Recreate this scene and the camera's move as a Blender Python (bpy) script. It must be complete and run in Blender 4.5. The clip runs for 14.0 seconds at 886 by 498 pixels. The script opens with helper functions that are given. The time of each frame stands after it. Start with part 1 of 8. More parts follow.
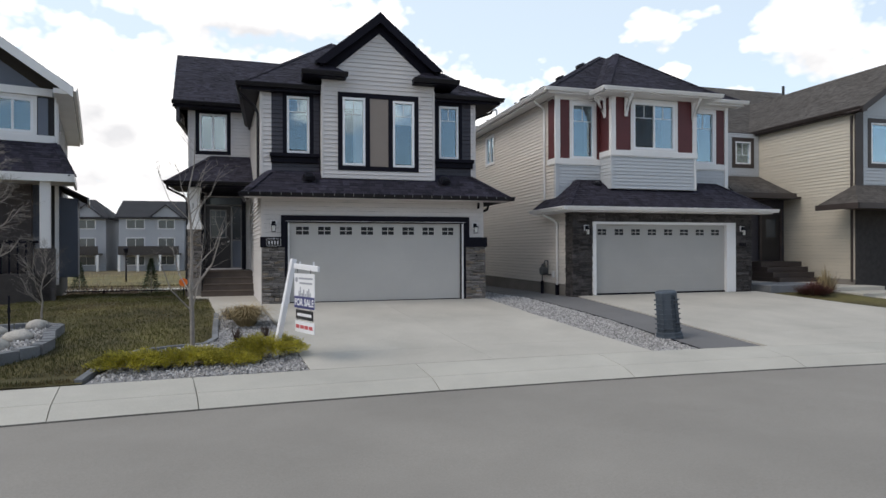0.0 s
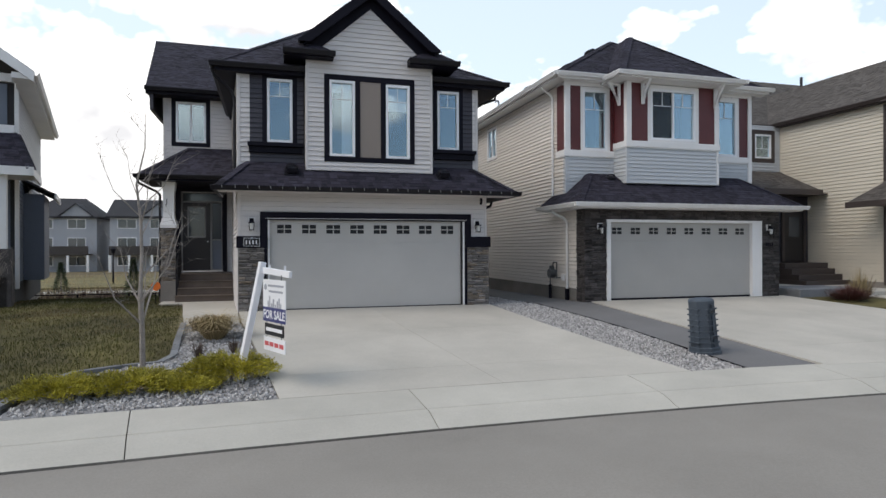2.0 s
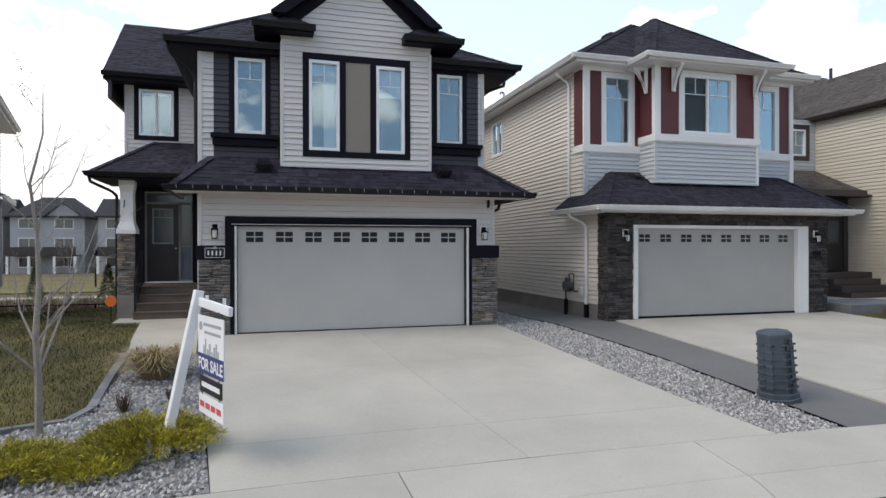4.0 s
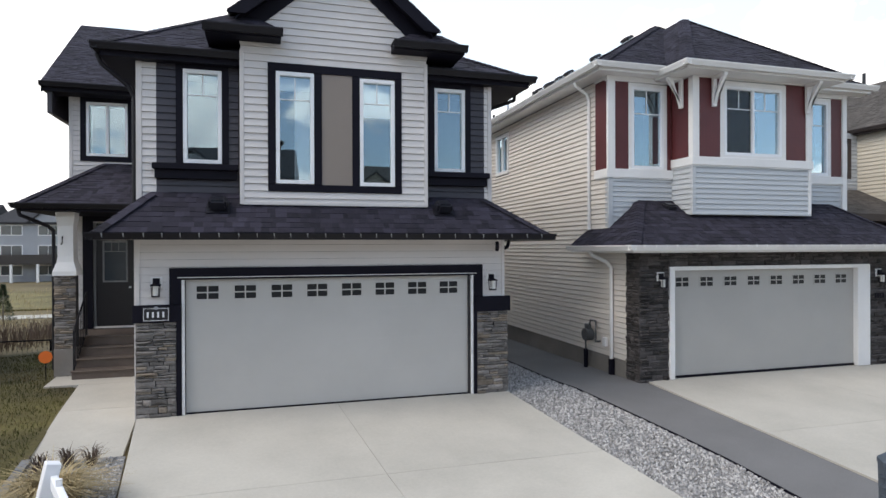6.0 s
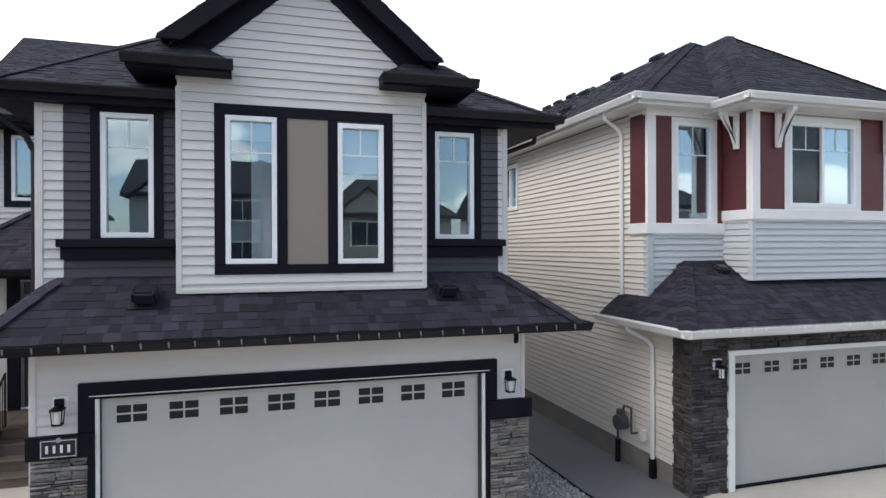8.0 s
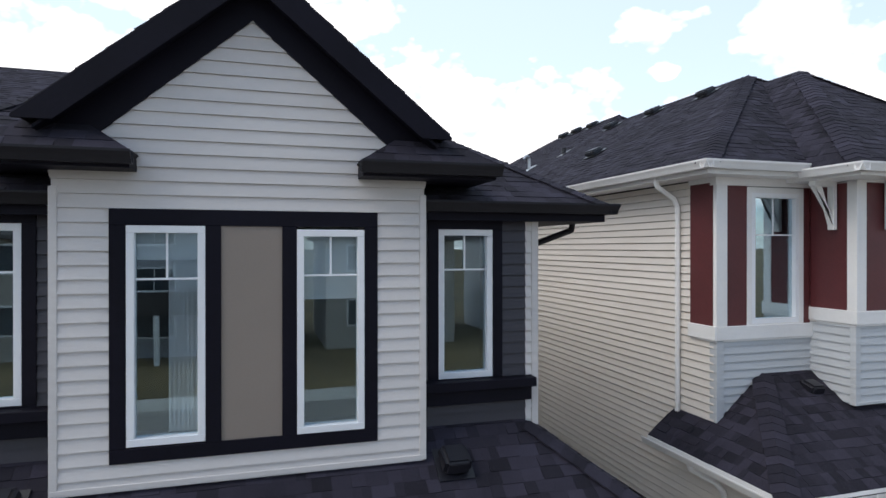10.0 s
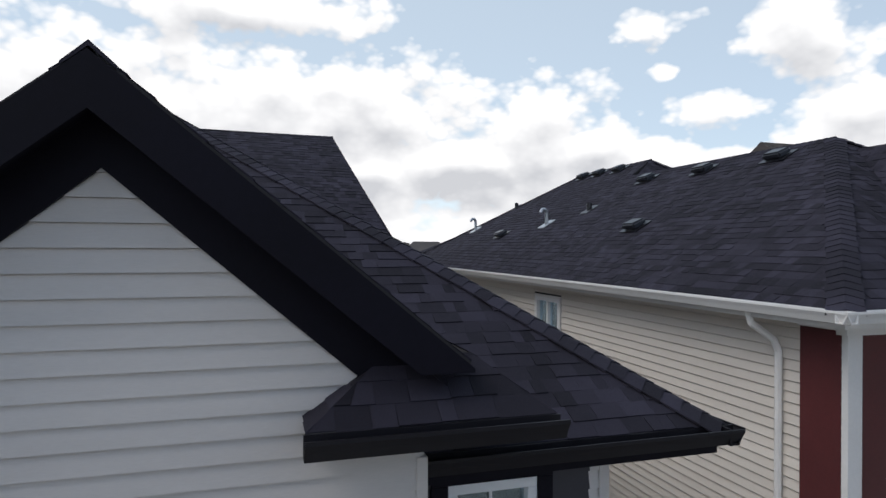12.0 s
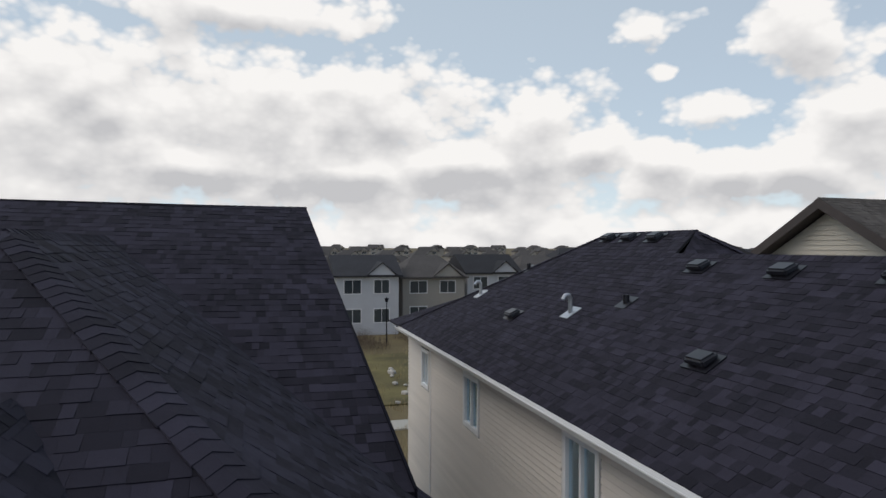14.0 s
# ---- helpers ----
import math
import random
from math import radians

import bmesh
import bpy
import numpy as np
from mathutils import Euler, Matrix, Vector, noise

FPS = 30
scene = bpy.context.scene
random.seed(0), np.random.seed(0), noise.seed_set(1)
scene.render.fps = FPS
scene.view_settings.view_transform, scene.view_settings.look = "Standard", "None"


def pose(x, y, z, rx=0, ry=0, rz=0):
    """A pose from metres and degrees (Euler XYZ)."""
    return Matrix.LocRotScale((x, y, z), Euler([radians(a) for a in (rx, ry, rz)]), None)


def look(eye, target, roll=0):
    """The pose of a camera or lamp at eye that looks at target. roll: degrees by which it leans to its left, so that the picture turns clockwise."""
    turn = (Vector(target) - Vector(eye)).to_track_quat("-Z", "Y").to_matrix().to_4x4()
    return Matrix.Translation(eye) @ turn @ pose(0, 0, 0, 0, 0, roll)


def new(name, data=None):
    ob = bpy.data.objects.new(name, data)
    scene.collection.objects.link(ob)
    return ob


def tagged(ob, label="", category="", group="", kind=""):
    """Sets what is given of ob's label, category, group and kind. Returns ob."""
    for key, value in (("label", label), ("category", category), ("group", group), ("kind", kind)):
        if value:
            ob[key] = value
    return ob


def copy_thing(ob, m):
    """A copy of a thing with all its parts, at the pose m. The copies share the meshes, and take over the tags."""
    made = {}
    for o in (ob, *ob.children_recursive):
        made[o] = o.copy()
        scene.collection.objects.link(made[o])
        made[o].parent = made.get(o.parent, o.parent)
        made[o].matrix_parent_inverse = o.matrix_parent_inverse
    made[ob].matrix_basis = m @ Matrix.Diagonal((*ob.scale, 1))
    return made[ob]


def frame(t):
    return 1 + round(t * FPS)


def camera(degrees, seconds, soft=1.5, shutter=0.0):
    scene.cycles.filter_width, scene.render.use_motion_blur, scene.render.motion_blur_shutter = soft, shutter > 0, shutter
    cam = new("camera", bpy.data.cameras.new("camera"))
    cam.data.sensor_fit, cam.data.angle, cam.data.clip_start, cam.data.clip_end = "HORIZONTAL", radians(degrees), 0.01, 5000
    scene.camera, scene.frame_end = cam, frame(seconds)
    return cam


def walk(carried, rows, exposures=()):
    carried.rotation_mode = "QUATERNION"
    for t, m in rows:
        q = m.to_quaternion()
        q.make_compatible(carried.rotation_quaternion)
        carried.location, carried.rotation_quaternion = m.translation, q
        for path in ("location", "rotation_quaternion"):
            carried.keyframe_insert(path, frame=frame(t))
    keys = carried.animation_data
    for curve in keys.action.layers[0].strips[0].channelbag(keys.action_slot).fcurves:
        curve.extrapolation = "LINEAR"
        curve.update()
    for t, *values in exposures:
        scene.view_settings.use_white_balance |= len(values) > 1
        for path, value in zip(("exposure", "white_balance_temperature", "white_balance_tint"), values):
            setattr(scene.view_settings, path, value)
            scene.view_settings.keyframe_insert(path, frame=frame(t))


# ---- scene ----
cam = camera(72.2, 14.0)
PATH = [
    (0, (-0.236, -17.021, 1.451), (0.306, -15.096, 1.452), -0.2),
    (0.5, (-0.148, -16.682, 1.466), (0.394, -14.757, 1.466), -0.2),
    (1, (-0.05, -16.275, 1.454), (0.494, -14.35, 1.454), -0.2),
    (1.5, (0.096, -15.799, 1.459), (0.641, -13.875, 1.46), -0.2),
    (2, (0.236, -15.306, 1.467), (0.783, -13.383, 1.468), -0.2),
    (4.5, (0.99, -12.424, 1.915), (1.544, -10.503, 1.911), -0.1),
    (5, (1.137, -11.85, 2.167), (1.694, -9.93, 2.16), -0.1),
    (5.5, (1.31, -11.222, 2.449), (1.87, -9.302, 2.444), -0.1),
    (6, (1.484, -10.648, 2.702), (2.046, -8.728, 2.698), -0.2),
    (6.5, (1.668, -10.031, 3.004), (2.232, -8.113, 2.997), -0.2),
    (7, (1.824, -9.444, 3.288), (2.389, -7.526, 3.284), -0.2),
    (7.5, (1.96, -8.802, 3.635), (2.532, -6.886, 3.632), -0.2),
    (8, (2.075, -8.199, 3.998), (2.654, -6.285, 3.994), -0.2),
    (10.5, (2.957, -5.143, 5.898), (3.528, -3.227, 5.894), 0.0),
    (11, (3.119, -4.539, 6.309), (3.694, -2.624, 6.303), 0.1),
    (11.5, (3.273, -3.88, 6.756), (3.848, -1.965, 6.75), 0.1),
    (12, (3.423, -3.25, 7.176), (4.0, -1.335, 7.171), 0.2),
    (12.5, (3.563, -2.62, 7.623), (4.141, -0.706, 7.618), 0.2),
    (13, (3.791, -1.946, 8.067), (4.368, -0.031, 8.062), 0.1),
    (13.5, (4.014, -1.236, 8.55), (4.592, 0.678, 8.545), 0.2),
    (14, (4.205, -0.586, 9.034), (4.784, 1.328, 9.029), 0.2),
]
EXPOSURES = [(0.0, 0.08, 6700, 10), (2.0, 0.18, 6700, 10), (5.0, 0.42, 6680, 10), (7.5, 0.68, 6680, 10), (8.2, 0.66, 6650, 10), (10.5, 0.1, 6430, 10), (11.0, -0.03, 6400, 10), (12.0, -0.29, 6480, 10), (12.5, -0.41, 6560, 10), (13.0, -0.46, 6620, 10), (14.0, -0.53, 6650, 10)]
walk(cam, [(t, look(eye, target, roll)) for t, eye, target, roll in PATH], EXPOSURES)

# ---- world, sun ----
SUN_ELEVATION, SUN_AZIMUTH = 50.0, -102.0
world = bpy.data.worlds.new("sky")
scene.world = world
world.use_nodes = True


def sky_world():
    nt = world.node_tree
    n, l = nt.nodes, nt.links
    n.clear()
    sky = n.new("ShaderNodeTexSky")
    sky.sky_type = "NISHITA"
    sky.sun_disc = False
    sky.sun_elevation = radians(SUN_ELEVATION)
    sky.sun_rotation = radians(SUN_AZIMUTH)
    sky.altitude = 700
    sky.air_density, sky.dust_density, sky.ozone_density = 1.0, 1.5, 1.0
    co = n.new("ShaderNodeTexCoord")
    sep = n.new("ShaderNodeSeparateXYZ")
    l.new(co.outputs["Generated"], sep.inputs[0])

    def math_node(op, a, b=None, clamp=False):
        m = n.new("ShaderNodeMath")
        m.operation, m.use_clamp = op, clamp
        for k, v in enumerate((a, b)):
            if v is None:
                continue
            if isinstance(v, (int, float)):
                m.inputs[k].default_value = v
            else:
                l.new(v, m.inputs[k])
        return m.outputs[0]

    # heaped clouds: round billows, a little flatter than high
    comb = n.new("ShaderNodeCombineXYZ")
    l.new(sep.outputs["X"], comb.inputs[0])
    l.new(sep.outputs["Y"], comb.inputs[1])
    l.new(math_node("MULTIPLY", sep.outputs["Z"], 1.5), comb.inputs[2])
    polar = n.new("ShaderNodeCombineXYZ")
    l.new(math_node("ARCTAN2", sep.outputs["X"], sep.outputs["Y"]), polar.inputs[0])
    l.new(math_node("ARCSINE", sep.outputs["Z"]), polar.inputs[1])

    def ramp(value, stops):
        r = n.new("ShaderNodeValToRGB")
        el = r.color_ramp.elements
        while len(el) < len(stops):
            el.new(0.5)
        for e, (p, c) in zip(el, stops):
            e.position, e.color = p, (*c, 1)
        l.new(value, r.inputs[0])
        return r.outputs[0]

    def cloud_field(lift, fine):
        mp = n.new("ShaderNodeMapping")
        mp.inputs["Location"].default_value = (CLOUD[0], CLOUD[1], CLOUD[2] + lift * 1.5)
        l.new(comb.outputs[0], mp.inputs[0])
        t = n.new("ShaderNodeTexNoise")
        t.inputs["Scale"].default_value = 6.0
        t.inputs["Detail"].default_value = 8.0 if fine else 2.0
        t.inputs["Roughness"].default_value = 0.52
        l.new(mp.outputs[0], t.inputs["Vector"])
        total = math_node("MULTIPLY", math_node("SUBTRACT", t.outputs["Fac"], 0.5), 2.2)
        for scale, weight in ((14.0, 0.7), (34.0, 0.5), (80.0, 0.26)) if fine else ((14.0, 0.55),):
            v = n.new("ShaderNodeTexVoronoi")
            v.feature = "SMOOTH_F1"
            v.inputs["Scale"].default_value = scale
            v.inputs["Smoothness"].default_value = 0.35
            l.new(mp.outputs[0], v.inputs["Vector"])
            total = math_node("ADD", total, math_node("MULTIPLY", math_node("SUBTRACT", 0.46, v.outputs["Distance"]), weight))
        nearest = None
        for a, e, w, h in HEAPS:
            d = n.new("ShaderNodeVectorMath")
            d.operation = "MULTIPLY_ADD"
            l.new(polar.outputs[0], d.inputs[0])
            d.inputs[1].default_value = (1 / radians(w), 1 / radians(h), 0)
            d.inputs[2].default_value = (-a / w, (lift - radians(e)) / radians(h), 0)
            m = n.new("ShaderNodeVectorMath")
            m.operation = "LENGTH"
            l.new(d.outputs[0], m.inputs[0])
            nearest = m.outputs["Value"] if nearest is None else math_node("MINIMUM", nearest, m.outputs["Value"])
        heap = math_node("MAXIMUM", math_node("SUBTRACT", 1.2, nearest), -0.72)
        band = math_node("ADD", math_node("MULTIPLY", sep.outputs["Y"], 0.055), 0.15 - lift)
        low = math_node("MULTIPLY", math_node("SUBTRACT", band, sep.outputs["Z"], True), 8.0)
        return math_node("ADD", math_node("ADD", math_node("MULTIPLY", heap, 0.95), low), total)

    field = cloud_field(0.0, True)
    above = cloud_field(0.028, False)
    cover = ramp(field, [(0.0, (0, 0, 0)), (0.36, (1, 1, 1))])
    body = math_node("MULTIPLY", math_node("ADD", math_node("MULTIPLY", above, 1.0), math_node("MULTIPLY", field, -0.5)), 0.8, True)
    shade = ramp(body, [(0.05, (1, 1, 1)), (0.75, (0, 0, 0))])
    hue = n.new("ShaderNodeMix")
    hue.data_type = "RGBA"
    l.new(shade, hue.inputs["Factor"])
    hue.inputs["A"].default_value = (*CLOUD_DARK, 1)
    hue.inputs["B"].default_value = (*CLOUD_LIT, 1)
    # thin haze pales the blue, most towards the horizon
    side = math_node("ADD", math_node("MULTIPLY", sep.outputs["Y"], 0.4), 0.6)
    haze = math_node("MULTIPLY", math_node("MAXIMUM", math_node("SUBTRACT", 0.95, math_node("MULTIPLY", sep.outputs["Z"], 2.4), True), 0.58), side)
    pale = n.new("ShaderNodeMix")
    pale.data_type = "RGBA"
    l.new(haze, pale.inputs["Factor"])
    l.new(sky.outputs[0], pale.inputs["A"])
    pale.inputs["B"].default_value = (8.25, 9.6, 10.7, 1)
    mix = n.new("ShaderNodeMix")
    mix.data_type = "RGBA"
    l.new(cover, mix.inputs["Factor"])
    l.new(pale.outputs["Result"], mix.inputs["A"])
    l.new(hue.outputs["Result"], mix.inputs["B"])
    bg = n.new("ShaderNodeBackground")
    bg.inputs["Strength"].default_value = SKY_STRENGTH
    l.new(mix.outputs["Result"], bg.inputs[0])
    out = n.new("ShaderNodeOutputWorld")
    l.new(bg.outputs[0], out.inputs[0])


SKY_STRENGTH = 0.13
# heaps of cloud: azimuth from +y, height, half-width and half-height in degrees
HEAPS = [(-12.1, 11.6, 8.2, 4.9), (-1.4, 12.3, 10.6, 4.8), (10.2, 12.3, 10.0, 4.2), (-6.5, 7.7, 7.6, 1.4), (26.1, 11.7, 6.0, 4.2), (30.9, 9.5, 4.3, 2.1), (35.6, 19.0, 3.8, 1.6), (39.8, 12.0, 5.4, 2.0), (48.4, 17.0, 5.4, 3.9), (50.6, 10.5, 4.6, 3.1), (-1.9, 20.7, 10.0, 2.1), (36.8, 15.1, 1.2, 0.8), (36.3, 8.0, 2.8, 2.1), (41.8, 7.0, 3.1, 1.4), (17.7, 8.3, 5.9, 2.1), (7.1, 7.1, 6.2, 1.8), (47.0, 7.1, 3.2, 1.7), (80, 14, 14, 6), (-40, 16, 18, 6), (-75, 13, 12, 5), (140, 5.0, 22, 1.6), (171, 5.5, 8, 1.8), (173, 13, 6, 2.2), (-172, 11, 8, 4.5), (-120, 17, 22, 7)]
CLOUD = (3.7, 1.3, 0.4)
CLOUD_LIT, CLOUD_DARK = (10.2, 10.15, 10.15), (6.1, 6.2, 6.5)
sky_world()

sun = new("sun", bpy.data.lights.new("sun", "SUN"))
sun.data.energy, sun.data.angle, sun.data.color = 1.35, radians(35), (1.0, 0.94, 0.86)
_az, _el = radians(SUN_AZIMUTH), radians(SUN_ELEVATION)
sun.matrix_world = look((60 * math.sin(_az) * math.cos(_el), 60 * math.cos(_az) * math.cos(_el), 60 * math.sin(_el)), (0, 0, 0))

# ---- materials ----


def material(name, colour, rough=0.6, metal=0.0, grain=None, grain_amount=0.15, stain=None, stain_amount=0.15, bump=0.0, bump_scale=None, vary=0.0, stretch=(1, 1, 1), spec=0.5, islands=False, coat=0.0):
    """A principled surface whose colour varies at two scales (grain, stain) and from piece to piece (vary), with fine relief."""
    m = bpy.data.materials.new(name)
    m.use_nodes = True
    nt = m.node_tree
    n, l = nt.nodes, nt.links
    b = n["Principled BSDF"]
    b.inputs["Roughness"].default_value = rough
    b.inputs["Metallic"].default_value = metal
    b.inputs["Specular IOR Level"].default_value = spec
    b.inputs["Coat Weight"].default_value = coat
    co = n.new("ShaderNodeTexCoord")
    mp = n.new("ShaderNodeMapping")
    mp.inputs["Scale"].default_value = stretch
    l.new(co.outputs["Object"], mp.inputs[0])
    rgb = n.new("ShaderNodeRGB")
    rgb.outputs[0].default_value = (*colour, 1)
    out = rgb.outputs[0]
    fac = None

    def noise_at(scale, detail=5.0, rough_=0.6):
        t = n.new("ShaderNodeTexNoise")
        t.inputs["Scale"].default_value = scale
        t.inputs["Detail"].default_value = detail
        t.inputs["Roughness"].default_value = rough_
        l.new(mp.outputs[0], t.inputs["Vector"])
        return t.outputs["Fac"]

    def scale_by(colour_out, value, lo, hi, a=0.3, c=0.7):
        r = n.new("ShaderNodeMapRange")
        r.inputs["From Min"].default_value, r.inputs["From Max"].default_value = a, c
        r.inputs["To Min"].default_value, r.inputs["To Max"].default_value = lo, hi
        l.new(value, r.inputs["Value"])
        mx = n.new("ShaderNodeVectorMath")
        mx.operation = "SCALE"
        l.new(colour_out, mx.inputs[0])
        l.new(r.outputs[0], mx.inputs["Scale"])
        return mx.outputs[0]

    if stain:
        out = scale_by(out, noise_at(stain, 4.0), 1 - stain_amount, 1 + stain_amount)
    if grain:
        g = noise_at(grain, 6.0, 0.7)
        out = scale_by(out, g, 1 - grain_amount, 1 + grain_amount)
        fac = g
    if vary:
        oi = n.new("ShaderNodeObjectInfo")
        v = oi.outputs["Random"]
        if islands:
            ge = n.new("ShaderNodeNewGeometry")
            ad = n.new("ShaderNodeMath")
            ad.operation = "ADD"
            l.new(v, ad.inputs[0])
            l.new(ge.outputs["Random Per Island"], ad.inputs[1])
            fr = n.new("ShaderNodeMath")
            fr.operation = "FRACT"
            l.new(ad.outputs[0], fr.inputs[0])
            v = fr.outputs[0]
        out = scale_by(out, v, 1 - vary, 1 + vary, 0.0, 1.0)
    l.new(out, b.inputs["Base Color"])
    if bump:
        t = noise_at(bump_scale or grain or 50.0, 6.0, 0.65)
        bp = n.new("ShaderNodeBump")
        bp.inputs["Strength"].default_value = bump
        bp.inputs["Distance"].default_value = 0.01
        l.new(t, bp.inputs["Height"])
        l.new(bp.outputs[0], b.inputs["Normal"])
    return m


def glass_material(name, gloss=0.18, tint=(0.9, 0.93, 0.94)):
    """Clear double glazing: a share of the light is mirrored, more of it at a slant."""
    m = bpy.data.materials.new(name)
    m.use_nodes = True
    nt = m.node_tree
    n, l = nt.nodes, nt.links
    n.clear()
    tr = n.new("ShaderNodeBsdfTransparent")
    tr.inputs[0].default_value = (*tint, 1)
    gl = n.new("ShaderNodeBsdfGlossy")
    gl.inputs["Roughness"].default_value = 0.01
    gl.inputs["Color"].default_value = (0.72, 0.9, 1.0, 1)
    lw = n.new("ShaderNodeLayerWeight")
    lw.inputs["Blend"].default_value = 0.35
    fr = n.new("ShaderNodeMapRange")
    fr.inputs["To Min"].default_value, fr.inputs["To Max"].default_value = gloss, 0.95
    l.new(lw.outputs["Facing"], fr.inputs["Value"])
    co = n.new("ShaderNodeTexCoord")
    t = n.new("ShaderNodeTexNoise")
    t.inputs["Scale"].default_value = 1.3
    l.new(co.outputs["Object"], t.inputs["Vector"])
    bp = n.new("ShaderNodeBump")
    bp.inputs["Strength"].default_value = 0.05
    bp.inputs["Distance"].default_value = 0.01
    l.new(t.outputs["Fac"], bp.inputs["Height"])
    l.new(bp.outputs[0], gl.inputs["Normal"])
    mx = n.new("ShaderNodeMixShader")
    l.new(fr.outputs[0], mx.inputs[0])
    l.new(tr.outputs[0], mx.inputs[1])
    l.new(gl.outputs[0], mx.inputs[2])
    out = n.new("ShaderNodeOutputMaterial")
    l.new(mx.outputs[0], out.inputs[0])
    return m


def screen_material(name):
    """Fine dark mesh: half of it open, half dull wire."""
    m = bpy.data.materials.new(name)
    m.use_nodes = True
    n, l = m.node_tree.nodes, m.node_tree.links
    b = n["Principled BSDF"]
    b.inputs["Base Color"].default_value = (0.03, 0.032, 0.036, 1)
    b.inputs["Roughness"].default_value = 0.7
    b.inputs["Alpha"].default_value = 0.5
    return m


M_SIDING = material("light_grey_siding", (0.615, 0.585, 0.57), 0.55, grain=60, grain_amount=0.04, stain=0.9, stain_amount=0.05, vary=0.025, bump=0.08, bump_scale=40, stretch=(0.3, 0.3, 3))
M_BEIGE = material("beige_siding", (0.68, 0.63, 0.575), 0.55, grain=60, grain_amount=0.04, stain=0.9, stain_amount=0.06, vary=0.03, bump=0.08, bump_scale=40, stretch=(0.3, 0.3, 3))
M_CREAM = material("cream_siding", (0.56, 0.51, 0.425), 0.55, grain=60, grain_amount=0.04, stain=0.9, stain_amount=0.06, vary=0.03, stretch=(0.3, 0.3, 3))
M_PALE = material("pale_blue_grey_siding", (0.50, 0.52, 0.54), 0.55, grain=60, grain_amount=0.04, stain=0.9, stain_amount=0.05, vary=0.025, stretch=(0.3, 0.3, 3))
M_SLATE = material("slate_blue_siding", (0.13, 0.15, 0.19), 0.55, grain=60, grain_amount=0.05, stain=0.9, stain_amount=0.08, vary=0.04)
M_CHAR = material("charcoal_siding", (0.037, 0.0335, 0.043), 0.5, grain=50, grain_amount=0.08, stain=1.2, stain_amount=0.1, vary=0.06)
M_BLACK = material("black_trim", (0.0054, 0.0047, 0.0105), 0.6, spec=0.16, grain=30, grain_amount=0.15, stain=1.5, stain_amount=0.2)
M_BLACKMETAL = material("black_aluminium", (0.0095, 0.0088, 0.0125), 0.5, spec=0.3, grain=25, grain_amount=0.15, stain=1.0, stain_amount=0.2)
M_WHITE = material("white_trim", (0.78, 0.77, 0.76), 0.45, grain=40, grain_amount=0.03, stain=1.0, stain_amount=0.05)
M_VINYL = material("white_vinyl", (0.82, 0.83, 0.85), 0.35, stain=2.0, stain_amount=0.03)
M_RED = material("maroon_panel", (0.10, 0.022, 0.024), 0.5, grain=30, grain_amount=0.08, stain=1.5, stain_amount=0.12)
M_TAUPE = material("taupe_panel", (0.25, 0.208, 0.178), 0.5, grain=80, grain_amount=0.04, stain=1.0, stain_amount=0.04)
M_DOOR = material("garage_door_paint", (0.49, 0.475, 0.45), 0.5, grain=90, grain_amount=0.03, stain=0.8, stain_amount=0.05, bump=0.05, bump_scale=120)
M_DOOR2 = material("garage_door_paint_grey", (0.395, 0.385, 0.365), 0.5, grain=90, grain_amount=0.03, stain=0.8, stain_amount=0.05, bump=0.05, bump_scale=120)
M_BROWN = material("brown_trim", (0.05, 0.038, 0.035), 0.5, grain=30, grain_amount=0.1, stain=1.5, stain_amount=0.15)
M_SHINGLE = material("charcoal_shingle", (0.0268, 0.0246, 0.0365), 0.95, grain=220, grain_amount=0.35, stain=1.1, stain_amount=0.2, vary=0.45, islands=True, bump=0.5, bump_scale=260, spec=0.25)
M_SHINGLE_BROWN = material("brown_shingle", (0.085, 0.075, 0.068), 0.9, grain=220, grain_amount=0.3, stain=1.1, stain_amount=0.15, vary=0.25, islands=True, bump=0.4, bump_scale=260, spec=0.25)
M_DECK = material("roof_deck", (0.03, 0.029, 0.032), 0.9, grain=80, grain_amount=0.2)
M_CONCRETE = material("driveway_concrete", (0.455, 0.425, 0.375), 0.85, grain=22, grain_amount=0.05, stain=0.5, stain_amount=0.12, bump=0.12, bump_scale=180, vary=0.03)
M_WALK = material("sidewalk_concrete", (0.45, 0.425, 0.375), 0.88, grain=40, grain_amount=0.06, stain=0.6, stain_amount=0.10, bump=0.15, bump_scale=160, vary=0.04)
# mottled dark colour that stands in for the shadow line below the kerb
M_KERBSHADE = material("kerb_shadow_line", (0.05, 0.046, 0.04), 0.95, grain=30, grain_amount=0.4, stain=0.8, stain_amount=0.5)
M_ROAD = material("worn_asphalt", (0.25, 0.229, 0.203), 0.9, grain=45, grain_amount=0.10, stain=0.35, stain_amount=0.14, bump=0.25, bump_scale=200)
M_STRIP = material("dark_paving", (0.155, 0.15, 0.15), 0.9, grain=60, grain_amount=0.12, stain=0.6, stain_amount=0.12, bump=0.2, bump_scale=150)
M_FOUND = material("foundation_concrete", (0.22, 0.20, 0.18), 0.9, grain=30, grain_amount=0.1, stain=0.8, stain_amount=0.2, bump=0.2, bump_scale=80)
M_STONE = material("ledge_stone", (0.185, 0.17, 0.16), 0.85, grain=35, grain_amount=0.28, stain=6, stain_amount=0.25, vary=0.42, bump=0.6, bump_scale=45)
M_STONE_WARM = material("ledge_stone_tan", (0.23, 0.19, 0.15), 0.85, grain=35, grain_amount=0.25, stain=6, stain_amount=0.25, vary=0.35, bump=0.6, bump_scale=45)
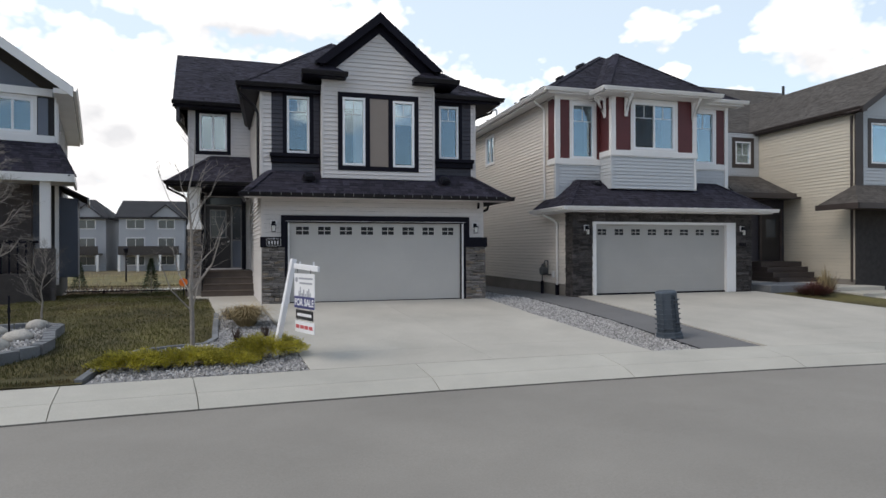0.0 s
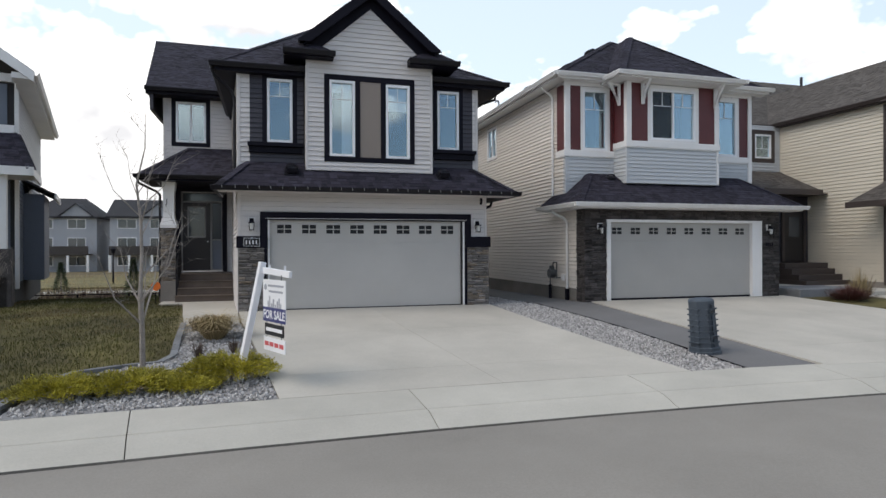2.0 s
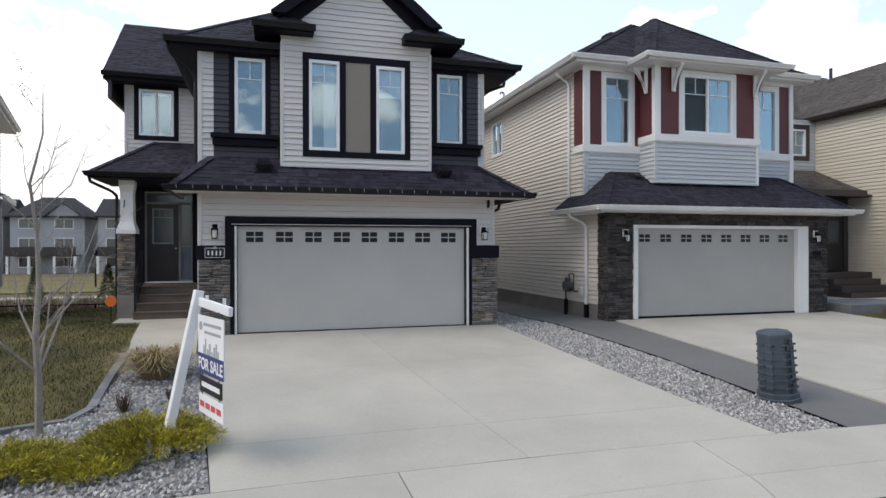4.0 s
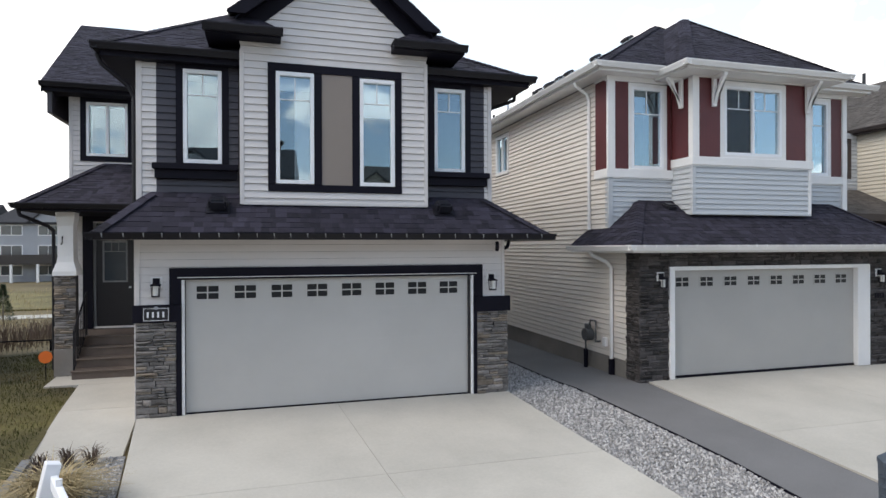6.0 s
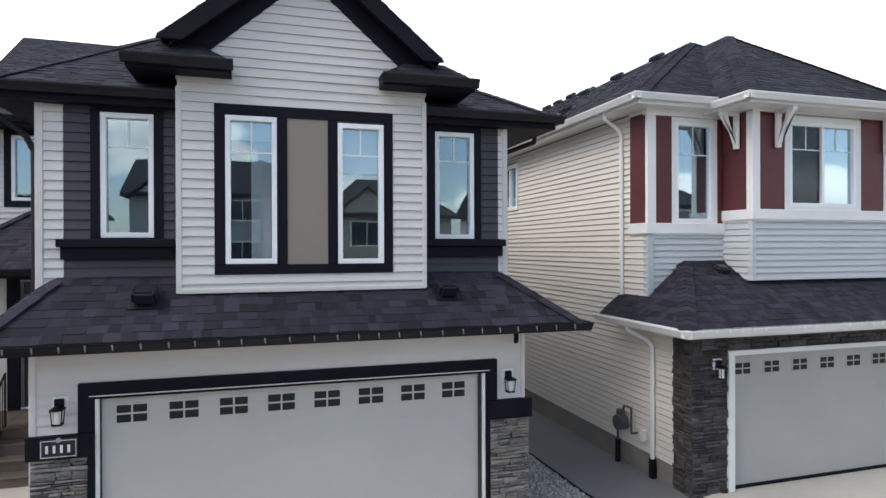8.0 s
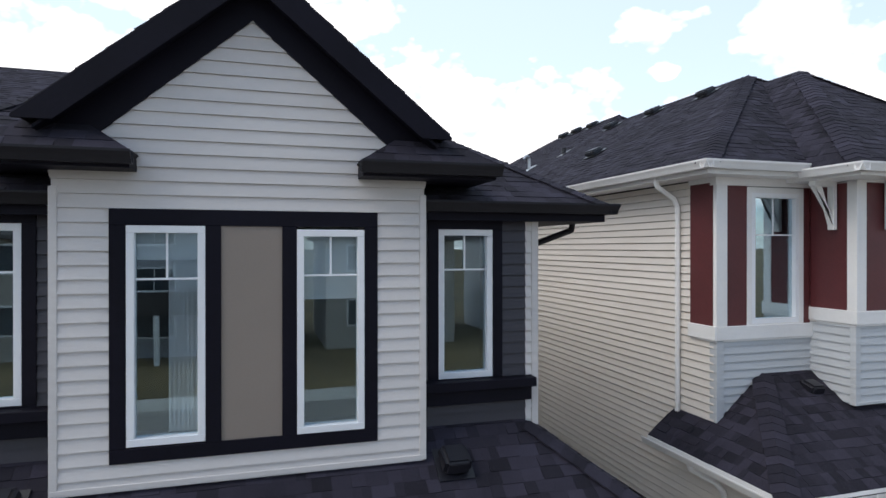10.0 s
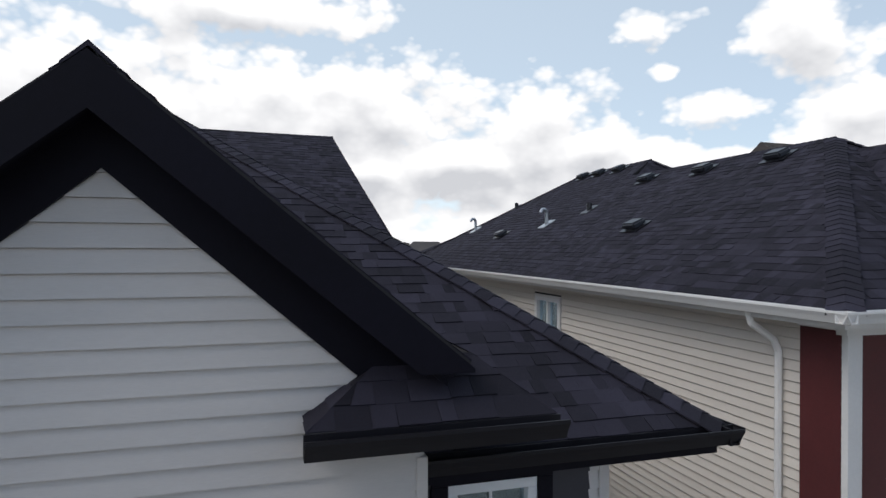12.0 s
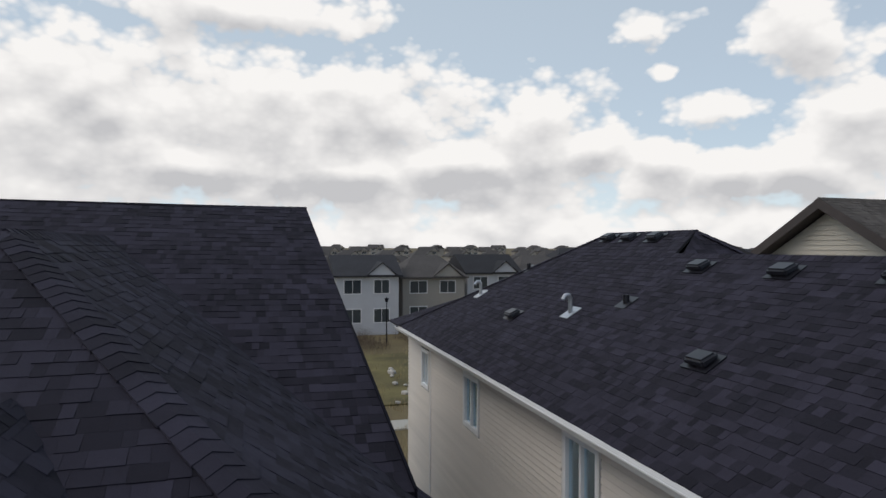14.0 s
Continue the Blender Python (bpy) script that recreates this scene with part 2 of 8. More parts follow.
M_STONE_DARK = material("dark_ledge_stone", (0.052, 0.046, 0.045), 0.8, grain=35, grain_amount=0.3, stain=6, stain_amount=0.3, vary=0.5, bump=0.6, bump_scale=45)
M_MORTAR = material("dark_mortar", (0.03, 0.029, 0.03), 0.95, grain=60, grain_amount=0.2)
M_GLASS = glass_material("window_glass", 0.17, (0.9, 0.93, 0.94))
M_SCREEN = screen_material("insect_screen")
M_DARKGLASS = material("small_dark_pane", (0.012, 0.013, 0.015), 0.3, spec=0.35)
# room walls: the dimness indoors is put into their dark colour
M_ROOM = material("room_painted_dim", (0.06, 0.06, 0.063), 0.9, stain=2.0, stain_amount=0.3)
M_BLIND = material("white_blind", (0.78, 0.80, 0.81), 0.8, stain=3.0, stain_amount=0.05)
M_GROUND = material("prairie_ground", (0.135, 0.103, 0.048), 0.95, grain=9, grain_amount=0.25, stain=0.12, stain_amount=0.35, bump=0.4, bump_scale=12)
M_LAWN = material("spring_lawn", (0.084, 0.070, 0.020), 0.95, grain=14, grain_amount=0.3, stain=0.5, stain_amount=0.6, bump=0.5, bump_scale=40)
M_PARK = material("golden_dry_grass", (0.135, 0.112, 0.04), 0.95, grain=10, grain_amount=0.3, stain=0.3, stain_amount=0.4, bump=0.5, bump_scale=20)
M_GRAVEL = material("grey_gravel", (0.39, 0.375, 0.365), 0.9, grain=60, grain_amount=0.15, vary=0.5, islands=True)
M_GRAVELBED = material("gravel_bed", (0.23, 0.225, 0.225), 0.95, grain=50, grain_amount=0.4, stain=1.5, stain_amount=0.15, bump=0.8, bump_scale=45)
M_STEP = material("brown_composite_step", (0.115, 0.088, 0.072), 0.7, grain=40, grain_amount=0.12, stain=2.0, stain_amount=0.2, bump=0.1, bump_scale=60)
M_DOORBLACK = material("dark_entry_door", (0.016, 0.014, 0.016), 0.4, grain=40, grain_amount=0.1, stain=2, stain_amount=0.1)
M_GREYFRAME = material("grey_door_frame", (0.20, 0.20, 0.205), 0.5, stain=2.0, stain_amount=0.08)
M_LANTERN = material("frosted_lantern_glass", (0.75, 0.74, 0.70), 0.3)
M_METER = material("grey_painted_metal", (0.09, 0.095, 0.10), 0.5, metal=0.3, grain=30, grain_amount=0.15)
M_GALV = material("galvanised_metal", (0.55, 0.56, 0.58), 0.35, metal=0.8, grain=30, grain_amount=0.15)
M_VENT = material("black_roof_vent", (0.014, 0.014, 0.019), 0.33, grain=40, grain_amount=0.2)
M_BARK = material("grey_bark", (0.27, 0.24, 0.215), 0.9, grain=60, grain_amount=0.3, stain=5, stain_amount=0.2, bump=0.5, bump_scale=60)
M_JUNIPER = material("juniper_needles", (0.33, 0.29, 0.03), 0.75, grain=9, grain_amount=0.35, stain=1.6, stain_amount=0.5, vary=0.45, islands=True)
M_STRAW = material("dry_straw_grass", (0.36, 0.28, 0.15), 0.85, vary=0.35, islands=True)
M_GRASS = material("grass_blades", (0.068, 0.067, 0.015), 0.85, stain=0.5, stain_amount=0.65, vary=0.3, islands=True)
M_DRY = material("dry_lawn_straw", (0.13, 0.098, 0.04), 0.9, vary=0.3, islands=True)
M_TWIG = material("brown_twigs", (0.095, 0.065, 0.05), 0.9, vary=0.3, islands=True)
M_REDTWIG = material("red_brown_twigs", (0.10, 0.035, 0.03), 0.9, vary=0.35, islands=True)
M_SPRUCE = material("spruce_needles", (0.035, 0.055, 0.022), 0.85, vary=0.4, islands=True)
M_BLOCK = material("retaining_block", (0.17, 0.175, 0.185), 0.9, grain=40, grain_amount=0.15, stain=2, stain_amount=0.15, vary=0.15, bump=0.4, bump_scale=50)
M_ROCK = material("pale_boulder", (0.42, 0.39, 0.35), 0.85, grain=25, grain_amount=0.2, stain=4, stain_amount=0.2, bump=0.5, bump_scale=20)
M_PED = material("dark_green_grey_plastic", (0.055, 0.070, 0.090), 0.55, grain=60, grain_amount=0.1, stain=3, stain_amount=0.2)
M_SIGNWHITE = material("sign_white", (0.80, 0.80, 0.82), 0.5, stain=3, stain_amount=0.04)
M_SIGNNAVY = material("sign_navy", (0.045, 0.05, 0.17), 0.5, stain=3, stain_amount=0.05)
M_SIGNBLACK = material("sign_black", (0.012, 0.012, 0.014), 0.5)
M_SIGNRED = material("sign_red", (0.55, 0.09, 0.10), 0.5)
M_SIGNGREY = material("sign_grey", (0.33, 0.34, 0.38), 0.5)
M_ORANGE = material("orange_reflector", (0.75, 0.16, 0.02), 0.5)
M_FARGREY = material("far_grey_wall", (0.33, 0.34, 0.365), 0.8, stain=0.5, stain_amount=0.08, vary=0.1)
M_FARWHITE = material("far_white_wall", (0.52, 0.52, 0.54), 0.8, stain=0.5, stain_amount=0.06, vary=0.05)
M_FARBEIGE = material("far_beige_wall", (0.36, 0.33, 0.29), 0.8, stain=0.5, stain_amount=0.06, vary=0.1)
M_FARROOF = material("far_dark_roof", (0.032, 0.032, 0.037), 0.95, grain=6, grain_amount=0.2, stain=0.6, stain_amount=0.12, vary=0.2)
M_FARROOF2 = material("far_brown_roof", (0.075, 0.068, 0.065), 0.95, grain=6, grain_amount=0.2, stain=0.6, stain_amount=0.12, vary=0.15)
M_FARGLASS = material("far_window_pane", (0.05, 0.06, 0.07), 0.1, spec=0.8)
M_WOODDECK = material("dark_deck_wood", (0.05, 0.043, 0.04), 0.8, grain=12, grain_amount=0.2)
# near-black sheathing: the shadow lines between siding boards are put into its colour
M_SLOTSHADE = material("sheathing_slot_shade", (0.035, 0.034, 0.035), 0.95, stain=2.0, stain_amount=0.2)

# ---- building helpers ----
ORIGIN = {}
RNG = random.Random(7)


def thing(name, label, category, at, group="", kind=""):
    ob = new(name)
    ob.location = at
    ob.empty_display_size = 0.2
    ORIGIN[ob] = Vector(at)
    return tagged(ob, label, category, group, kind)


def link_mesh(name, me, material, parent=None, label="", kind=""):
    me.materials.append(material)
    ob = new(name, me)
    if parent is not None:
        ob.parent = parent
        ORIGIN[ob] = ORIGIN[parent]
    else:
        ORIGIN[ob] = Vector((0, 0, 0))
    return tagged(ob, label, "", "", kind)


def part(name, bm, material, parent, label="", kind="", smooth=False):
    """One bmesh, drawn in world metres, as one mesh under a thing or a part."""
    o = ORIGIN[parent] if parent is not None else Vector((0, 0, 0))
    bmesh.ops.translate(bm, vec=-o, verts=bm.verts)
    bmesh.ops.recalc_face_normals(bm, faces=bm.faces)
    me = bpy.data.meshes.new(name)
    bm.to_mesh(me)
    bm.free()
    if smooth:
        me.shade_smooth()
    return link_mesh(name, me, material, parent, label, kind)


def raw(name, verts, faces, material, parent, label="", kind=""):
    o = ORIGIN[parent] if parent is not None else Vector((0, 0, 0))
    me = bpy.data.meshes.new(name)
    me.from_pydata([(x - o.x, y - o.y, z - o.z) for x, y, z in verts], [], faces)
    me.update()
    return link_mesh(name, me, material, parent, label, kind)


def single(name, bm, material, label, category, group="", kind="", smooth=False):
    ob = part(name, bm, material, None, smooth=smooth)
    return tagged(ob, label, category, group, kind)


def box(bm, x0, x1, y0, y1, z0, z1, bevel=0.0):
    m = Matrix.Translation(((x0 + x1) / 2, (y0 + y1) / 2, (z0 + z1) / 2)) @ Matrix.Diagonal((abs(x1 - x0), abs(y1 - y0), abs(z1 - z0), 1))
    vs = bmesh.ops.create_cube(bm, size=1, matrix=m)["verts"]
    if bevel:
        es = list({e for v in vs for e in v.link_edges})
        bmesh.ops.bevel(bm, geom=es, offset=bevel, segments=1, affect="EDGES")
    return bm


def boxed(*dims, bevel=0.0):
    return box(bmesh.new(), *dims, bevel=bevel)


def cyl(bm, p, q, r, r2=None, n=12):
    p, q = Vector(p), Vector(q)
    d = q - p
    m = Matrix.Translation((p + q) / 2) @ d.to_track_quat("Z", "Y").to_matrix().to_4x4()
    bmesh.ops.create_cone(bm, cap_ends=True, segments=n, radius1=r, radius2=r if r2 is None else r2, depth=d.length, matrix=m)
    return bm


def tube(bm, pts, r, n=8):
    for a, b in zip(pts, pts[1:]):
        cyl(bm, a, b, r, n=n)
    for p in pts[1:-1]:
        bmesh.ops.create_icosphere(bm, subdivisions=1, radius=r * 1.02, matrix=Matrix.Translation(p))
    return bm


def solid(bm, poly, vec):
    """A flat polygon pushed along a vector."""
    vec = Vector(vec)
    a = [bm.verts.new(p) for p in poly]
    b = [bm.verts.new(Vector(p) + vec) for p in poly]
    bm.faces.new(a)
    bm.faces.new(b[::-1])
    k = len(poly)
    for i in range(k):
        bm.faces.new((a[i], b[i], b[(i + 1) % k], a[(i + 1) % k]))
    return bm


def sweep(bm, profile, p, q, out, up=(0, 0, 1)):
    """A closed profile of (outward, upward) pairs swept from p to q."""
    p, q, out, up = Vector(p), Vector(q), Vector(out).normalized(), Vector(up)
    a = [bm.verts.new(p + out * u + up * v) for u, v in profile]
    b = [bm.verts.new(q + out * u + up * v) for u, v in profile]
    k = len(profile)
    for i in range(k):
        bm.faces.new((a[i], b[i], b[(i + 1) % k], a[(i + 1) % k]))
    bm.faces.new(a)
    bm.faces.new(b[::-1])
    return bm


class Face:
    """A wall's plane: origin, direction of u along it and outward normal; v is up."""

    def __init__(self, origin, u, out):
        self.o, self.u, self.n = Vector(origin), Vector(u).normalized(), Vector(out).normalized()

    def at(self, u, z, d=0.0):
        p = self.o + self.u * u + self.n * d
        return Vector((p.x, p.y, z))

    def slab(self, bm, u0, u1, z0, z1, d0, d1, bevel=0.0):
        a = [self.at(u, z, d) for d in (d0, d1) for u, z in ((u0, z0), (u1, z0), (u1, z1), (u0, z1))]
        vs = [bm.verts.new(p) for p in a]
        fs = [bm.faces.new([vs[i] for i in f]) for f in ((0, 1, 2, 3), (7, 6, 5, 4), (0, 4, 5, 1), (1, 5, 6, 2), (2, 6, 7, 3), (3, 7, 4, 0))]
        if bevel:
            bmesh.ops.bevel(bm, geom=list({e for f in fs for e in f.edges}), offset=bevel, segments=1, affect="EDGES")
        return bm


def strips(u0, u1, z0, z1, holes):
    """The rectangles that are left of a wall once its openings are cut out."""
    cuts = sorted({z0, z1, *[z for h in holes for z in h[2:4] if z0 < z < z1]})
    for a, b in zip(cuts, cuts[1:]):
        left = u0
        for h in sorted(h for h in holes if h[2] < b - 1e-6 and h[3] > a + 1e-6):
            if h[0] > left + 1e-6:
                yield left, min(h[0], u1), a, b
            left = max(left, h[1])
        if left < u1 - 1e-6:
            yield left, u1, a, b


def wall_core(parent, f, u0, u1, z0, z1, holes, mat, thick=0.2, name="wall"):
    bm = bmesh.new()
    for a, b, c, d in strips(u0, u1, z0, z1, holes):
        f.slab(bm, a, b, c, d, -thick, -0.004)
    return part(name, bm, mat, parent)


BOARD = 0.1205


def lap_siding(wall, f, u0, u1, z0, z1, holes, mat, name="siding_board", edge=None, board=BOARD):
    """Lapped boards, each a wedge of its own, notched round the openings; edge(z) narrows the run under a gable."""
    z = z0
    while z < z1 - 0.01:
        top = min(z + board, z1)
        pieces, left = [], u0
        for h in sorted(h for h in holes if h[2] < top - 1e-6 and h[3] > z + 1e-6):
            pieces.append((left, min(h[0], u1), z, top))
            if h[2] > z + 0.008:
                pieces.append((max(h[0], left), min(h[1], u1), z, h[2]))
            if h[3] < top - 0.008:
                pieces.append((max(h[0], left), min(h[1], u1), h[3], top))
            left = max(left, h[1])
        pieces.append((left, u1, z, top))
        for a, b, c, d in pieces:
            if b - a < 0.015:
                continue
            a0 = a1 = a
            b0 = b1 = b
            if edge is not None:
                (a0, b0), (a1, b1) = edge(c), edge(d)
                a0, b0, a1, b1 = max(a, a0), min(b, b0), max(a, a1), min(b, b1)
                if b0 - a0 < 0.02:
                    continue
                if b1 < a1:
                    a1 = b1 = (a1 + b1) / 2
            c0 = c + 0.003 if abs(c - z) < 1e-6 else c
            t0 = 0.026 - 0.022 * (c - z) / board
            t1 = 0.026 - 0.022 * (d - z) / board
            vs = [f.at(a0, c0, 0), f.at(b0, c0, 0), f.at(b1, d, 0), f.at(a1, d, 0), f.at(a0, c0, t0), f.at(b0, c0, t0), f.at(b1, d, t1), f.at(a1, d, t1)]
            if mat is M_BEIGE and d - c0 > 0.04:
                # the butt is rolled under
                vs += [f.at(a0, c0 + 0.011, t0), f.at(b0, c0 + 0.011, t0)]
                vs[4], vs[5] = f.at(a0, c0, t0 - 0.010), f.at(b0, c0, t0 - 0.010)
                raw(name, vs, [(8, 9, 6, 7), (4, 5, 9, 8), (0, 1, 5, 4), (3, 7, 6, 2), (0, 4, 8, 7, 3), (1, 2, 6, 9, 5)], mat, wall)
                continue
            raw(name, vs, [(4, 5, 6, 7), (0, 1, 5, 4), (3, 7, 6, 2), (0, 4, 7, 3), (1, 2, 6, 5)], mat, wall)
        z = top


def shingles(verts, faces, corners, rnd, expo=0.142, keep=None, lift=0.011):
    """Courses of single shingles over a flat convex roof polygon whose first edge is its eave. Fills verts and faces; keep(centre) true: returned singly instead."""
    c = [Vector(p) for p in corners]
    ux = (c[1] - c[0]).normalized()
    nz = ux.cross(c[2] - c[0]).normalized()
    if nz.z < 0:
        nz = -nz
    vx = nz.cross(ux).normalized()
    if vx.z < 0:
        vx = -vx
    pl = [((p - c[0]).dot(ux), (p - c[0]).dot(vx)) for p in c]
    vmax = max(v for _, v in pl)

    def span(v):
        xs = []
        for (a, b), (d, e) in zip(pl, pl[1:] + pl[:1]):
            if abs(b - e) < 1e-9:
                if abs(b - v) < 1e-6:
                    xs += [a, d]
            elif min(b, e) - 1e-9 <= v <= max(b, e) + 1e-9:
                xs.append(a + (d - a) * (v - b) / (e - b))
        return (min(xs), max(xs)) if xs else None

    singles = []
    v = 0.0
    while v < vmax - 0.01:
        w = min(v + expo, vmax)
        lo, hi = span(v + 1e-5), span(w - 1e-5)
        if lo and hi and max(lo[1] - lo[0], hi[1] - hi[0]) > 0.03:
            left0, left1 = lo[0], hi[0]
            x = min(lo[0], hi[0]) + rnd.uniform(0.05, 0.3)
            end = max(lo[1], hi[1])
            while True:
                last = x > end - 0.12
                r0 = lo[1] if last else min(max(x, lo[0]), lo[1])
                r1 = hi[1] if last else min(max(x, hi[0]), hi[1])
                if r0 - left0 > 0.004 or r1 - left1 > 0.004:
                    th = lift * rnd.choice((0.45, 0.6, 1.0, 1.15))
                    g = 0.001
                    dip = rnd.uniform(-0.006, 0.006)
                    q = []
                    for (u, vv, t) in ((left0 + g, v + dip, th), (r0 - g, v + dip, th), (r1 - g, w + 0.01, 0.004), (left1 + g, w + 0.01, 0.004), (left0 + g, v + dip, 0), (r0 - g, v + dip, 0)):
                        q.append(c[0] + ux * u + vx * vv + nz * t)
                    fs = [(0, 1, 2, 3), (4, 5, 1, 0), (4, 0, 3), (5, 2, 1)]
                    if keep is not None and keep((q[0] + q[2]) / 2):
                        singles.append((q, fs))
                    else:
                        k = len(verts)
                        verts.extend(q)
                        faces.extend(tuple(i + k for i in f) for f in fs)
                left0, left1 = r0, r1
                if last:
                    break
                x += rnd.choice((0.09, 0.13, 0.18, 0.22))
        v = w
    return singles


def deck(bm, corners, thick=0.05):
    c = [Vector(p) for p in corners]
    n = (c[1] - c[0]).cross(c[2] - c[0]).normalized()
    if n.z < 0:
        n = -n
    return solid(bm, c, -n * thick)


def caps(verts, faces, p, q, rnd, expo=0.14, half=0.15, n1=None, n2=None):
    """Folded cap shingles from p up to q; n1, n2: the directions in which the two wings fall."""
    p, q = Vector(p), Vector(q)
    d = (q - p).normalized()
    n1, n2 = Vector(n1).normalized(), Vector(n2).normalized()
    up = d.cross(n1 - n2).normalized()
    if up.z < 0:
        up = -up
    k, s = int((q - p).length / expo), 0.0
    for i in range(max(k, 1)):
        a, b = p + d * (s - 0.01), p + d * min(s + expo * 1.25, (q - p).length)
        h = half * rnd.uniform(0.94, 1.06)
        t0, t1 = up * 0.024, up * 0.012
        base = len(verts)
        verts.extend([a + n1 * h + t0 * 0.6, a + t0, a + n2 * h + t0 * 0.6, b + n1 * h + t1 * 0.6, b + t1, b + n2 * h + t1 * 0.6, a + n1 * h - up * 0.004, a - up * 0.002, a + n2 * h - up * 0.004])
        faces.extend(tuple(base + j for j in f) for f in ((0, 1, 4, 3), (1, 2, 5, 4), (6, 7, 1, 0), (7, 8, 2, 1), (6, 0, 3), (8, 5, 2)))
        s += expo


GUTTER = [(0, 0), (0, -0.11), (0.075, -0.11), (0.10, -0.06), (0.125, -0.02), (0.125, 0.0), (0.113, 0.0), (0.113, -0.016), (0.088, -0.058), (0.066, -0.098), (0.012, -0.098), (0.012, 0)]


def gutter(parent, p, q, out, mat, name="gutter"):
    return part(name, sweep(bmesh.new(), GUTTER, p, q, out), mat, parent)


def plain_window(house, f, u0, u1, z0, z1, white, trim, glass, trim_w=0.10, bars=(), sashes=1, grille=None, room=None, trim_label="", frame_w=0.065, inset=0.03, name="window", proud=0.03):
    """A window set in an opening: trim boards round it, a white frame, panes, bars and a room coloured dark for indoor
    shade behind.
    """
    bm = bmesh.new()
    w = frame_w
    f.slab(bm, u0, u1, z0, z0 + w, -0.08, 0.028, 0.004)
    f.slab(bm, u0, u1, z1 - w, z1, -0.08, 0.028, 0.004)
    f.slab(bm, u0, u0 + w, z0 + w, z1 - w, -0.08, 0.028, 0.004)
    f.slab(bm, u1 - w, u1, z0 + w, z1 - w, -0.08, 0.028, 0.004)
    win = part(name, bm, white, house)
    n = sashes
    step = (u1 - u0 - 2 * w + 0.0) / n
    for i in range(n):
        a, b = u0 + w + i * step, u0 + w + (i + 1) * step
        if i:
            part("mullion", f.slab(bmesh.new(), a - 0.03, a + 0.03, z0 + w, z1 - w, -0.07, 0.02, 0.003), white, win)
        part("pane", f.slab(bmesh.new(), a + 0.001, b - 0.001, z0 + w, z1 - w, -0.045, -0.037), glass, win).visible_shadow = False
        if grille:
            zg = z1 - w - grille
            g = f.slab(bmesh.new(), a, b, zg - 0.009, zg + 0.009, -0.036, -0.022)
            part("muntin", g, white, win)
            m = (a + b) / 2
            part("muntin", f.slab(bmesh.new(), m - 0.009, m + 0.009, zg + 0.009, z1 - w, -0.036, -0.022), white, win)
    if trim is not None:
        t = trim_w
        for a, b, c, d in ((u0 - t, u1 + t, z1, z1 + t), (u0 - t, u1 + t, z0 - t, z0), (u0 - t, u0, z0, z1), (u1, u1 + t, z0, z1)):
            part("trim", f.slab(bmesh.new(), a, b, c, d, -0.02, proud, 0.003), trim, win, trim_label)
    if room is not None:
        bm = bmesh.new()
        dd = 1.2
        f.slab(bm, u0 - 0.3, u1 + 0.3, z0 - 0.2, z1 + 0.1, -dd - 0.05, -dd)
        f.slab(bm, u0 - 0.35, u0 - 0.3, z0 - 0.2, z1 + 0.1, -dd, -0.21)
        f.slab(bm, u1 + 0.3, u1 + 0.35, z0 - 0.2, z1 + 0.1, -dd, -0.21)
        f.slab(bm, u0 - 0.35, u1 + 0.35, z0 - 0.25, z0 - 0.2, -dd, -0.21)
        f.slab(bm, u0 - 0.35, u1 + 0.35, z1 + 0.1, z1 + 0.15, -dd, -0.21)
        part("room", bm, room, win, "room box coloured dark to stand for indoor dimness")
    return win

# ---- ground, road, pavements ----
def bend(x):
    """The street curves gently: how far its line falls back from y at x."""
    d = min(abs(x - 3.3), 14.0)
    return -0.0058 * d * d - (0.16 * (abs(x - 3.3) - 14.0) if abs(x - 3.3) > 14 else 0.0)


def lerp_table(v, table):
    if v <= table[0][0]:
        return table[0][1]
    for (a, p), (b, q) in zip(table, table[1:]):
        if v <= b:
            return p + (q - p) * (v - a) / (b - a)
    return table[-1][1]


GRADE = [(-60, -0.5), (-26, -0.5), (-18.5, -0.75), (-8.9, -0.75), (-8.0, -0.62), (-7.3, -0.50), (-5.0, -0.36), (0.0, -0.13), (5.0, -0.12), (14.0, -0.35), (24, -0.9), (60, -1.4), (130, -1.5), (420, 3.5), (3000, 5.0)]


# west of the houses the ground drops behind the lawn
FALL = [(5.0, 0.0), (9.5, -0.05), (12.5, -0.72), (22.0, -0.65), (40.0, -0.35), (60.0, 0.0)]


def grade(x, y):
    z = lerp_table(y - (bend(x) if y < 0 else 0.0) * max(0.0, min(1.0, -y / 7.0)), GRADE)
    z += lerp_table(y, FALL) * max(0.0, min(1.0, (-3.2 - x) / 1.5))
    if 5.0 < x < 9.5 and -7.4 < y < 1.0:
        z -= 0.12
    if -6.0 < x < -0.6 and -7.0 < y < 10:
        z += 0.04 * math.sin(x * 1.3) * math.sin(y * 0.9)
    return z


def ground_sheet():
    xs = sorted({*[-3000, -1200, -500, -220, -120, -70, -45], *[i * 1.0 for i in range(-30, 41)], *[55, 80, 130, 230, 500, 1200, 3000]})
    ys = sorted({*[-3000, -1200, -500, -220, -120, -70, -40, -30, -24], *[i * 0.5 for i in range(-40, 41)], *[i * 1.0 for i in range(21, 40)], *[45, 55, 70, 100, 160, 260, 500, 1200, 3000]})
    verts = [(x, y, grade(x, y)) for y in ys for x in xs]
    k = len(xs)
    faces = [(j * k + i, j * k + i + 1, (j + 1) * k + i + 1, (j + 1) * k + i) for j in range(len(ys) - 1) for i in range(k - 1)]
    g = raw("ground", verts, faces, M_GROUND, None, "dry brown prairie ground with thin grass", "structure")
    tagged(g, "", "ground")


ground_sheet()


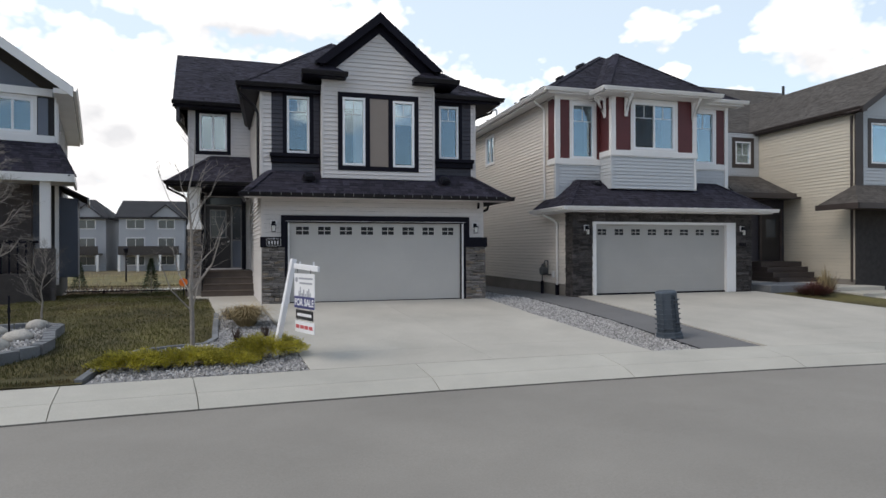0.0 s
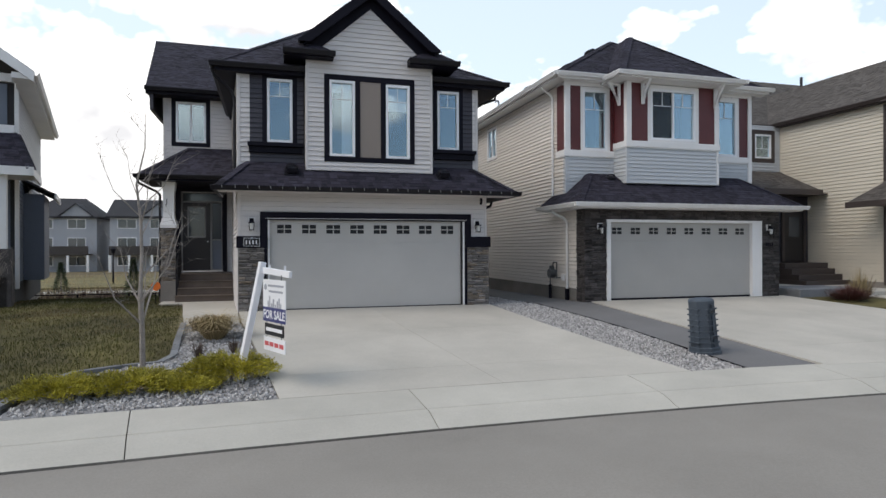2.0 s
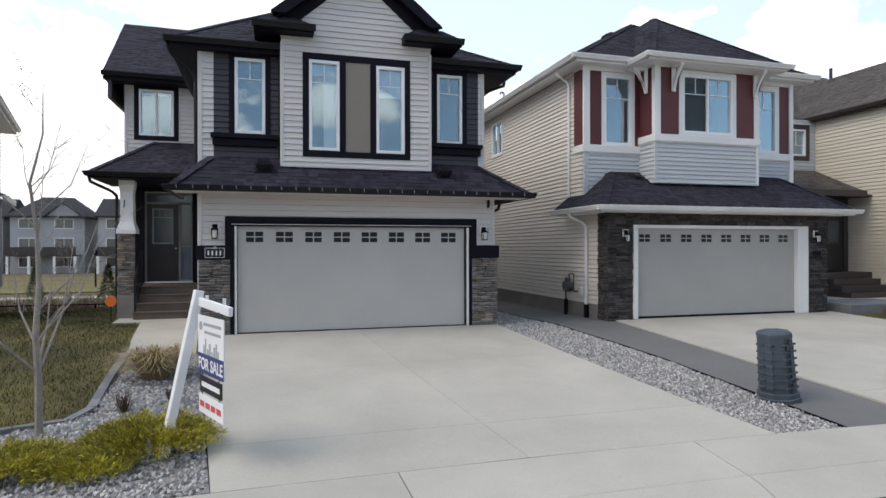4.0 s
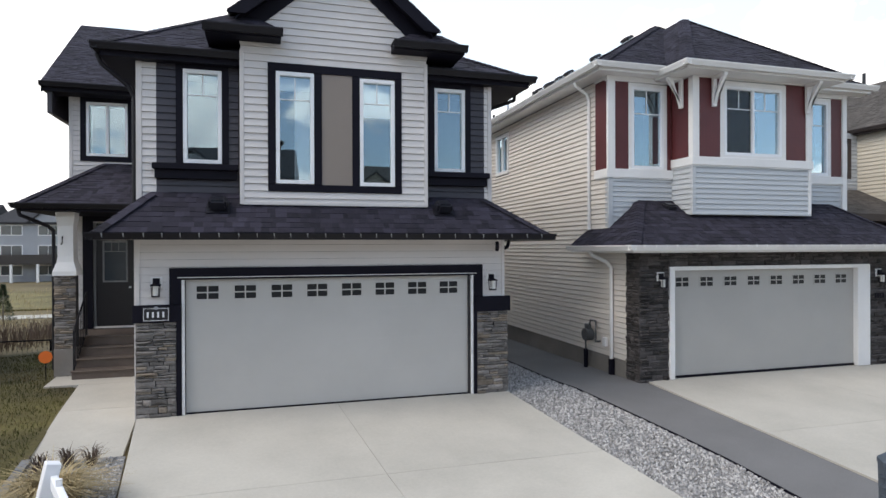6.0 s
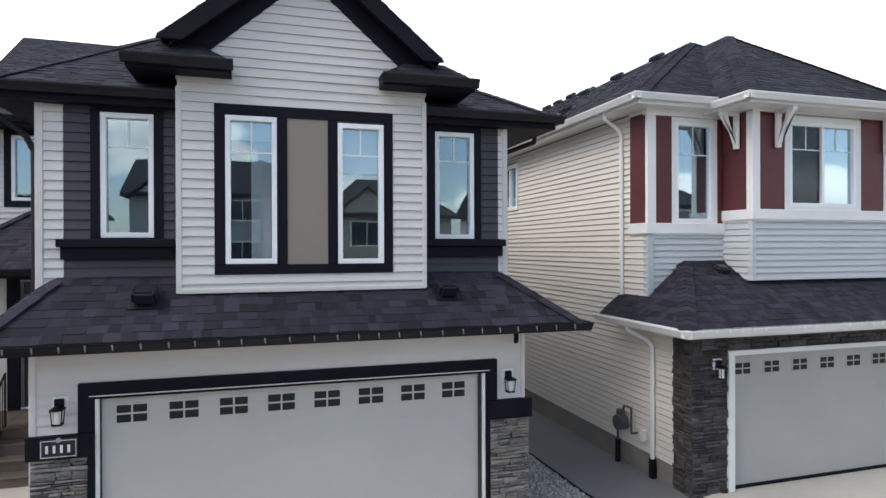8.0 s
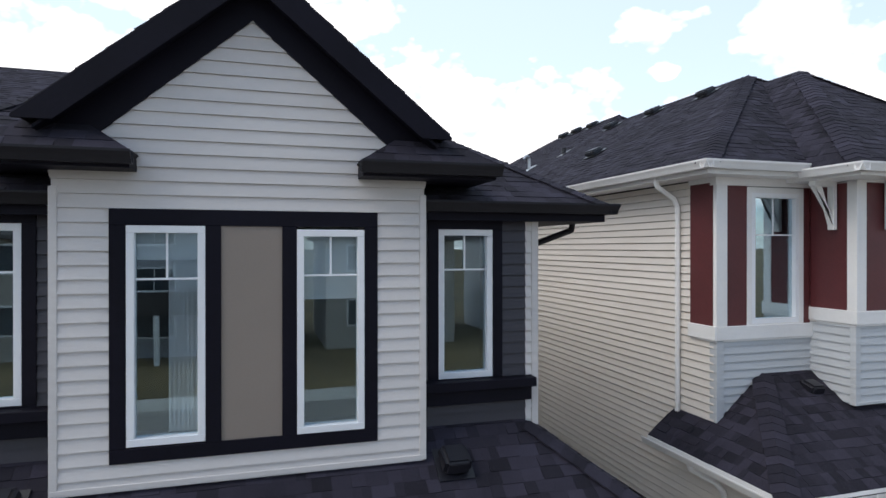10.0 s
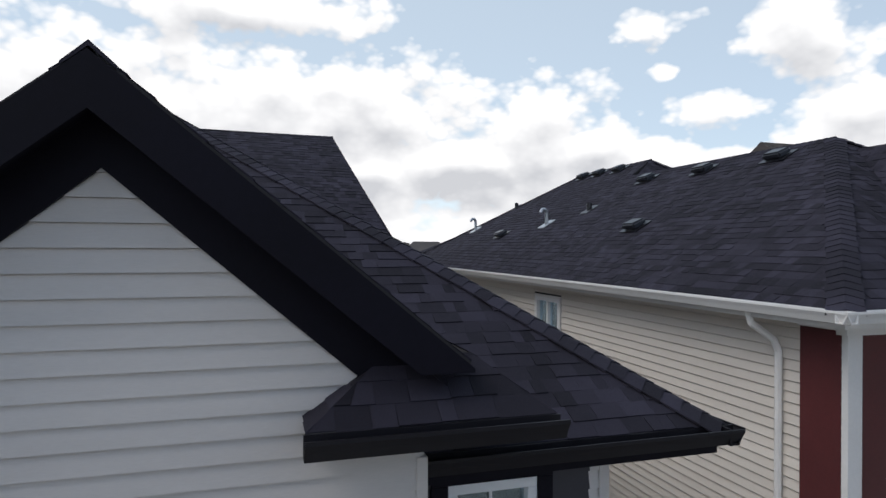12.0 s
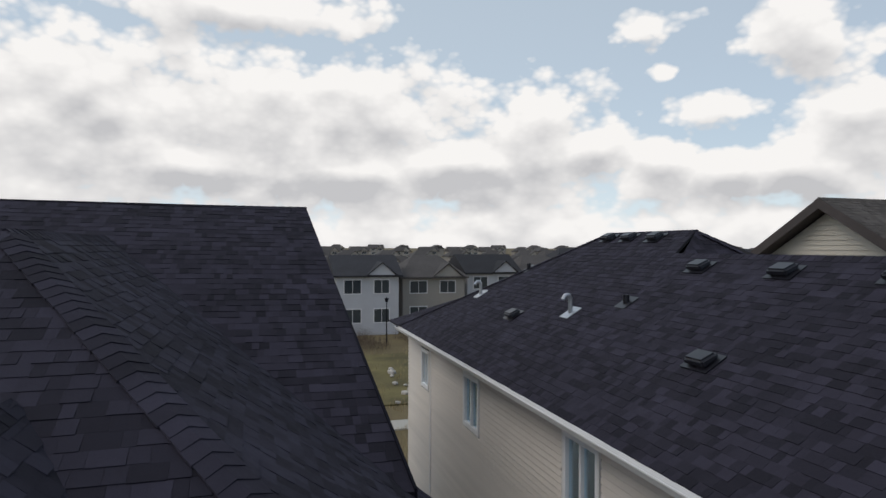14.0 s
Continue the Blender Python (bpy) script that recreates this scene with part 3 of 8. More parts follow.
def ribbon(name, y0, y1, z0, z1, mat, label, category, x0=-120, x1=140, depth=0.25, steps=130, crown=0.0):
    bm = bmesh.new()
    rows = []
    for i in range(steps + 1):
        x = x0 + (x1 - x0) * i / steps
        b = bend(x)
        mid = (y0 + y1) / 2 + b
        rows.append([bm.verts.new(p) for p in ((x, y0 + b, z0), (x, mid, (z0 + z1) / 2 + crown), (x, y1 + b, z1), (x, y1 + b, z1 - depth), (x, y0 + b, z0 - depth))])
    for a, c in zip(rows, rows[1:]):
        for j in range(5):
            bm.faces.new((a[j], c[j], c[(j + 1) % 5], a[(j + 1) % 5]))
    ob = part(name, bm, mat, None, label, "structure")
    return tagged(ob, "", category)


ribbon("road", -18.6, -8.74, -0.545, -0.545, M_ROAD, "worn grey-brown asphalt street", "road", crown=0.05)

SW_IN, SW_OUT = -7.19, -8.73
KERB = [(0.0, -0.445), (-0.955, -0.4645), (-0.965, -0.474), (-0.985, -0.474), (-0.995, -0.465), (-1.12, -0.475), (-1.32, -0.515), (-1.44, -0.545), (-1.56, -0.552)]


def sidewalk(y_in, side, label, joints):
    """A pavement cast in one with its rolled kerb, in slabs with open joints; side -1 falls towards smaller y."""
    base = thing("pavement", label, "pavement", (3.0, y_in, -0.45), kind="structure")
    for a, b in zip(joints, joints[1:]):
        bm = bmesh.new()
        k = max(2, int((b - a) / 1.5) + 1)
        rows = []
        for i in range(k):
            x = a + 0.006 + (b - a - 0.012) * i / (k - 1)
            lean = max(-0.2, min(0.25, -0.165 + (x + 1.12) * 0.05)) if side < 0 else 0.0
            rows.append([bm.verts.new((x + lean * (1.56 + o), y_in + side * -o * 1.0 + bend(x) if side > 0 else y_in + o + bend(x), z)) for o, z in KERB + [(-1.56, -0.85), (0.0, -0.85)]])
        n = len(rows[0])
        for p, q in zip(rows, rows[1:]):
            for j in range(n):
                bm.faces.new((p[j], q[j], q[(j + 1) % n], p[(j + 1) % n]))
        bm.faces.new(rows[0])
        bm.faces.new(rows[-1][::-1])
        part("slab", bm, M_WALK, base)


JOINTS = [-120, -60, -30, -20, -16.8, -13.9, -10.7, -7.5, -4.6, -2.78, -1.12, 2.06, 5.2, 8.4, 11.6, 14.8, 18.0, 21.2, 24.4, 30, 60, 140]
sidewalk(SW_IN, -1, "pale concrete pavement with a rolled kerb and open joints", JOINTS)
sidewalk(-20.2, 1, "pale concrete pavement across the street", [-120, -40, -20, -10, -5, 0, 5, 10, 15, 20, 40, 140])

# thin dark strip laid as the kerb's shadow line
ribbon("gutter_joint", -8.81, -8.743, -0.541, -0.540, M_KERBSHADE, "dark strip painted as the shadow line between kerb and asphalt", "joint", depth=0.02)


def flat_slab(name, poly, mat, parent, depth=0.2):
    """A paving slab from (x, y, z) corners."""
    bm = bmesh.new()
    solid(bm, poly, (0, 0, -depth))
    return part(name, bm, mat, parent)


DRIVE_EDGE = [(-7.2, 6.55), (-6.1, 6.41), (-3.0, 6.09), (0.0, 5.86)]
STRIP_LEFT = [(-7.27, 7.64), (-3.7, 7.65), (-2.5, 7.55), (-1.3, 7.42), (0.7, 7.18), (20.0, 7.10)]
STRIP_RIGHT = [(-7.4, 9.03), (-3.0, 8.97), (0.0, 8.88)]


def driveway(name, label, left, right, ys, splits, mat):
    """Concrete cast in panels: left(y), right(y) its sides, ys its cross joints and splits its lengthwise joints as fractions."""
    base = thing(name, label, "driveway", ((left(0) + right(0)) / 2, -3.5, -0.2), kind="structure")
    z = lambda y: -0.002 + 0.44 * y / 7.19
    for y0, y1 in zip(ys, ys[1:]):
        for a, b in zip(splits, splits[1:]):
            g = 0.003
            pts = []
            for y, s in ((y0 + g, 1), (y1 - g, -1)):
                l, r = left(y), right(y)
                e = [l + (r - l) * a + g, l + (r - l) * b - g]
                pts += [(x, y + (bend(x) if y < -7 else 0), z(y)) for x in (e if s > 0 else e[::-1])]
            flat_slab("slab", pts, mat, base)
    return base


driveway("driveway", "broad pale concrete driveway with faint joints and tyre stains", lambda y: lerp_table(y, [(-7.2, 0.34), (0, -0.5)]),
         lambda y: lerp_table(y, DRIVE_EDGE), [-7.185, -6.1, -3.0, 0.03], [0, 0.5, 1], M_CONCRETE)
driveway("driveway", "pale concrete driveway of the stone-fronted house", lambda y: lerp_table(y, STRIP_RIGHT),
         lambda y: lerp_table(y, [(-7.4, 17.4), (-2, 15.9), (0, 15.6)]), [-7.24, -6.1, -3.0, 0.0], [0, 0.5, 1], M_CONCRETE)


def band_sheet(name, left, right, height, ys, mat, label, category, across=4, ripple=0.0):
    """A strip of ground between two lines, left(y) and right(y), that follows the grade; with a skirt all round."""
    bm = bmesh.new()
    rows = [[bm.verts.new((left(y) + (right(y) - left(y)) * i / across, y, height(y) + ripple * noise.noise((left(y) * 3 + i * 0.9, y * 2.2, 5.0)))) for i in range(across + 1)] for y in ys]
    for p, q in zip(rows, rows[1:]):
        for i in range(across):
            bm.faces.new((p[i], p[i + 1], q[i + 1], q[i]))
    rim = [e for e in bm.edges if len(e.link_faces) == 1]
    low = bmesh.ops.extrude_edge_only(bm, edges=rim)["geom"]
    bmesh.ops.translate(bm, vec=(0, 0, -0.2), verts=[v for v in low if isinstance(v, bmesh.types.BMVert)])
    return tagged(part(name, bm, mat, None, label, "structure"), "", category)


SLOPE = lambda y: -0.002 + 0.44 * y / 7.19 if y < 0 else -0.002 - 0.012 * y
SIDE_YS = [-7.27 + 0.45 * i for i in range(17)] + [0.7, 1.5, 3, 5, 8, 12, 16, 20]
band_sheet("paving_strip", lambda y: lerp_table(y, STRIP_LEFT) + 0.025, lambda y: lerp_table(y, STRIP_RIGHT) - 0.012 if y < 0.1 else 8.68, lambda y: SLOPE(y) - 0.025, SIDE_YS, M_STRIP, "dark grey paved strip between the two houses", "path")


def front_walk():
    base = thing("front_walk", "pale concrete walk from the driveway to the porch steps", "path", (-1.3, 1.5, -0.1), kind="structure")
    z = lambda y: -0.02 if y > 0.4 else -0.03 + 0.055 * y
    for poly in ([(-1.56, -1.4), (-0.40, -1.45), (-0.52, 0.05), (-0.52, 1.0), (-1.86, 1.0)], [(-1.86, 1.012), (-0.52, 1.012), (-0.52, 3.18), (-2.14, 3.18)], [(-2.76, 3.192), (-0.52, 3.192), (-0.52, 4.5), (-2.85, 4.5)]):
        flat_slab("slab", [(x, y, z(y) - 0.02) for x, y in poly], M_CONCRETE, base)


front_walk()


def lawn():
    xs = [-6.8 + 0.25 * i for i in range(0, 22)]
    ys = [-7.15 + 0.25 * i for i in range(0, 66)]
    verts, faces = [], []
    right = lambda y: lerp_table(y, [(-7.2, -2.85), (-5.6, -2.6), (-5.0, -1.75), (-4.7, -1.25), (-1.4, -1.54), (3.15, -2.12), (3.2, -2.74), (9, -3.1)])
    k = 22
    for y in ys:
        r = right(y)
        for i in range(k):
            x = -7.5 + (r + 7.5) * i / (k - 1)
            verts.append((x, y + (bend(x) if y < -6.9 else 0), grade(x, y) + 0.05 + 0.012 * noise.noise((x * 2, y * 2, 0))))
    faces = [(j * k + i, j * k + i + 1, (j + 1) * k + i + 1, (j + 1) * k + i) for j in range(len(ys) - 1) for i in range(k - 1)]
    ob = raw("lawn", verts, faces, M_LAWN, None, "patchy green and straw-coloured spring lawn", "structure")
    tagged(ob, "", "lawn")


lawn()


def gravel_sheet(name, poly, label):
    bm = bmesh.new()
    solid(bm, poly, (0, 0, -0.15))
    return tagged(part(name, bm, M_GRAVELBED, None, label, "structure"), "", "gravel")


band_sheet("gravel_bed", lambda y: lerp_table(y, DRIVE_EDGE) + 0.004, lambda y: lerp_table(y, STRIP_LEFT), lambda y: SLOPE(y) - 0.05, SIDE_YS, M_GRAVELBED, "grey crushed gravel strip beside the driveway", "gravel", across=8, ripple=0.02)
band_sheet("edging_strip", lambda y: lerp_table(y, STRIP_LEFT) + 0.002, lambda y: lerp_table(y, STRIP_LEFT) + 0.014, lambda y: SLOPE(y) - 0.018, SIDE_YS[:-3], M_BLACK, "thin black edging between gravel and paving", "edging", across=1)
gravel_sheet("gravel_bed", [(-2.8, -7.35, -0.45), (0.33, -7.2, -0.45), (-0.03, -4.2, -0.285), (-0.36, -1.46, -0.13), (-1.5, -1.42, -0.14), (-1.2, -4.65, -0.30), (-1.75, -5.0, -0.32), (-2.6, -5.6, -0.36)], "grey gravel planting bed beside the driveway")

# ---- the grey house with the black trim ----
def roof_set(house, planes, hips, mat, keep=None, seed=1, deck_mat=None):
    """Roof planes with a deck and shingles, and caps along hips and ridges."""
    rnd = random.Random(seed)
    verts, faces, singles = [], [], []
    bm = bmesh.new()
    for p in planes:
        deck(bm, p)
        singles += shingles(verts, faces, p, rnd, keep=keep)
    roof = part("roof", bm, deck_mat or M_DECK, house)
    for p, q, n1, n2 in hips:
        caps(verts, faces, p, q, rnd, n1=n1, n2=n2)
    raw("shingles", verts, faces, mat, roof, kind="stuff")
    for q, fs in singles[:300]:
        raw("shingle", q, fs, mat, roof)
    if len(singles) > 300:
        v, f = [], []
        for q, fs in singles[300:]:
            k = len(v)
            v.extend(q)
            f.extend(tuple(i + k for i in g) for g in fs)
        raw("shingles", v, f, mat, roof, kind="stuff")
    return roof


h1 = thing("house", "light grey two-storey house with black trim and stone garage piers", "house", (2.7, 6.0, -0.1))
FRONT_LOW = Face((0, 0.02, 0), (1, 0, 0), (0, -1, 0))
FRONT_UP = Face((0, 0.36, 0), (1, 0, 0), (0, -1, 0))
BUMP = Face((0, 0.01, 0), (1, 0, 0), (0, -1, 0))
LEFT = Face((-0.492, 0, 0), (0.0787, -0.9969, 0), (-0.9969, -0.0787, 0))
RIGHT = Face((5.66, 0, 0), (0, 1, 0), (1, 0, 0))
WING = Face((0, 6.06, 0), (1, 0, 0), (0, -1, 0))
WINGL = Face((-3.06, 0, 0), (0, -1, 0), (-1, 0, 0))

# garage level
GD = (0.23, 5.09, 0.0, 2.20)
low = wall_core(h1, FRONT_LOW, -0.5, 5.80, -0.3, 3.3, [(GD[0], GD[1], -0.3, GD[3])], M_SLOTSHADE)
lap_siding(low, FRONT_LOW, -0.44, 5.74, 1.80, 2.90, [(-0.0, 5.36, 0, 2.39)], M_SIDING)
for u in (-0.5, 5.74):
    part("corner_post", FRONT_LOW.slab(bmesh.new(), u, u + 0.06, 1.8, 2.9, 0, 0.03, 0.004), M_SIDING, low)
for a, b, c, d in ((0, 5.36, 2.24, 2.39), (0, 0.17, 1.8, 2.24), (5.19, 5.36, 1.8, 2.24), (0.10, 0.18, 0, 1.8), (5.18, 5.25, 0, 1.8), (0.18, 5.18, 2.195, 2.226)):
    part("door_trim", FRONT_LOW.slab(bmesh.new(), a, b, c, d, 0, 0.05, 0.005), M_BLACK, low, "black garage door trim")
for a, b, c, d, e in ((0.12, 5.24, 2.227, 2.239, 0.056), (0.18, 0.225, 0, 2.195, 0.035), (5.135, 5.18, 0, 2.195, 0.035)):
    part("door_jamb", FRONT_LOW.slab(bmesh.new(), a, b, c, d, -0.1, e, 0.003), M_WHITE, low)


def garage_door(house, f, u0, u1, z0, z1, mat, win_z, win_h, first, last, win_w, n=8):
    """Four hinged sections with a faint embossed grain, and a row of small four-light windows."""
    base = part("garage_door", f.slab(bmesh.new(), u0, u1, z0 - 0.05, z1, -0.12, -0.075), mat, house)
    h = (z1 - z0) / 4
    for i in range(4):
        part("section", f.slab(bmesh.new(), u0, u1, z0 + i * h + 0.0003, z0 + (i + 1) * h - 0.0003, -0.075, -0.045, 0.0006), mat, base)
    part("bottom_seal", f.slab(bmesh.new(), u0, u1, z0 - 0.03, z0 + 0.02, -0.07, -0.03), M_BLACK, base)
    for i in range(n):
        a = first + (last - first) * i / (n - 1)
        w, hh, g = win_w, win_h, 0.022
        bm = bmesh.new()
        f.slab(bm, a - 0.02, a + w + 0.02, win_z + hh, win_z + hh + 0.02, -0.045, -0.034)
        f.slab(bm, a - 0.02, a + w + 0.02, win_z - 0.02, win_z, -0.045, -0.034)
        f.slab(bm, a - 0.02, a, win_z, win_z + hh, -0.045, -0.034)
        f.slab(bm, a + w, a + w + 0.02, win_z, win_z + hh, -0.045, -0.034)
        f.slab(bm, a, a + w, win_z + hh / 2 - g / 2, win_z + hh / 2 + g / 2, -0.045, -0.036)
        f.slab(bm, a + w / 2 - g / 2, a + w / 2 + g / 2, win_z, win_z + hh / 2 - g / 2, -0.045, -0.036)
        f.slab(bm, a + w / 2 - g / 2, a + w / 2 + g / 2, win_z + hh / 2 + g / 2, win_z + hh, -0.045, -0.036)
        part("window_frame", bm, mat, base)
        for (b0, b1) in ((a, a + w / 2 - g / 2), (a + w / 2 + g / 2, a + w)):
            for (c0, c1) in ((win_z, win_z + hh / 2 - g / 2), (win_z + hh / 2 + g / 2, win_z + hh)):
                part("pane", f.slab(bmesh.new(), b0, b1, c0, c1, -0.045, -0.0405), M_DARKGLASS, base)
    return base


garage_door(h1, FRONT_LOW, 0.235, 5.125, 0.0, 2.195, M_DOOR, 1.87, 0.215, 0.40, 4.55, 0.34)


def ledge_stones(wall, f, u0, u1, z0, z1, mats, d=0.05, seed=3):
    """Courses of split stones of uneven length, height and depth on a dark mortar bed, their faces hacked rough."""
    rnd = random.Random(seed)
    part("mortar_bed", f.slab(bmesh.new(), u0 + 0.005, u1 - 0.005, z0, z1, 0, d * 0.4), M_MORTAR, wall)
    z = z0
    while z < z1 - 0.02:
        h = min(rnd.choice((0.035, 0.05, 0.065, 0.09, 0.11)), z1 - z)
        if z1 - z - h < 0.03:
            h = z1 - z
        u = u0
        while u < u1 - 0.02:
            w = min(rnd.uniform(0.10, 0.34), u1 - u)
            if u1 - u - w < 0.07:
                w = u1 - u
            # now and then two thin stones in place of a thick one
            rows = [(z, z + h)] if h < 0.08 or rnd.random() < 0.55 else [(z, z + h * 0.45), (z + h * 0.45, z + h)]
            for c0, c1 in rows:
                dd = d * rnd.uniform(0.55, 1.55)
                j = lambda k: rnd.uniform(-k, k)
                g = 0.004
                back = [f.at(a, c, 0.0) for a, c in ((u + g, c0 + g), (u + w - g, c0 + g), (u + w - g, c1 - g), (u + g, c1 - g))]
                rim = [f.at(a + j(0.008), c + j(0.005), dd * rnd.uniform(0.55, 0.9)) for a, c in ((u + g, c0 + g), (u + w / 2, c0 + g), (u + w - g, c0 + g), (u + w - g, c1 - g), (u + w / 2, c1 - g), (u + g, c1 - g))]
                m0, m1 = u + w * rnd.uniform(0.2, 0.4), u + w * rnd.uniform(0.6, 0.8)
                cm = c0 + (c1 - c0) * rnd.uniform(0.45, 0.75)
                top = [f.at(m0, cm + j(0.006), dd * rnd.uniform(0.9, 1.2)), f.at(m1, cm + j(0.006), dd * rnd.uniform(0.9, 1.2))]
                vs = back + rim + top
                fs = [(0, 1, 6, 5, 4), (1, 2, 7, 6), (2, 3, 9, 8, 7), (3, 0, 4, 9), (4, 5, 10), (9, 4, 10), (5, 6, 11), (5, 11, 10), (6, 7, 11), (7, 8, 11), (8, 10, 11), (8, 9, 10)]
                raw("stone", vs, fs, rnd.choice(mats), wall)
            u += w
        z += h


for a, b, s in ((-0.5, 0.10, 11), (5.25, 5.86, 12)):
    pier = part("stone_pier", FRONT_LOW.slab(bmesh.new(), a, b, -0.1, 1.52, 0.0, 0.02), M_MORTAR, h1, "grey split-stone pier beside the garage door")
    ledge_stones(pier, FRONT_LOW, a, b, -0.1, 1.52, [M_STONE, M_STONE, M_STONE, M_STONE_WARM] if s == 12 else [M_STONE] * 6 + [M_STONE_WARM], seed=s)
    part("pier_beam", FRONT_LOW.slab(bmesh.new(), a - 0.04, b + 0.04 if s == 12 else b + 0.08, 1.52, 1.80, 0, 0.075, 0.006), M_BLACK, pier, "black beam across the top of the stone")

# upper storey
U_TOP = 6.0
WIN_L = (0.17, 0.785, 4.14, 5.72)
WIN_R = (4.54, 5.145, 4.13, 5.70)
up = wall_core(h1, FRONT_UP, -0.52, 5.66, 3.0, U_TOP, [WIN_L, WIN_R, (1.5, 3.9, 3.6, 5.9)], M_SLOTSHADE)
lap_siding(up, FRONT_UP, -0.46, -0.24, 3.4, U_TOP, [], M_SIDING)
lap_siding(up, FRONT_UP, 5.53, 5.60, 3.4, U_TOP, [], M_SIDING)
part("corner_post", FRONT_UP.slab(bmesh.new(), -0.53, -0.46, 3.3, U_TOP, 0, 0.03, 0.004), M_SIDING, up)
part("corner_post", FRONT_UP.slab(bmesh.new(), 5.60, 5.67, 3.3, U_TOP, 0, 0.03, 0.004), M_SIDING, up)
lap_siding(up, FRONT_UP, -0.24, 1.05, 3.4, U_TOP, [WIN_L], M_CHAR)
lap_siding(up, FRONT_UP, 4.34, 5.53, 3.4, U_TOP, [WIN_R], M_CHAR)
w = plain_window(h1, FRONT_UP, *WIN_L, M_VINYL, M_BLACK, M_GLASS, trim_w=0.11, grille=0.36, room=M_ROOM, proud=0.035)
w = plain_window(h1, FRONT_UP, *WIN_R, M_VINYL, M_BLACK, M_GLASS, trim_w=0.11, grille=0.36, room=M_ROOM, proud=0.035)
for a, b in ((-0.29, 1.05), (4.34, 5.60)):
    bm = FRONT_UP.slab(bmesh.new(), a, b, 4.02, 4.12, 0, 0.16, 0.008)
    FRONT_UP.slab(bm, a + 0.03, b - 0.03, 3.87, 4.02, 0, 0.09, 0.006)
    part("window_shelf", bm, M_BLACK, up, "black moulded shelf below the window")

# centre bay and gable
G_APEX, G_PITCH, G_X = 8.06, 0.83, 2.70
BAYWIN = [(1.665, 2.30, 3.80, 5.70), (3.085, 3.71, 3.79, 5.675)]
gable_edge = lambda z: (1.10, 4.30) if z < 6.15 else (G_X - min((7.56 - z) / G_PITCH, 2.2), G_X + min((7.56 - z) / G_PITCH, 2.2))
bay = part("bay", BUMP.slab(BUMP.slab(BUMP.slab(BUMP.slab(BUMP.slab(bmesh.new(), 1.10, 1.665, 3.45, 6.1, -0.34, -0.004), 3.71, 4.30, 3.45, 6.1, -0.34, -0.004), 1.665, 3.71, 3.45, 3.79, -0.34, -0.004), 1.665, 3.71, 5.70, 6.1, -0.34, -0.004), 2.30, 3.085, 3.79, 5.70, -0.34, -0.004), M_SIDING, h1, "light grey projecting bay under the gable")
solidg = solid(bmesh.new(), [(G_X - 1.72, 0.014, 6.17), (G_X + 1.72, 0.014, 6.17), (G_X, 0.014, 7.6)], (0, 0.2, 0))
part("gable_wall", solidg, M_SIDING, h1)
lap_siding(bay, BUMP, 1.12, 4.28, 3.43, 6.081, [(1.535, 3.835, 3.665, 5.84)], M_SIDING)
lap_siding(bay, BUMP, 0.5, 4.9, 6.081, 7.56, [], M_SIDING, edge=gable_edge)
for u in (1.085, 4.25):
    part("corner_post", BUMP.slab(bmesh.new(), u, u + 0.065, 3.45, 6.02, -0.34, 0.028, 0.004), M_SIDING, bay)
part("bay_sill", BUMP.slab(bmesh.new(), 1.085, 4.315, 3.44, 3.49, -0.34, 0.03, 0.004), M_SIDING, bay)
for i, wdw in enumerate(BAYWIN):
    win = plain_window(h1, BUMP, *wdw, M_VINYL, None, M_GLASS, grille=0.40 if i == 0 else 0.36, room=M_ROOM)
    if i == 0:
        bm = bmesh.new()
        n = 14
        for k in range(n):
            a = 1.98 + 0.26 * k / n
            BUMP.slab(bm, a, a + 0.26 / n, 3.86, 5.63, -0.15 - 0.02 * (k % 2), -0.14 - 0.02 * (k % 2))
        part("curtain", bm, M_BLIND, win, "pale pleated curtain")
        part("blind", BUMP.slab(bmesh.new(), 1.73, 2.235, 5.40, 5.635, -0.12, -0.105), M_BLIND, win, "white blind rolled partly down")
    else:
        part("blind", BUMP.slab(bmesh.new(), 3.15, 3.645, 5.05, 5.61, -0.12, -0.105), M_BLIND, win, "white blind pulled a third down")
        part("blind_rail", BUMP.slab(bmesh.new(), 3.15, 3.645, 5.02, 5.05, -0.125, -0.10), M_VINYL, win)
for a, b, c, d in ((1.535, 3.835, 5.70, 5.84), (1.535, 3.835, 3.665, 3.79), (1.535, 1.665, 3.79, 5.70), (3.71, 3.835, 3.79, 5.70), (2.30, 2.43, 3.79, 5.70), (2.955, 3.085, 3.79, 5.70)):
    part("window_trim", BUMP.slab(bmesh.new(), a, b, c, d, -0.01, 0.03, 0.004), M_BLACK, bay, "black board round the paired windows")
part("panel", BUMP.slab(bmesh.new(), 2.43, 2.955, 3.79, 5.70, -0.01, 0.012), M_TAUPE, bay, "taupe panel between the two windows")

# side walls of the front block, and the wing behind
lw = wall_core(h1, LEFT, -15.0, -0.56, -0.3, 6.0, [], M_SLOTSHADE)
part("garage_side", boxed(-0.5, -0.3, 0.22, 0.56, -0.3, 2.9), M_SIDING, h1)
lap_siding(lw, LEFT, -6.06, -0.42, -0.02, 6.0, [], M_SIDING)
part("corner_post", LEFT.slab(bmesh.new(), -0.42, -0.34, 3.3, 6.0, 0, 0.028, 0.004), M_SIDING, lw)
part("corner_post", LEFT.slab(bmesh.new(), -0.08, -0.02, -0.05, 2.9, 0, 0.028, 0.004), M_SIDING, lw)
lap_siding(lw, LEFT, -0.42, -0.08, -0.02, 2.9, [], M_SIDING)
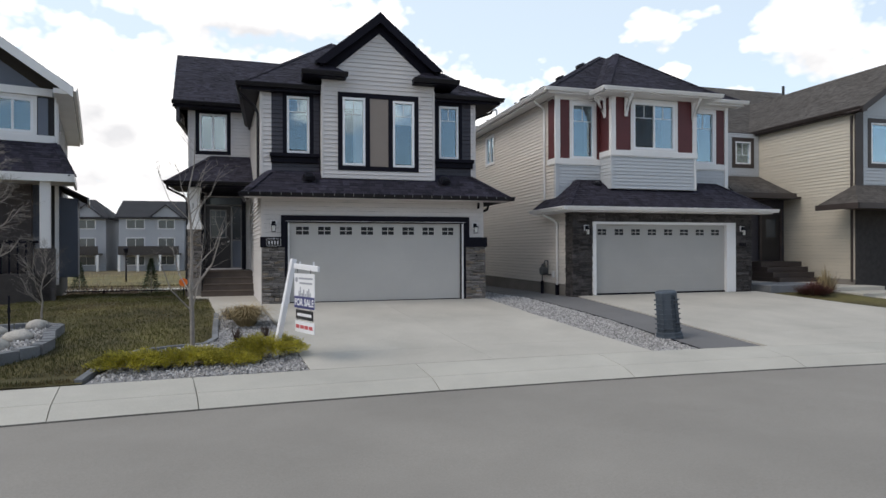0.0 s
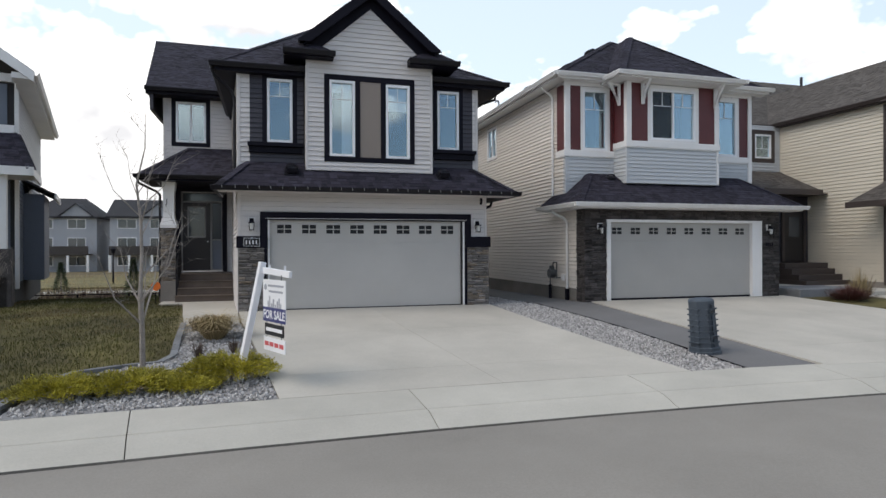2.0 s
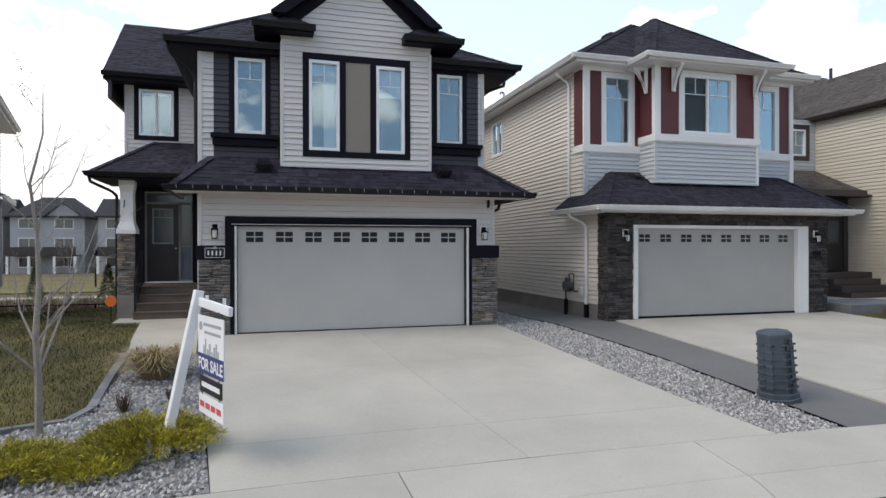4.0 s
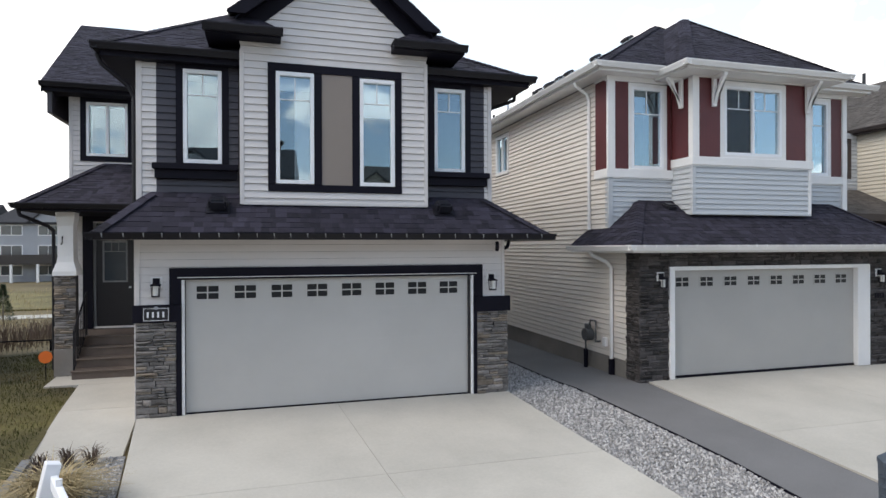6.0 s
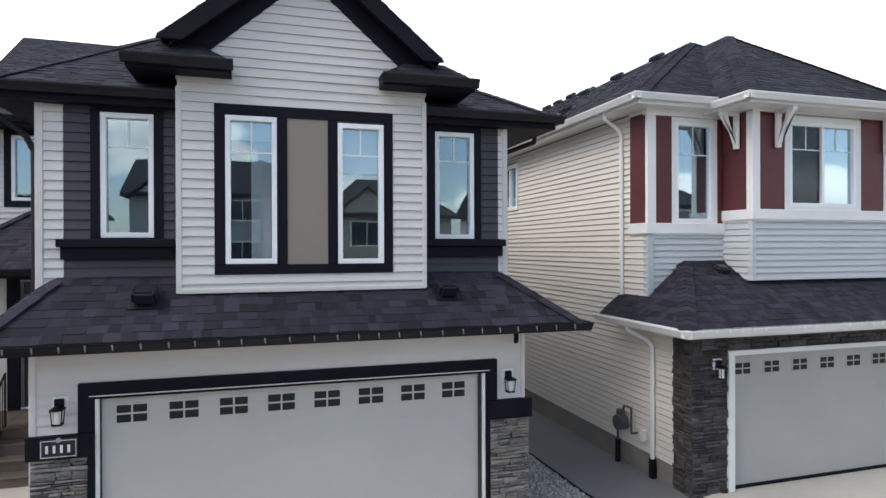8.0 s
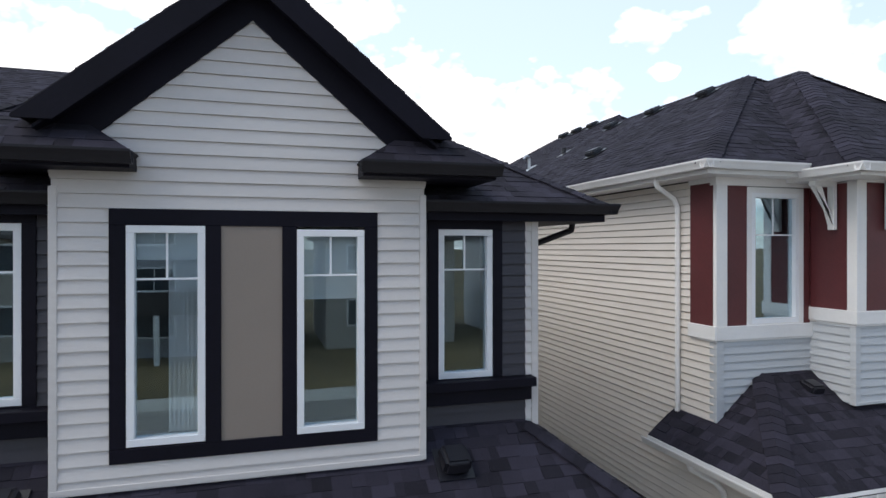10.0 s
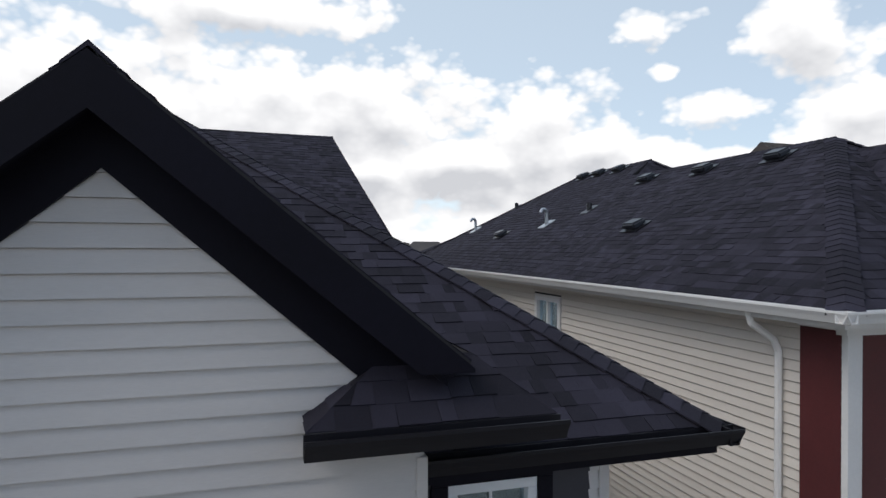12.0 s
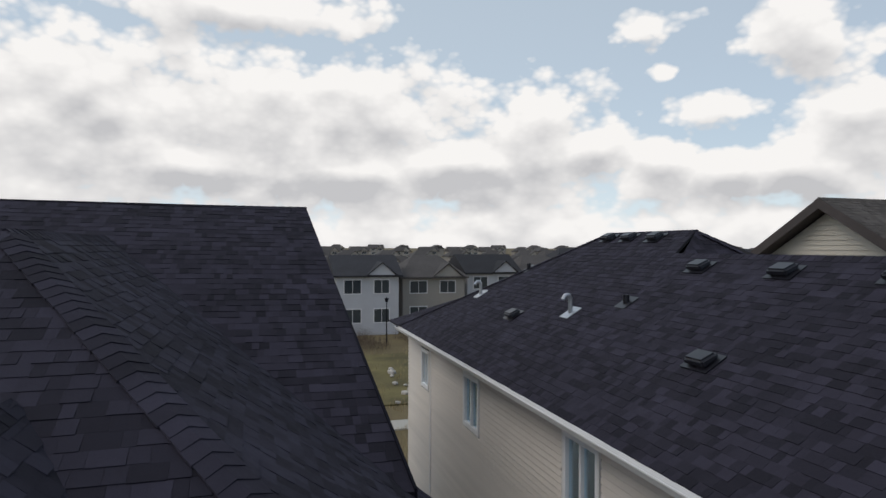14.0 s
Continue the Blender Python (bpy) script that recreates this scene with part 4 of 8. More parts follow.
rw = wall_core(h1, RIGHT, 0.56, 16.0, -0.3, 6.0, [], M_SLOTSHADE)
lap_siding(rw, RIGHT, 0.44, 16.0, 0.25, 6.0, [], M_BEIGE)
part("corner_post", RIGHT.slab(bmesh.new(), 0.35, 0.44, 3.2, 6.0, 0, 0.028, 0.004), M_SIDING, rw)
part("garage_side", boxed(5.69, 5.80, 0.22, 6.0, -0.3, 2.95), M_BEIGE, h1)
part("foundation", RIGHT.slab(bmesh.new(), 0.5, 16.0, -0.4, 0.25, -0.02, 0.015), M_FOUND, rw)
WWIN = (-2.70, -1.78, 4.98, 6.30)
ww = wall_core(h1, WING, -3.06, -0.52, -0.3, 6.6, [WWIN, (-2.62, -1.28, 0.8, 3.35)], M_SLOTSHADE)
lap_siding(ww, WING, -3.0, -0.52, 3.9, 6.6, [WWIN], M_SIDING)
lap_siding(ww, WING, -3.0, -0.52, 0.75, 3.9, [(-2.62, -1.28, 0.8, 3.35)], M_SIDING)
part("corner_post", WING.slab(bmesh.new(), -3.07, -3.0, 0.6, 6.6, 0, 0.03, 0.004), M_SIDING, ww)
plain_window(h1, WING, *WWIN, M_VINYL, M_BLACK, M_GLASS, trim_w=0.13, sashes=2, room=M_ROOM)
wl = wall_core(h1, WINGL, -16.0, -6.26, -0.3, 6.6, [], M_SLOTSHADE)
lap_siding(wl, WINGL, -16.0, -6.06, 0.2, 6.6, [], M_SIDING)
part("foundation", WINGL.slab(bmesh.new(), -16.0, -6.06, -0.5, 0.2, -0.02, 0.015), M_FOUND, wl)
part("back_wall", boxed(-3.06, 5.66, 15.9, 16.1, -0.5, 6.5), M_SIDING, h1)

# main roofs
E1, EX0, EX1, EY = 5.98, -1.05, 6.40, 0.14
APEX = (1.93, 6.05, 9.18)
RBACK = (1.93, 10.0, 9.18)
RIDGE_Y, RIDGE_Z = 11.3, 9.78
planes = [
    [(EX0, EY, E1), (EX1, EY, E1), APEX],
    [(EX1, EY, E1), (EX1, 5.6, E1), RBACK, APEX],
    [(EX0, 9, E1), (EX0, EY, E1), APEX, RBACK],
]
near = lambda c: c.x > 1.2 and c.z > 7.2 and c.y < 5.2
roof_set(h1, planes, [((EX1, EY, E1), APEX, (0.8, 0.45, -0.2), (-0.6, -0.6, -0.2)), ((EX0, EY, E1), APEX, (-0.6, 0.5, -0.2), (0.6, -0.6, -0.2)), (APEX, RBACK, (1, 0, -0.7), (-1, 0, -0.9))], M_SHINGLE, keep=near, seed=21)
back = [[(-3.5, 5.5, 6.62), (5.78, 5.5, 6.50), (5.06, RIDGE_Y, RIDGE_Z), (-4.13, RIDGE_Y, RIDGE_Z)],
        [(5.78, 16.8, 6.5), (-3.5, 16.8, 6.5), (-4.13, RIDGE_Y, RIDGE_Z), (5.06, RIDGE_Y, RIDGE_Z)]]
roof_set(h1, back, [((5.06, RIDGE_Y, RIDGE_Z), (-4.13, RIDGE_Y, RIDGE_Z), (0, -1, -0.57), (0, 1, -0.57))], M_SHINGLE, seed=22)
# cross gable
GY = -0.24
gz = lambda dx: G_APEX - G_PITCH * dx
gab = [[(G_X + 1.79, 3.0, gz(1.79)), (G_X + 1.79, GY, gz(1.79)), (G_X, GY, G_APEX), (G_X, 3.9, G_APEX)],
       [(G_X - 1.79, GY, gz(1.79)), (G_X - 1.79, 3.0, gz(1.79)), (G_X, 3.9, G_APEX), (G_X, GY, G_APEX)]]
roof_set(h1, gab, [((G_X, GY, G_APEX), (G_X, 3.9, G_APEX), (1, 0, -0.83), (-1, 0, -0.83))], M_SHINGLE, seed=23)
for s in (-1, 1):
    bm = bmesh.new()
    a, b = Vector((G_X, GY - 0.03, G_APEX - 0.02)), Vector((G_X + s * 1.80, GY - 0.03, gz(1.80) - 0.02))
    c = Vector((G_X + s * (1.80 - 0.24 / G_PITCH), GY - 0.03, gz(1.80) - 0.04))
    solid(bm, [a, b, b + Vector((0, 0, -0.02)), c, a + Vector((0, 0, -0.26))], (0, 0.04, 0))
    part("barge_board", bm, M_BLACK, h1, "deep black barge board")
    bm = bmesh.new()
    a, b = Vector((G_X, GY + 0.01, G_APEX - 0.2)), Vector((G_X + s * 1.66, GY + 0.01, gz(1.66) - 0.2))
    solid(bm, [a, b, b + Vector((0, 0.25, 0)), a + Vector((0, 0.25, 0))], (0, 0, -0.03))
    part("soffit", bm, M_BLACK, h1)
    bm = bmesh.new()
    a, b = Vector((G_X, -0.03, G_APEX - 0.22)), Vector((G_X + s * 1.64, -0.03, gz(1.64) - 0.22))
    solid(bm, [a, b, b + Vector((0, 0, -0.35)), a + Vector((0, 0, -0.29))], (0, 0.035, 0))
    part("frieze_board", bm, M_BLACK, h1)

# eave returns at the foot of the gable
for x0, x1, lo, hi in ((0.56, 1.76, 0.92, 1.34), (3.64, 4.94, 4.06, 4.58)):
    z0, y0, y1, top = 6.29, -0.32, 0.5, 6.57
    pl = [[(x0, y0, z0), (x1, y0, z0), (hi, 0.02, top), (lo, 0.02, top)], [(x1, y0, z0), (x1, y1, z0), (hi, y1, top), (hi, 0.02, top)], [(x0, y1, z0), (x0, y0, z0), (lo, 0.02, top), (lo, y1, top)]]
    roof_set(h1, pl, [], M_SHINGLE, seed=int(x0 * 10))
    part("soffit", boxed(x0 + 0.01, x1 - 0.01, y0 + 0.01, y1, z0 - 0.135, z0 - 0.03), M_BLACK, h1)
    gutter(h1, (x0 - 0.02, y0, z0), (x1 + 0.02, y0, z0), (0, -1, 0), M_BLACKMETAL)

# eaves of the upper roof
for a, b in ((EX0, 1.10), (4.30, EX1)):
    part("soffit", boxed(a + 0.02, b, EY + 0.02, 0.36, E1 - 0.19, E1 - 0.06), M_BLACK, h1)
    gutter(h1, (a - 0.1 if a < 0 else a, EY, E1), (b if b < 2 else b + 0.1, EY, E1), (0, -1, 0), M_BLACKMETAL)
part("soffit", boxed(5.66, EX1 - 0.01, 0.36, 5.55, E1 - 0.19, E1 - 0.06), M_BLACK, h1)
part("soffit", boxed(EX0 + 0.01, -0.52, 0.36, 6.06, E1 - 0.19, E1 - 0.06), M_BLACK, h1)
gutter(h1, (EX1, EY - 0.1, E1), (EX1, 5.6, E1), (1, 0, 0), M_BLACKMETAL)
gutter(h1, (EX0, EY - 0.1, E1), (EX0, 5.9, E1), (-1, 0, 0), M_BLACKMETAL)
part("soffit", boxed(-3.48, EX0 - 0.02, 5.54, 6.06, 6.40, 6.52), M_BLACK, h1)
gutter(h1, (-3.52, 5.5, 6.60), (EX0 - 0.1, 5.5, 6.58), (0, -1, 0), M_BLACKMETAL)
for x0, x1, s in ((-3.5, -4.13, -1), (5.78, 5.06, 1)):
    bm = solid(bmesh.new(), [(x0, 5.5, 6.54), (x1, RIDGE_Y, RIDGE_Z - 0.02), (x1, RIDGE_Y, RIDGE_Z - 0.2), (x0, 5.5, 6.36)], (-0.03 * s, 0, 0))
    part("barge_board", bm, M_BLACK, h1)
    bm = solid(bmesh.new(), [(x0 - s * 0.1, 5.6, 5.9), (x0 - s * 0.12, 16.2, 5.9), (x0 - s * 0.12, 16.2, 6.4), (x1 - s * 0.1, RIDGE_Y, RIDGE_Z - 0.1), (x0 - s * 0.1, 5.6, 6.4)], (-0.1 * s, 0, 0))
    part("gable_wall", bm, M_CHAR, h1)

# pent roof over the garage
LE, LY, LX0, LX1 = 2.95, -0.60, -0.95, 6.42
lp = 0.74
pent = [[(LX0, LY, LE), (LX1, LY, LE), (5.50, 0.345, LE + 0.945 * lp), (-0.30, 0.345, LE + 0.945 * lp)],
        [(LX1, LY, LE), (LX1, 1.8, LE), (5.66, 1.8, LE + 0.55), (5.50, 0.345, LE + 0.945 * lp)],
        [(LX0, 1.6, LE), (LX0, LY, LE), (-0.30, 0.345, LE + 0.945 * lp), (-0.46, 1.6, LE + 0.45)]]
roof_set(h1, pent, [((LX0, LY, LE), pent[0][3], (-0.6, 0.5, -0.2), (0.6, -0.6, -0.2)), ((LX1, LY, LE), pent[0][2], (0.6, 0.5, -0.2), (-0.6, -0.6, -0.2))], M_SHINGLE, seed=24)
part("soffit", boxed(LX0 + 0.02, LX1 - 0.02, LY + 0.02, 0.02, LE - 0.105, LE - 0.05), M_SIDING, h1)
gutter(h1, (LX0 - 0.1, LY, LE), (LX1 + 0.1, LY, LE), (0, -1, 0), M_BLACKMETAL)
gutter(h1, (LX1, LY - 0.1, LE), (LX1, 1.8, LE), (1, 0, 0), M_BLACKMETAL)
gutter(h1, (LX0, LY - 0.1, LE), (LX0, 1.6, LE), (-1, 0, 0), M_BLACKMETAL)

# porch
PE = 3.66
porch = [[(-3.42, 3.8, PE), (-0.52, 3.8, PE), (-0.52, 6.06, PE + 1.15), (-2.3, 6.06, PE + 1.15)], [(-3.42, 6.06, PE), (-3.42, 3.8, PE), (-2.3, 6.06, PE + 1.15)]]
roof_set(h1, porch, [((-3.42, 3.8, PE), (-2.3, 6.06, PE + 1.15), (-0.6, 0.3, -0.3), (0.6, -0.5, -0.1))], M_SHINGLE, seed=25)
part("soffit", boxed(-3.40, -0.53, 3.82, 6.05, PE - 0.16, PE - 0.05), M_BLACK, h1)
gutter(h1, (-3.5, 3.8, PE), (-0.53, 3.8, PE), (0, -1, 0), M_BLACKMETAL)
gutter(h1, (-3.42, 3.7, PE), (-3.42, 6.06, PE), (-1, 0, 0), M_BLACKMETAL)

# ---- the stone-fronted house ----
h2 = thing("house", "two-storey house with maroon panels, white trim and dark stone", "house", (12.0, 8.0, -0.1))
S2 = Face((0, -0.02, 0), (1, 0, 0), (0, -1, 0))
F2 = Face((0, 1.14, 0), (1, 0, 0), (0, -1, 0))
B2 = Face((0, 0.44, 0), (1, 0, 0), (0, -1, 0))
L2 = Face((8.72, 0, 0), (0, -1, 0), (-1, 0, 0))
BL2 = Face((10.36, 0, 0), (0, -1, 0), (-1, 0, 0))
D2 = (9.52, 14.34)
low2 = wall_core(h2, S2, 8.72, 15.38, -0.3, 2.75, [(9.40, 14.70, -0.3, 2.28)], M_MORTAR)
for a, b, c, d, s in ((8.70, 9.38, -0.1, 2.62, 31), (14.72, 15.40, -0.1, 2.62, 32), (9.38, 14.72, 2.30, 2.62, 33)):
    st = part("stone_facing", S2.slab(bmesh.new(), a, b, c, d, 0.0, 0.01), M_MORTAR, h2, "dark split-stone facing")
    ledge_stones(st, S2, a, b, c, d, [M_STONE_DARK], seed=s)
st = part("stone_facing", L2.slab(bmesh.new(), -0.42, 0.04, -0.1, 2.62, 0.0, 0.01), M_MORTAR, h2)
ledge_stones(st, L2, -0.42, 0.04, -0.1, 2.62, [M_STONE_DARK], seed=35, d=0.04)
for a, b, c, d in ((9.38, 9.50, 0.0, 2.22), (14.36, 14.72, 0.0, 2.22), (9.38, 14.72, 2.22, 2.30)):
    part("door_trim", S2.slab(bmesh.new(), a, b, c, d, -0.05, 0.075, 0.004), M_WHITE, low2, "white garage door trim")
garage_door(h2, S2, 9.5, 14.36, 0.03, 2.22, M_DOOR2, 1.885, 0.185, 9.60, 13.83, 0.31)
part("garage_side", boxed(8.72, 8.92, 0.18, 1.36, -0.3, 2.7), M_FOUND, h2)
side2 = wall_core(h2, L2, -18.0, -1.36, -0.3, 6.5, [(-7.82, -6.84, 5.05, 6.22), (-12.6, -11.65, 5.02, 6.16), (-16.35, -15.65, 5.1, 6.1)], M_SLOTSHADE)
lap_siding(side2, L2, -18.0, -1.16, 2.66, 6.45, [(-7.9, -6.76, 4.97, 6.30), (-12.68, -11.57, 4.94, 6.24), (-16.43, -15.57, 5.02, 6.18)], M_BEIGE, board=0.112)
lap_siding(side2, L2, -18.0, -0.42, 0.32, 2.66, [], M_BEIGE, board=0.112)
for a, b, c, d in ((-7.82, -6.84, 5.05, 6.22), (-12.6, -11.65, 5.02, 6.16), (-16.35, -15.65, 5.1, 6.1)):
    plain_window(h2, L2, a, b, c, d, M_VINYL, M_WHITE, M_GLASS, trim_w=0.05, sashes=2, room=M_ROOM)
part("corner_post", L2.slab(bmesh.new(), -15.45, -15.37, 0.3, 6.45, 0, 0.035, 0.004), M_WHITE, side2)

part("foundation", L2.slab(bmesh.new(), -18.0, -0.42, -0.5, 0.32, -0.02, 0.012), M_FOUND, side2)

# upper front
W2L = (9.30, 10.13, 4.45, 6.27)
W2R = (14.0, 14.88, 4.45, 6.27)
up2 = wall_core(h2, F2, 8.72, 15.42, 2.6, 6.5, [W2L, W2R], M_SLOTSHADE)
for u0, u1 in ((8.82, 10.36), (13.55, 15.3)):
    lap_siding(up2, F2, u0, u1, 2.7, 4.22, [], M_PALE, board=0.112)
    part("band", F2.slab(bmesh.new(), u0 - 0.12 if u0 < 10 else u0, u1, 4.24, 4.43, 0, 0.06, 0.005), M_WHITE, up2, "white band board")
    part("band_cap", F2.slab(bmesh.new(), u0, u1, 4.215, 4.24, 0, 0.04, 0.003), M_WHITE, up2)
part("corner_board", F2.slab(bmesh.new(), 8.70, 8.82, 2.7, 4.24, -0.1, 0.04, 0.005), M_PALE, up2)
part("corner_board", F2.slab(bmesh.new(), 8.69, 8.87, 4.43, 6.5, -0.02, 0.05, 0.004), M_WHITE, up2, "white corner board")
part("corner_board", F2.slab(bmesh.new(), 15.3, 15.44, 2.7, 6.5, 0, 0.06, 0.004), M_WHITE, up2)
part("panel", L2.slab(bmesh.new(), -1.62, -1.165, 4.43, 6.45, 0.0, 0.03), M_RED, up2, "maroon panel")
part("band", L2.slab(bmesh.new(), -1.64, -1.085, 4.24, 4.43, 0.0, 0.06, 0.004), M_WHITE, up2)
part("band_cap", L2.slab(bmesh.new(), -1.62, -1.10, 4.215, 4.24, 0.0, 0.04, 0.003), M_WHITE, up2)
for u0, u1 in ((8.87, 9.22), (10.21, 10.36), (14.96, 15.3), (13.55, 13.92)):
    part("panel", F2.slab(bmesh.new(), u0, u1, 4.43, 6.4, -0.01, 0.02), M_RED, up2, "maroon panel")
for wn in (W2L, W2R):
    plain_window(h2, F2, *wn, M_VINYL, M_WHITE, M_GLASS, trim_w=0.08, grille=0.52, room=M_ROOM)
part("frieze", F2.slab(bmesh.new(), 8.67, 15.44, 6.36, 6.5, -0.06, 0.055), M_WHITE, up2)
part("frieze", L2.slab(bmesh.new(), -1.64, -1.21, 6.40, 6.5, 0, 0.045), M_WHITE, up2)

# bay
W2B = (11.17, 12.74, 4.72, 6.24)
BX = (10.36, 13.56)
bay2 = part("bay", B2.slab(B2.slab(B2.slab(B2.slab(bmesh.new(), BX[0] + 0.004, W2B[0], 3.40, 6.5, -0.70, -0.004), W2B[1], BX[1], 3.40, 6.5, -0.70, -0.004), W2B[0], W2B[1], 3.40, 4.72, -0.70, -0.004), W2B[0], W2B[1], 6.24, 6.5, -0.70, -0.004), M_PALE, h2, "pale projecting bay with maroon panels")
lap_siding(bay2, B2, BX[0] + 0.05, BX[1] - 0.05, 3.42, 4.46, [], M_PALE, board=0.112)
lap_siding(bay2, BL2, -1.14, -0.49, 3.42, 4.46, [], M_PALE, board=0.112)
part("band", B2.slab(bmesh.new(), BX[0] - 0.05, BX[1] + 0.05, 4.48, 4.66, -0.72, 0.06, 0.005), M_WHITE, bay2, "white band board")
part("band_cap", B2.slab(bmesh.new(), BX[0] - 0.03, BX[1] + 0.03, 4.455, 4.48, -0.70, 0.04, 0.003), M_WHITE, bay2)
for u0, u1 in ((BX[0] + 0.14, W2B[0] - 0.11), (W2B[1] + 0.11, BX[1] - 0.14)):
    part("panel", B2.slab(bmesh.new(), u0, u1, 4.66, 6.38, -0.01, 0.02), M_RED, bay2, "maroon panel")
part("panel", BL2.slab(bmesh.new(), -1.14, -0.53, 4.66, 6.38, -0.01, 0.02), M_RED, bay2, "maroon panel")
part("channel", BL2.slab(bmesh.new(), -1.14, -1.12, 4.66, 6.38, 0.02, 0.03), M_WHITE, bay2, "thin white channel in the corner")
for u0, u1 in ((BX[0] - 0.03, BX[0] + 0.14), (BX[1] - 0.14, BX[1] + 0.03)):
    part("corner_board", B2.slab(bmesh.new(), u0, u1, 4.66, 6.4, -0.1, 0.045, 0.004), M_WHITE, bay2)
part("corner_board", B2.slab(bmesh.new(), BX[0] - 0.03, BX[0] + 0.06, 3.40, 4.455, -0.06, 0.03, 0.004), M_PALE, bay2)
part("corner_board", B2.slab(bmesh.new(), BX[1] - 0.06, BX[1] + 0.02, 3.40, 4.455, -0.06, 0.03, 0.004), M_WHITE, bay2)
part("bay_foot", B2.slab(bmesh.new(), BX[0] - 0.01, BX[1] + 0.01, 3.405, 3.445, -0.70, 0.035, 0.004), M_PALE, bay2)
plain_window(h2, B2, *W2B, M_VINYL, M_WHITE, M_GLASS, trim_w=0.11, sashes=2, grille=0.42, room=M_ROOM)
part("screen", B2.slab(bmesh.new(), W2B[0] + 0.07, (W2B[0] + W2B[1]) / 2 - 0.035, W2B[2] + 0.07, W2B[3] - 0.07, -0.034, -0.031), M_SCREEN, bay2, "dark insect screen over one sash")
part("frieze", B2.slab(bmesh.new(), BX[0] - 0.03, BX[1] + 0.03, 6.38, 6.48, -0.05, 0.05), M_WHITE, bay2)


def bracket(f, u):
    """A curved white eave bracket: an upright, an arm and a brace."""
    bm = bmesh.new()
    f.slab(bm, u - 0.05, u + 0.05, 5.75, 6.42, 0.045, 0.11, 0.006)
    f.slab(bm, u - 0.05, u + 0.05, 6.34, 6.44, 0.11, 0.44, 0.006)
    a = [f.at(u - 0.04, z, d) for z, d in ((5.80, 0.11), (5.92, 0.11), (6.34, 0.42), (6.34, 0.30))]
    solid(bm, a, f.u * 0.08)
    return part("bracket", bm, M_WHITE, h2, "white eave bracket")


for u in (10.86, 13.42):
    bracket(B2, u)
bracket(BL2, -0.72)

# roofs
E2, X0, X1, Y0 = 6.64, 8.28, 15.9, 0.78
RX, RZ = 12.05, 8.92
P2 = (RZ - E2) / (RX - X0)
A2 = (RX, 4.1, RZ)
B2X = (12.85, 9.9, E2 + P2 * (12.85 - X0))
B2Y = (12.85, 13.2, B2X[2])
main2 = [
    [(X0, Y0, E2), (X1, Y0, E2), A2],
    [(X0, 19.0, E2), (X0, Y0, E2), A2, (RX, 12, RZ)],
    [(X1, Y0, E2), (X1, 14, E2), (RX, 12, RZ), A2],
    [(X0, 17.6, E2), (X0, 8.0, E2), B2X, B2Y],
    [(17.4, 17.6, E2), (X0, 17.6, E2), B2Y],
    [(17.4, 6.0, E2), (17.4, 17.6, E2), B2Y, B2X],
    [(X0, 6.6, E2), (17.4, 6.6, E2), B2X],
]
roof_set(h2, main2[:3], [((X0, Y0, E2), A2, (-0.6, 0.5, -0.2), (0.6, -0.6, -0.2)), ((X1, Y0, E2), A2, (0.6, 0.5, -0.2), (-0.6, -0.6, -0.2)), (A2, (RX, 12, RZ), (1, 0, -0.6), (-1, 0, -0.6))], M_SHINGLE, seed=41)
roof_set(h2, main2[3:], [((X0, 17.6, E2), B2Y, (-0.6, -0.5, -0.2), (0.6, 0.6, -0.2)), (B2X, B2Y, (1, 0, -0.6), (-1, 0, -0.6)), ((17.0, 6.6, E2), B2X, (0.6, 0.5, -0.2), (-0.6, -0.6, -0.2))], M_SHINGLE, seed=42)
BE, BX0, BX1, BY0 = 6.56, 9.85, 14.1, -0.05
bayroof = [[(BX0, BY0, BE), (BX1, BY0, BE), (RX, 2.9, 8.68)], [(BX0, 2.2, BE), (BX0, BY0, BE), (RX, 2.9, 8.68), (RX, 4.6, 8.68)], [(BX1, BY0, BE), (BX1, 2.2, BE), (RX, 4.6, 8.68), (RX, 2.9, 8.68)]]
roof_set(h2, bayroof, [((BX0, BY0, BE), bayroof[0][2], (-0.6, 0.5, -0.2), (0.6, -0.6, -0.2)), ((BX1, BY0, BE), bayroof[0][2], (0.6, 0.5, -0.2), (-0.6, -0.6, -0.2))], M_SHINGLE, seed=43)
part("soffit", boxed(X0 + 0.02, X1 - 0.02, Y0 + 0.02, 1.16, E2 - 0.17, E2 - 0.06), M_WHITE, h2)
part("soffit", boxed(X0 + 0.02, 8.72, 1.16, 17.5, E2 - 0.17, E2 - 0.06), M_WHITE, h2)
part("soffit", boxed(BX0 + 0.02, BX1 - 0.02, BY0 + 0.02, 1.1, BE - 0.15, BE - 0.055), M_WHITE, h2)
gutter(h2, (X0, Y0 - 0.12, E2), (X0, 17.6, E2), (-1, 0, 0), M_WHITE)
gutter(h2, (X0 - 0.12, Y0, E2), (BX0, Y0, E2), (0, -1, 0), M_WHITE)
gutter(h2, (BX1, Y0, E2), (X1 + 0.1, Y0, E2), (0, -1, 0), M_WHITE)
gutter(h2, (BX0 - 0.12, BY0, BE), (BX1 + 0.12, BY0, BE), (0, -1, 0), M_WHITE)
gutter(h2, (BX0, BY0 - 0.12, BE), (BX0, Y0, BE), (-1, 0, 0), M_WHITE)
gutter(h2, (BX1, BY0 - 0.12, BE), (BX1, Y0, BE), (1, 0, 0), M_WHITE)

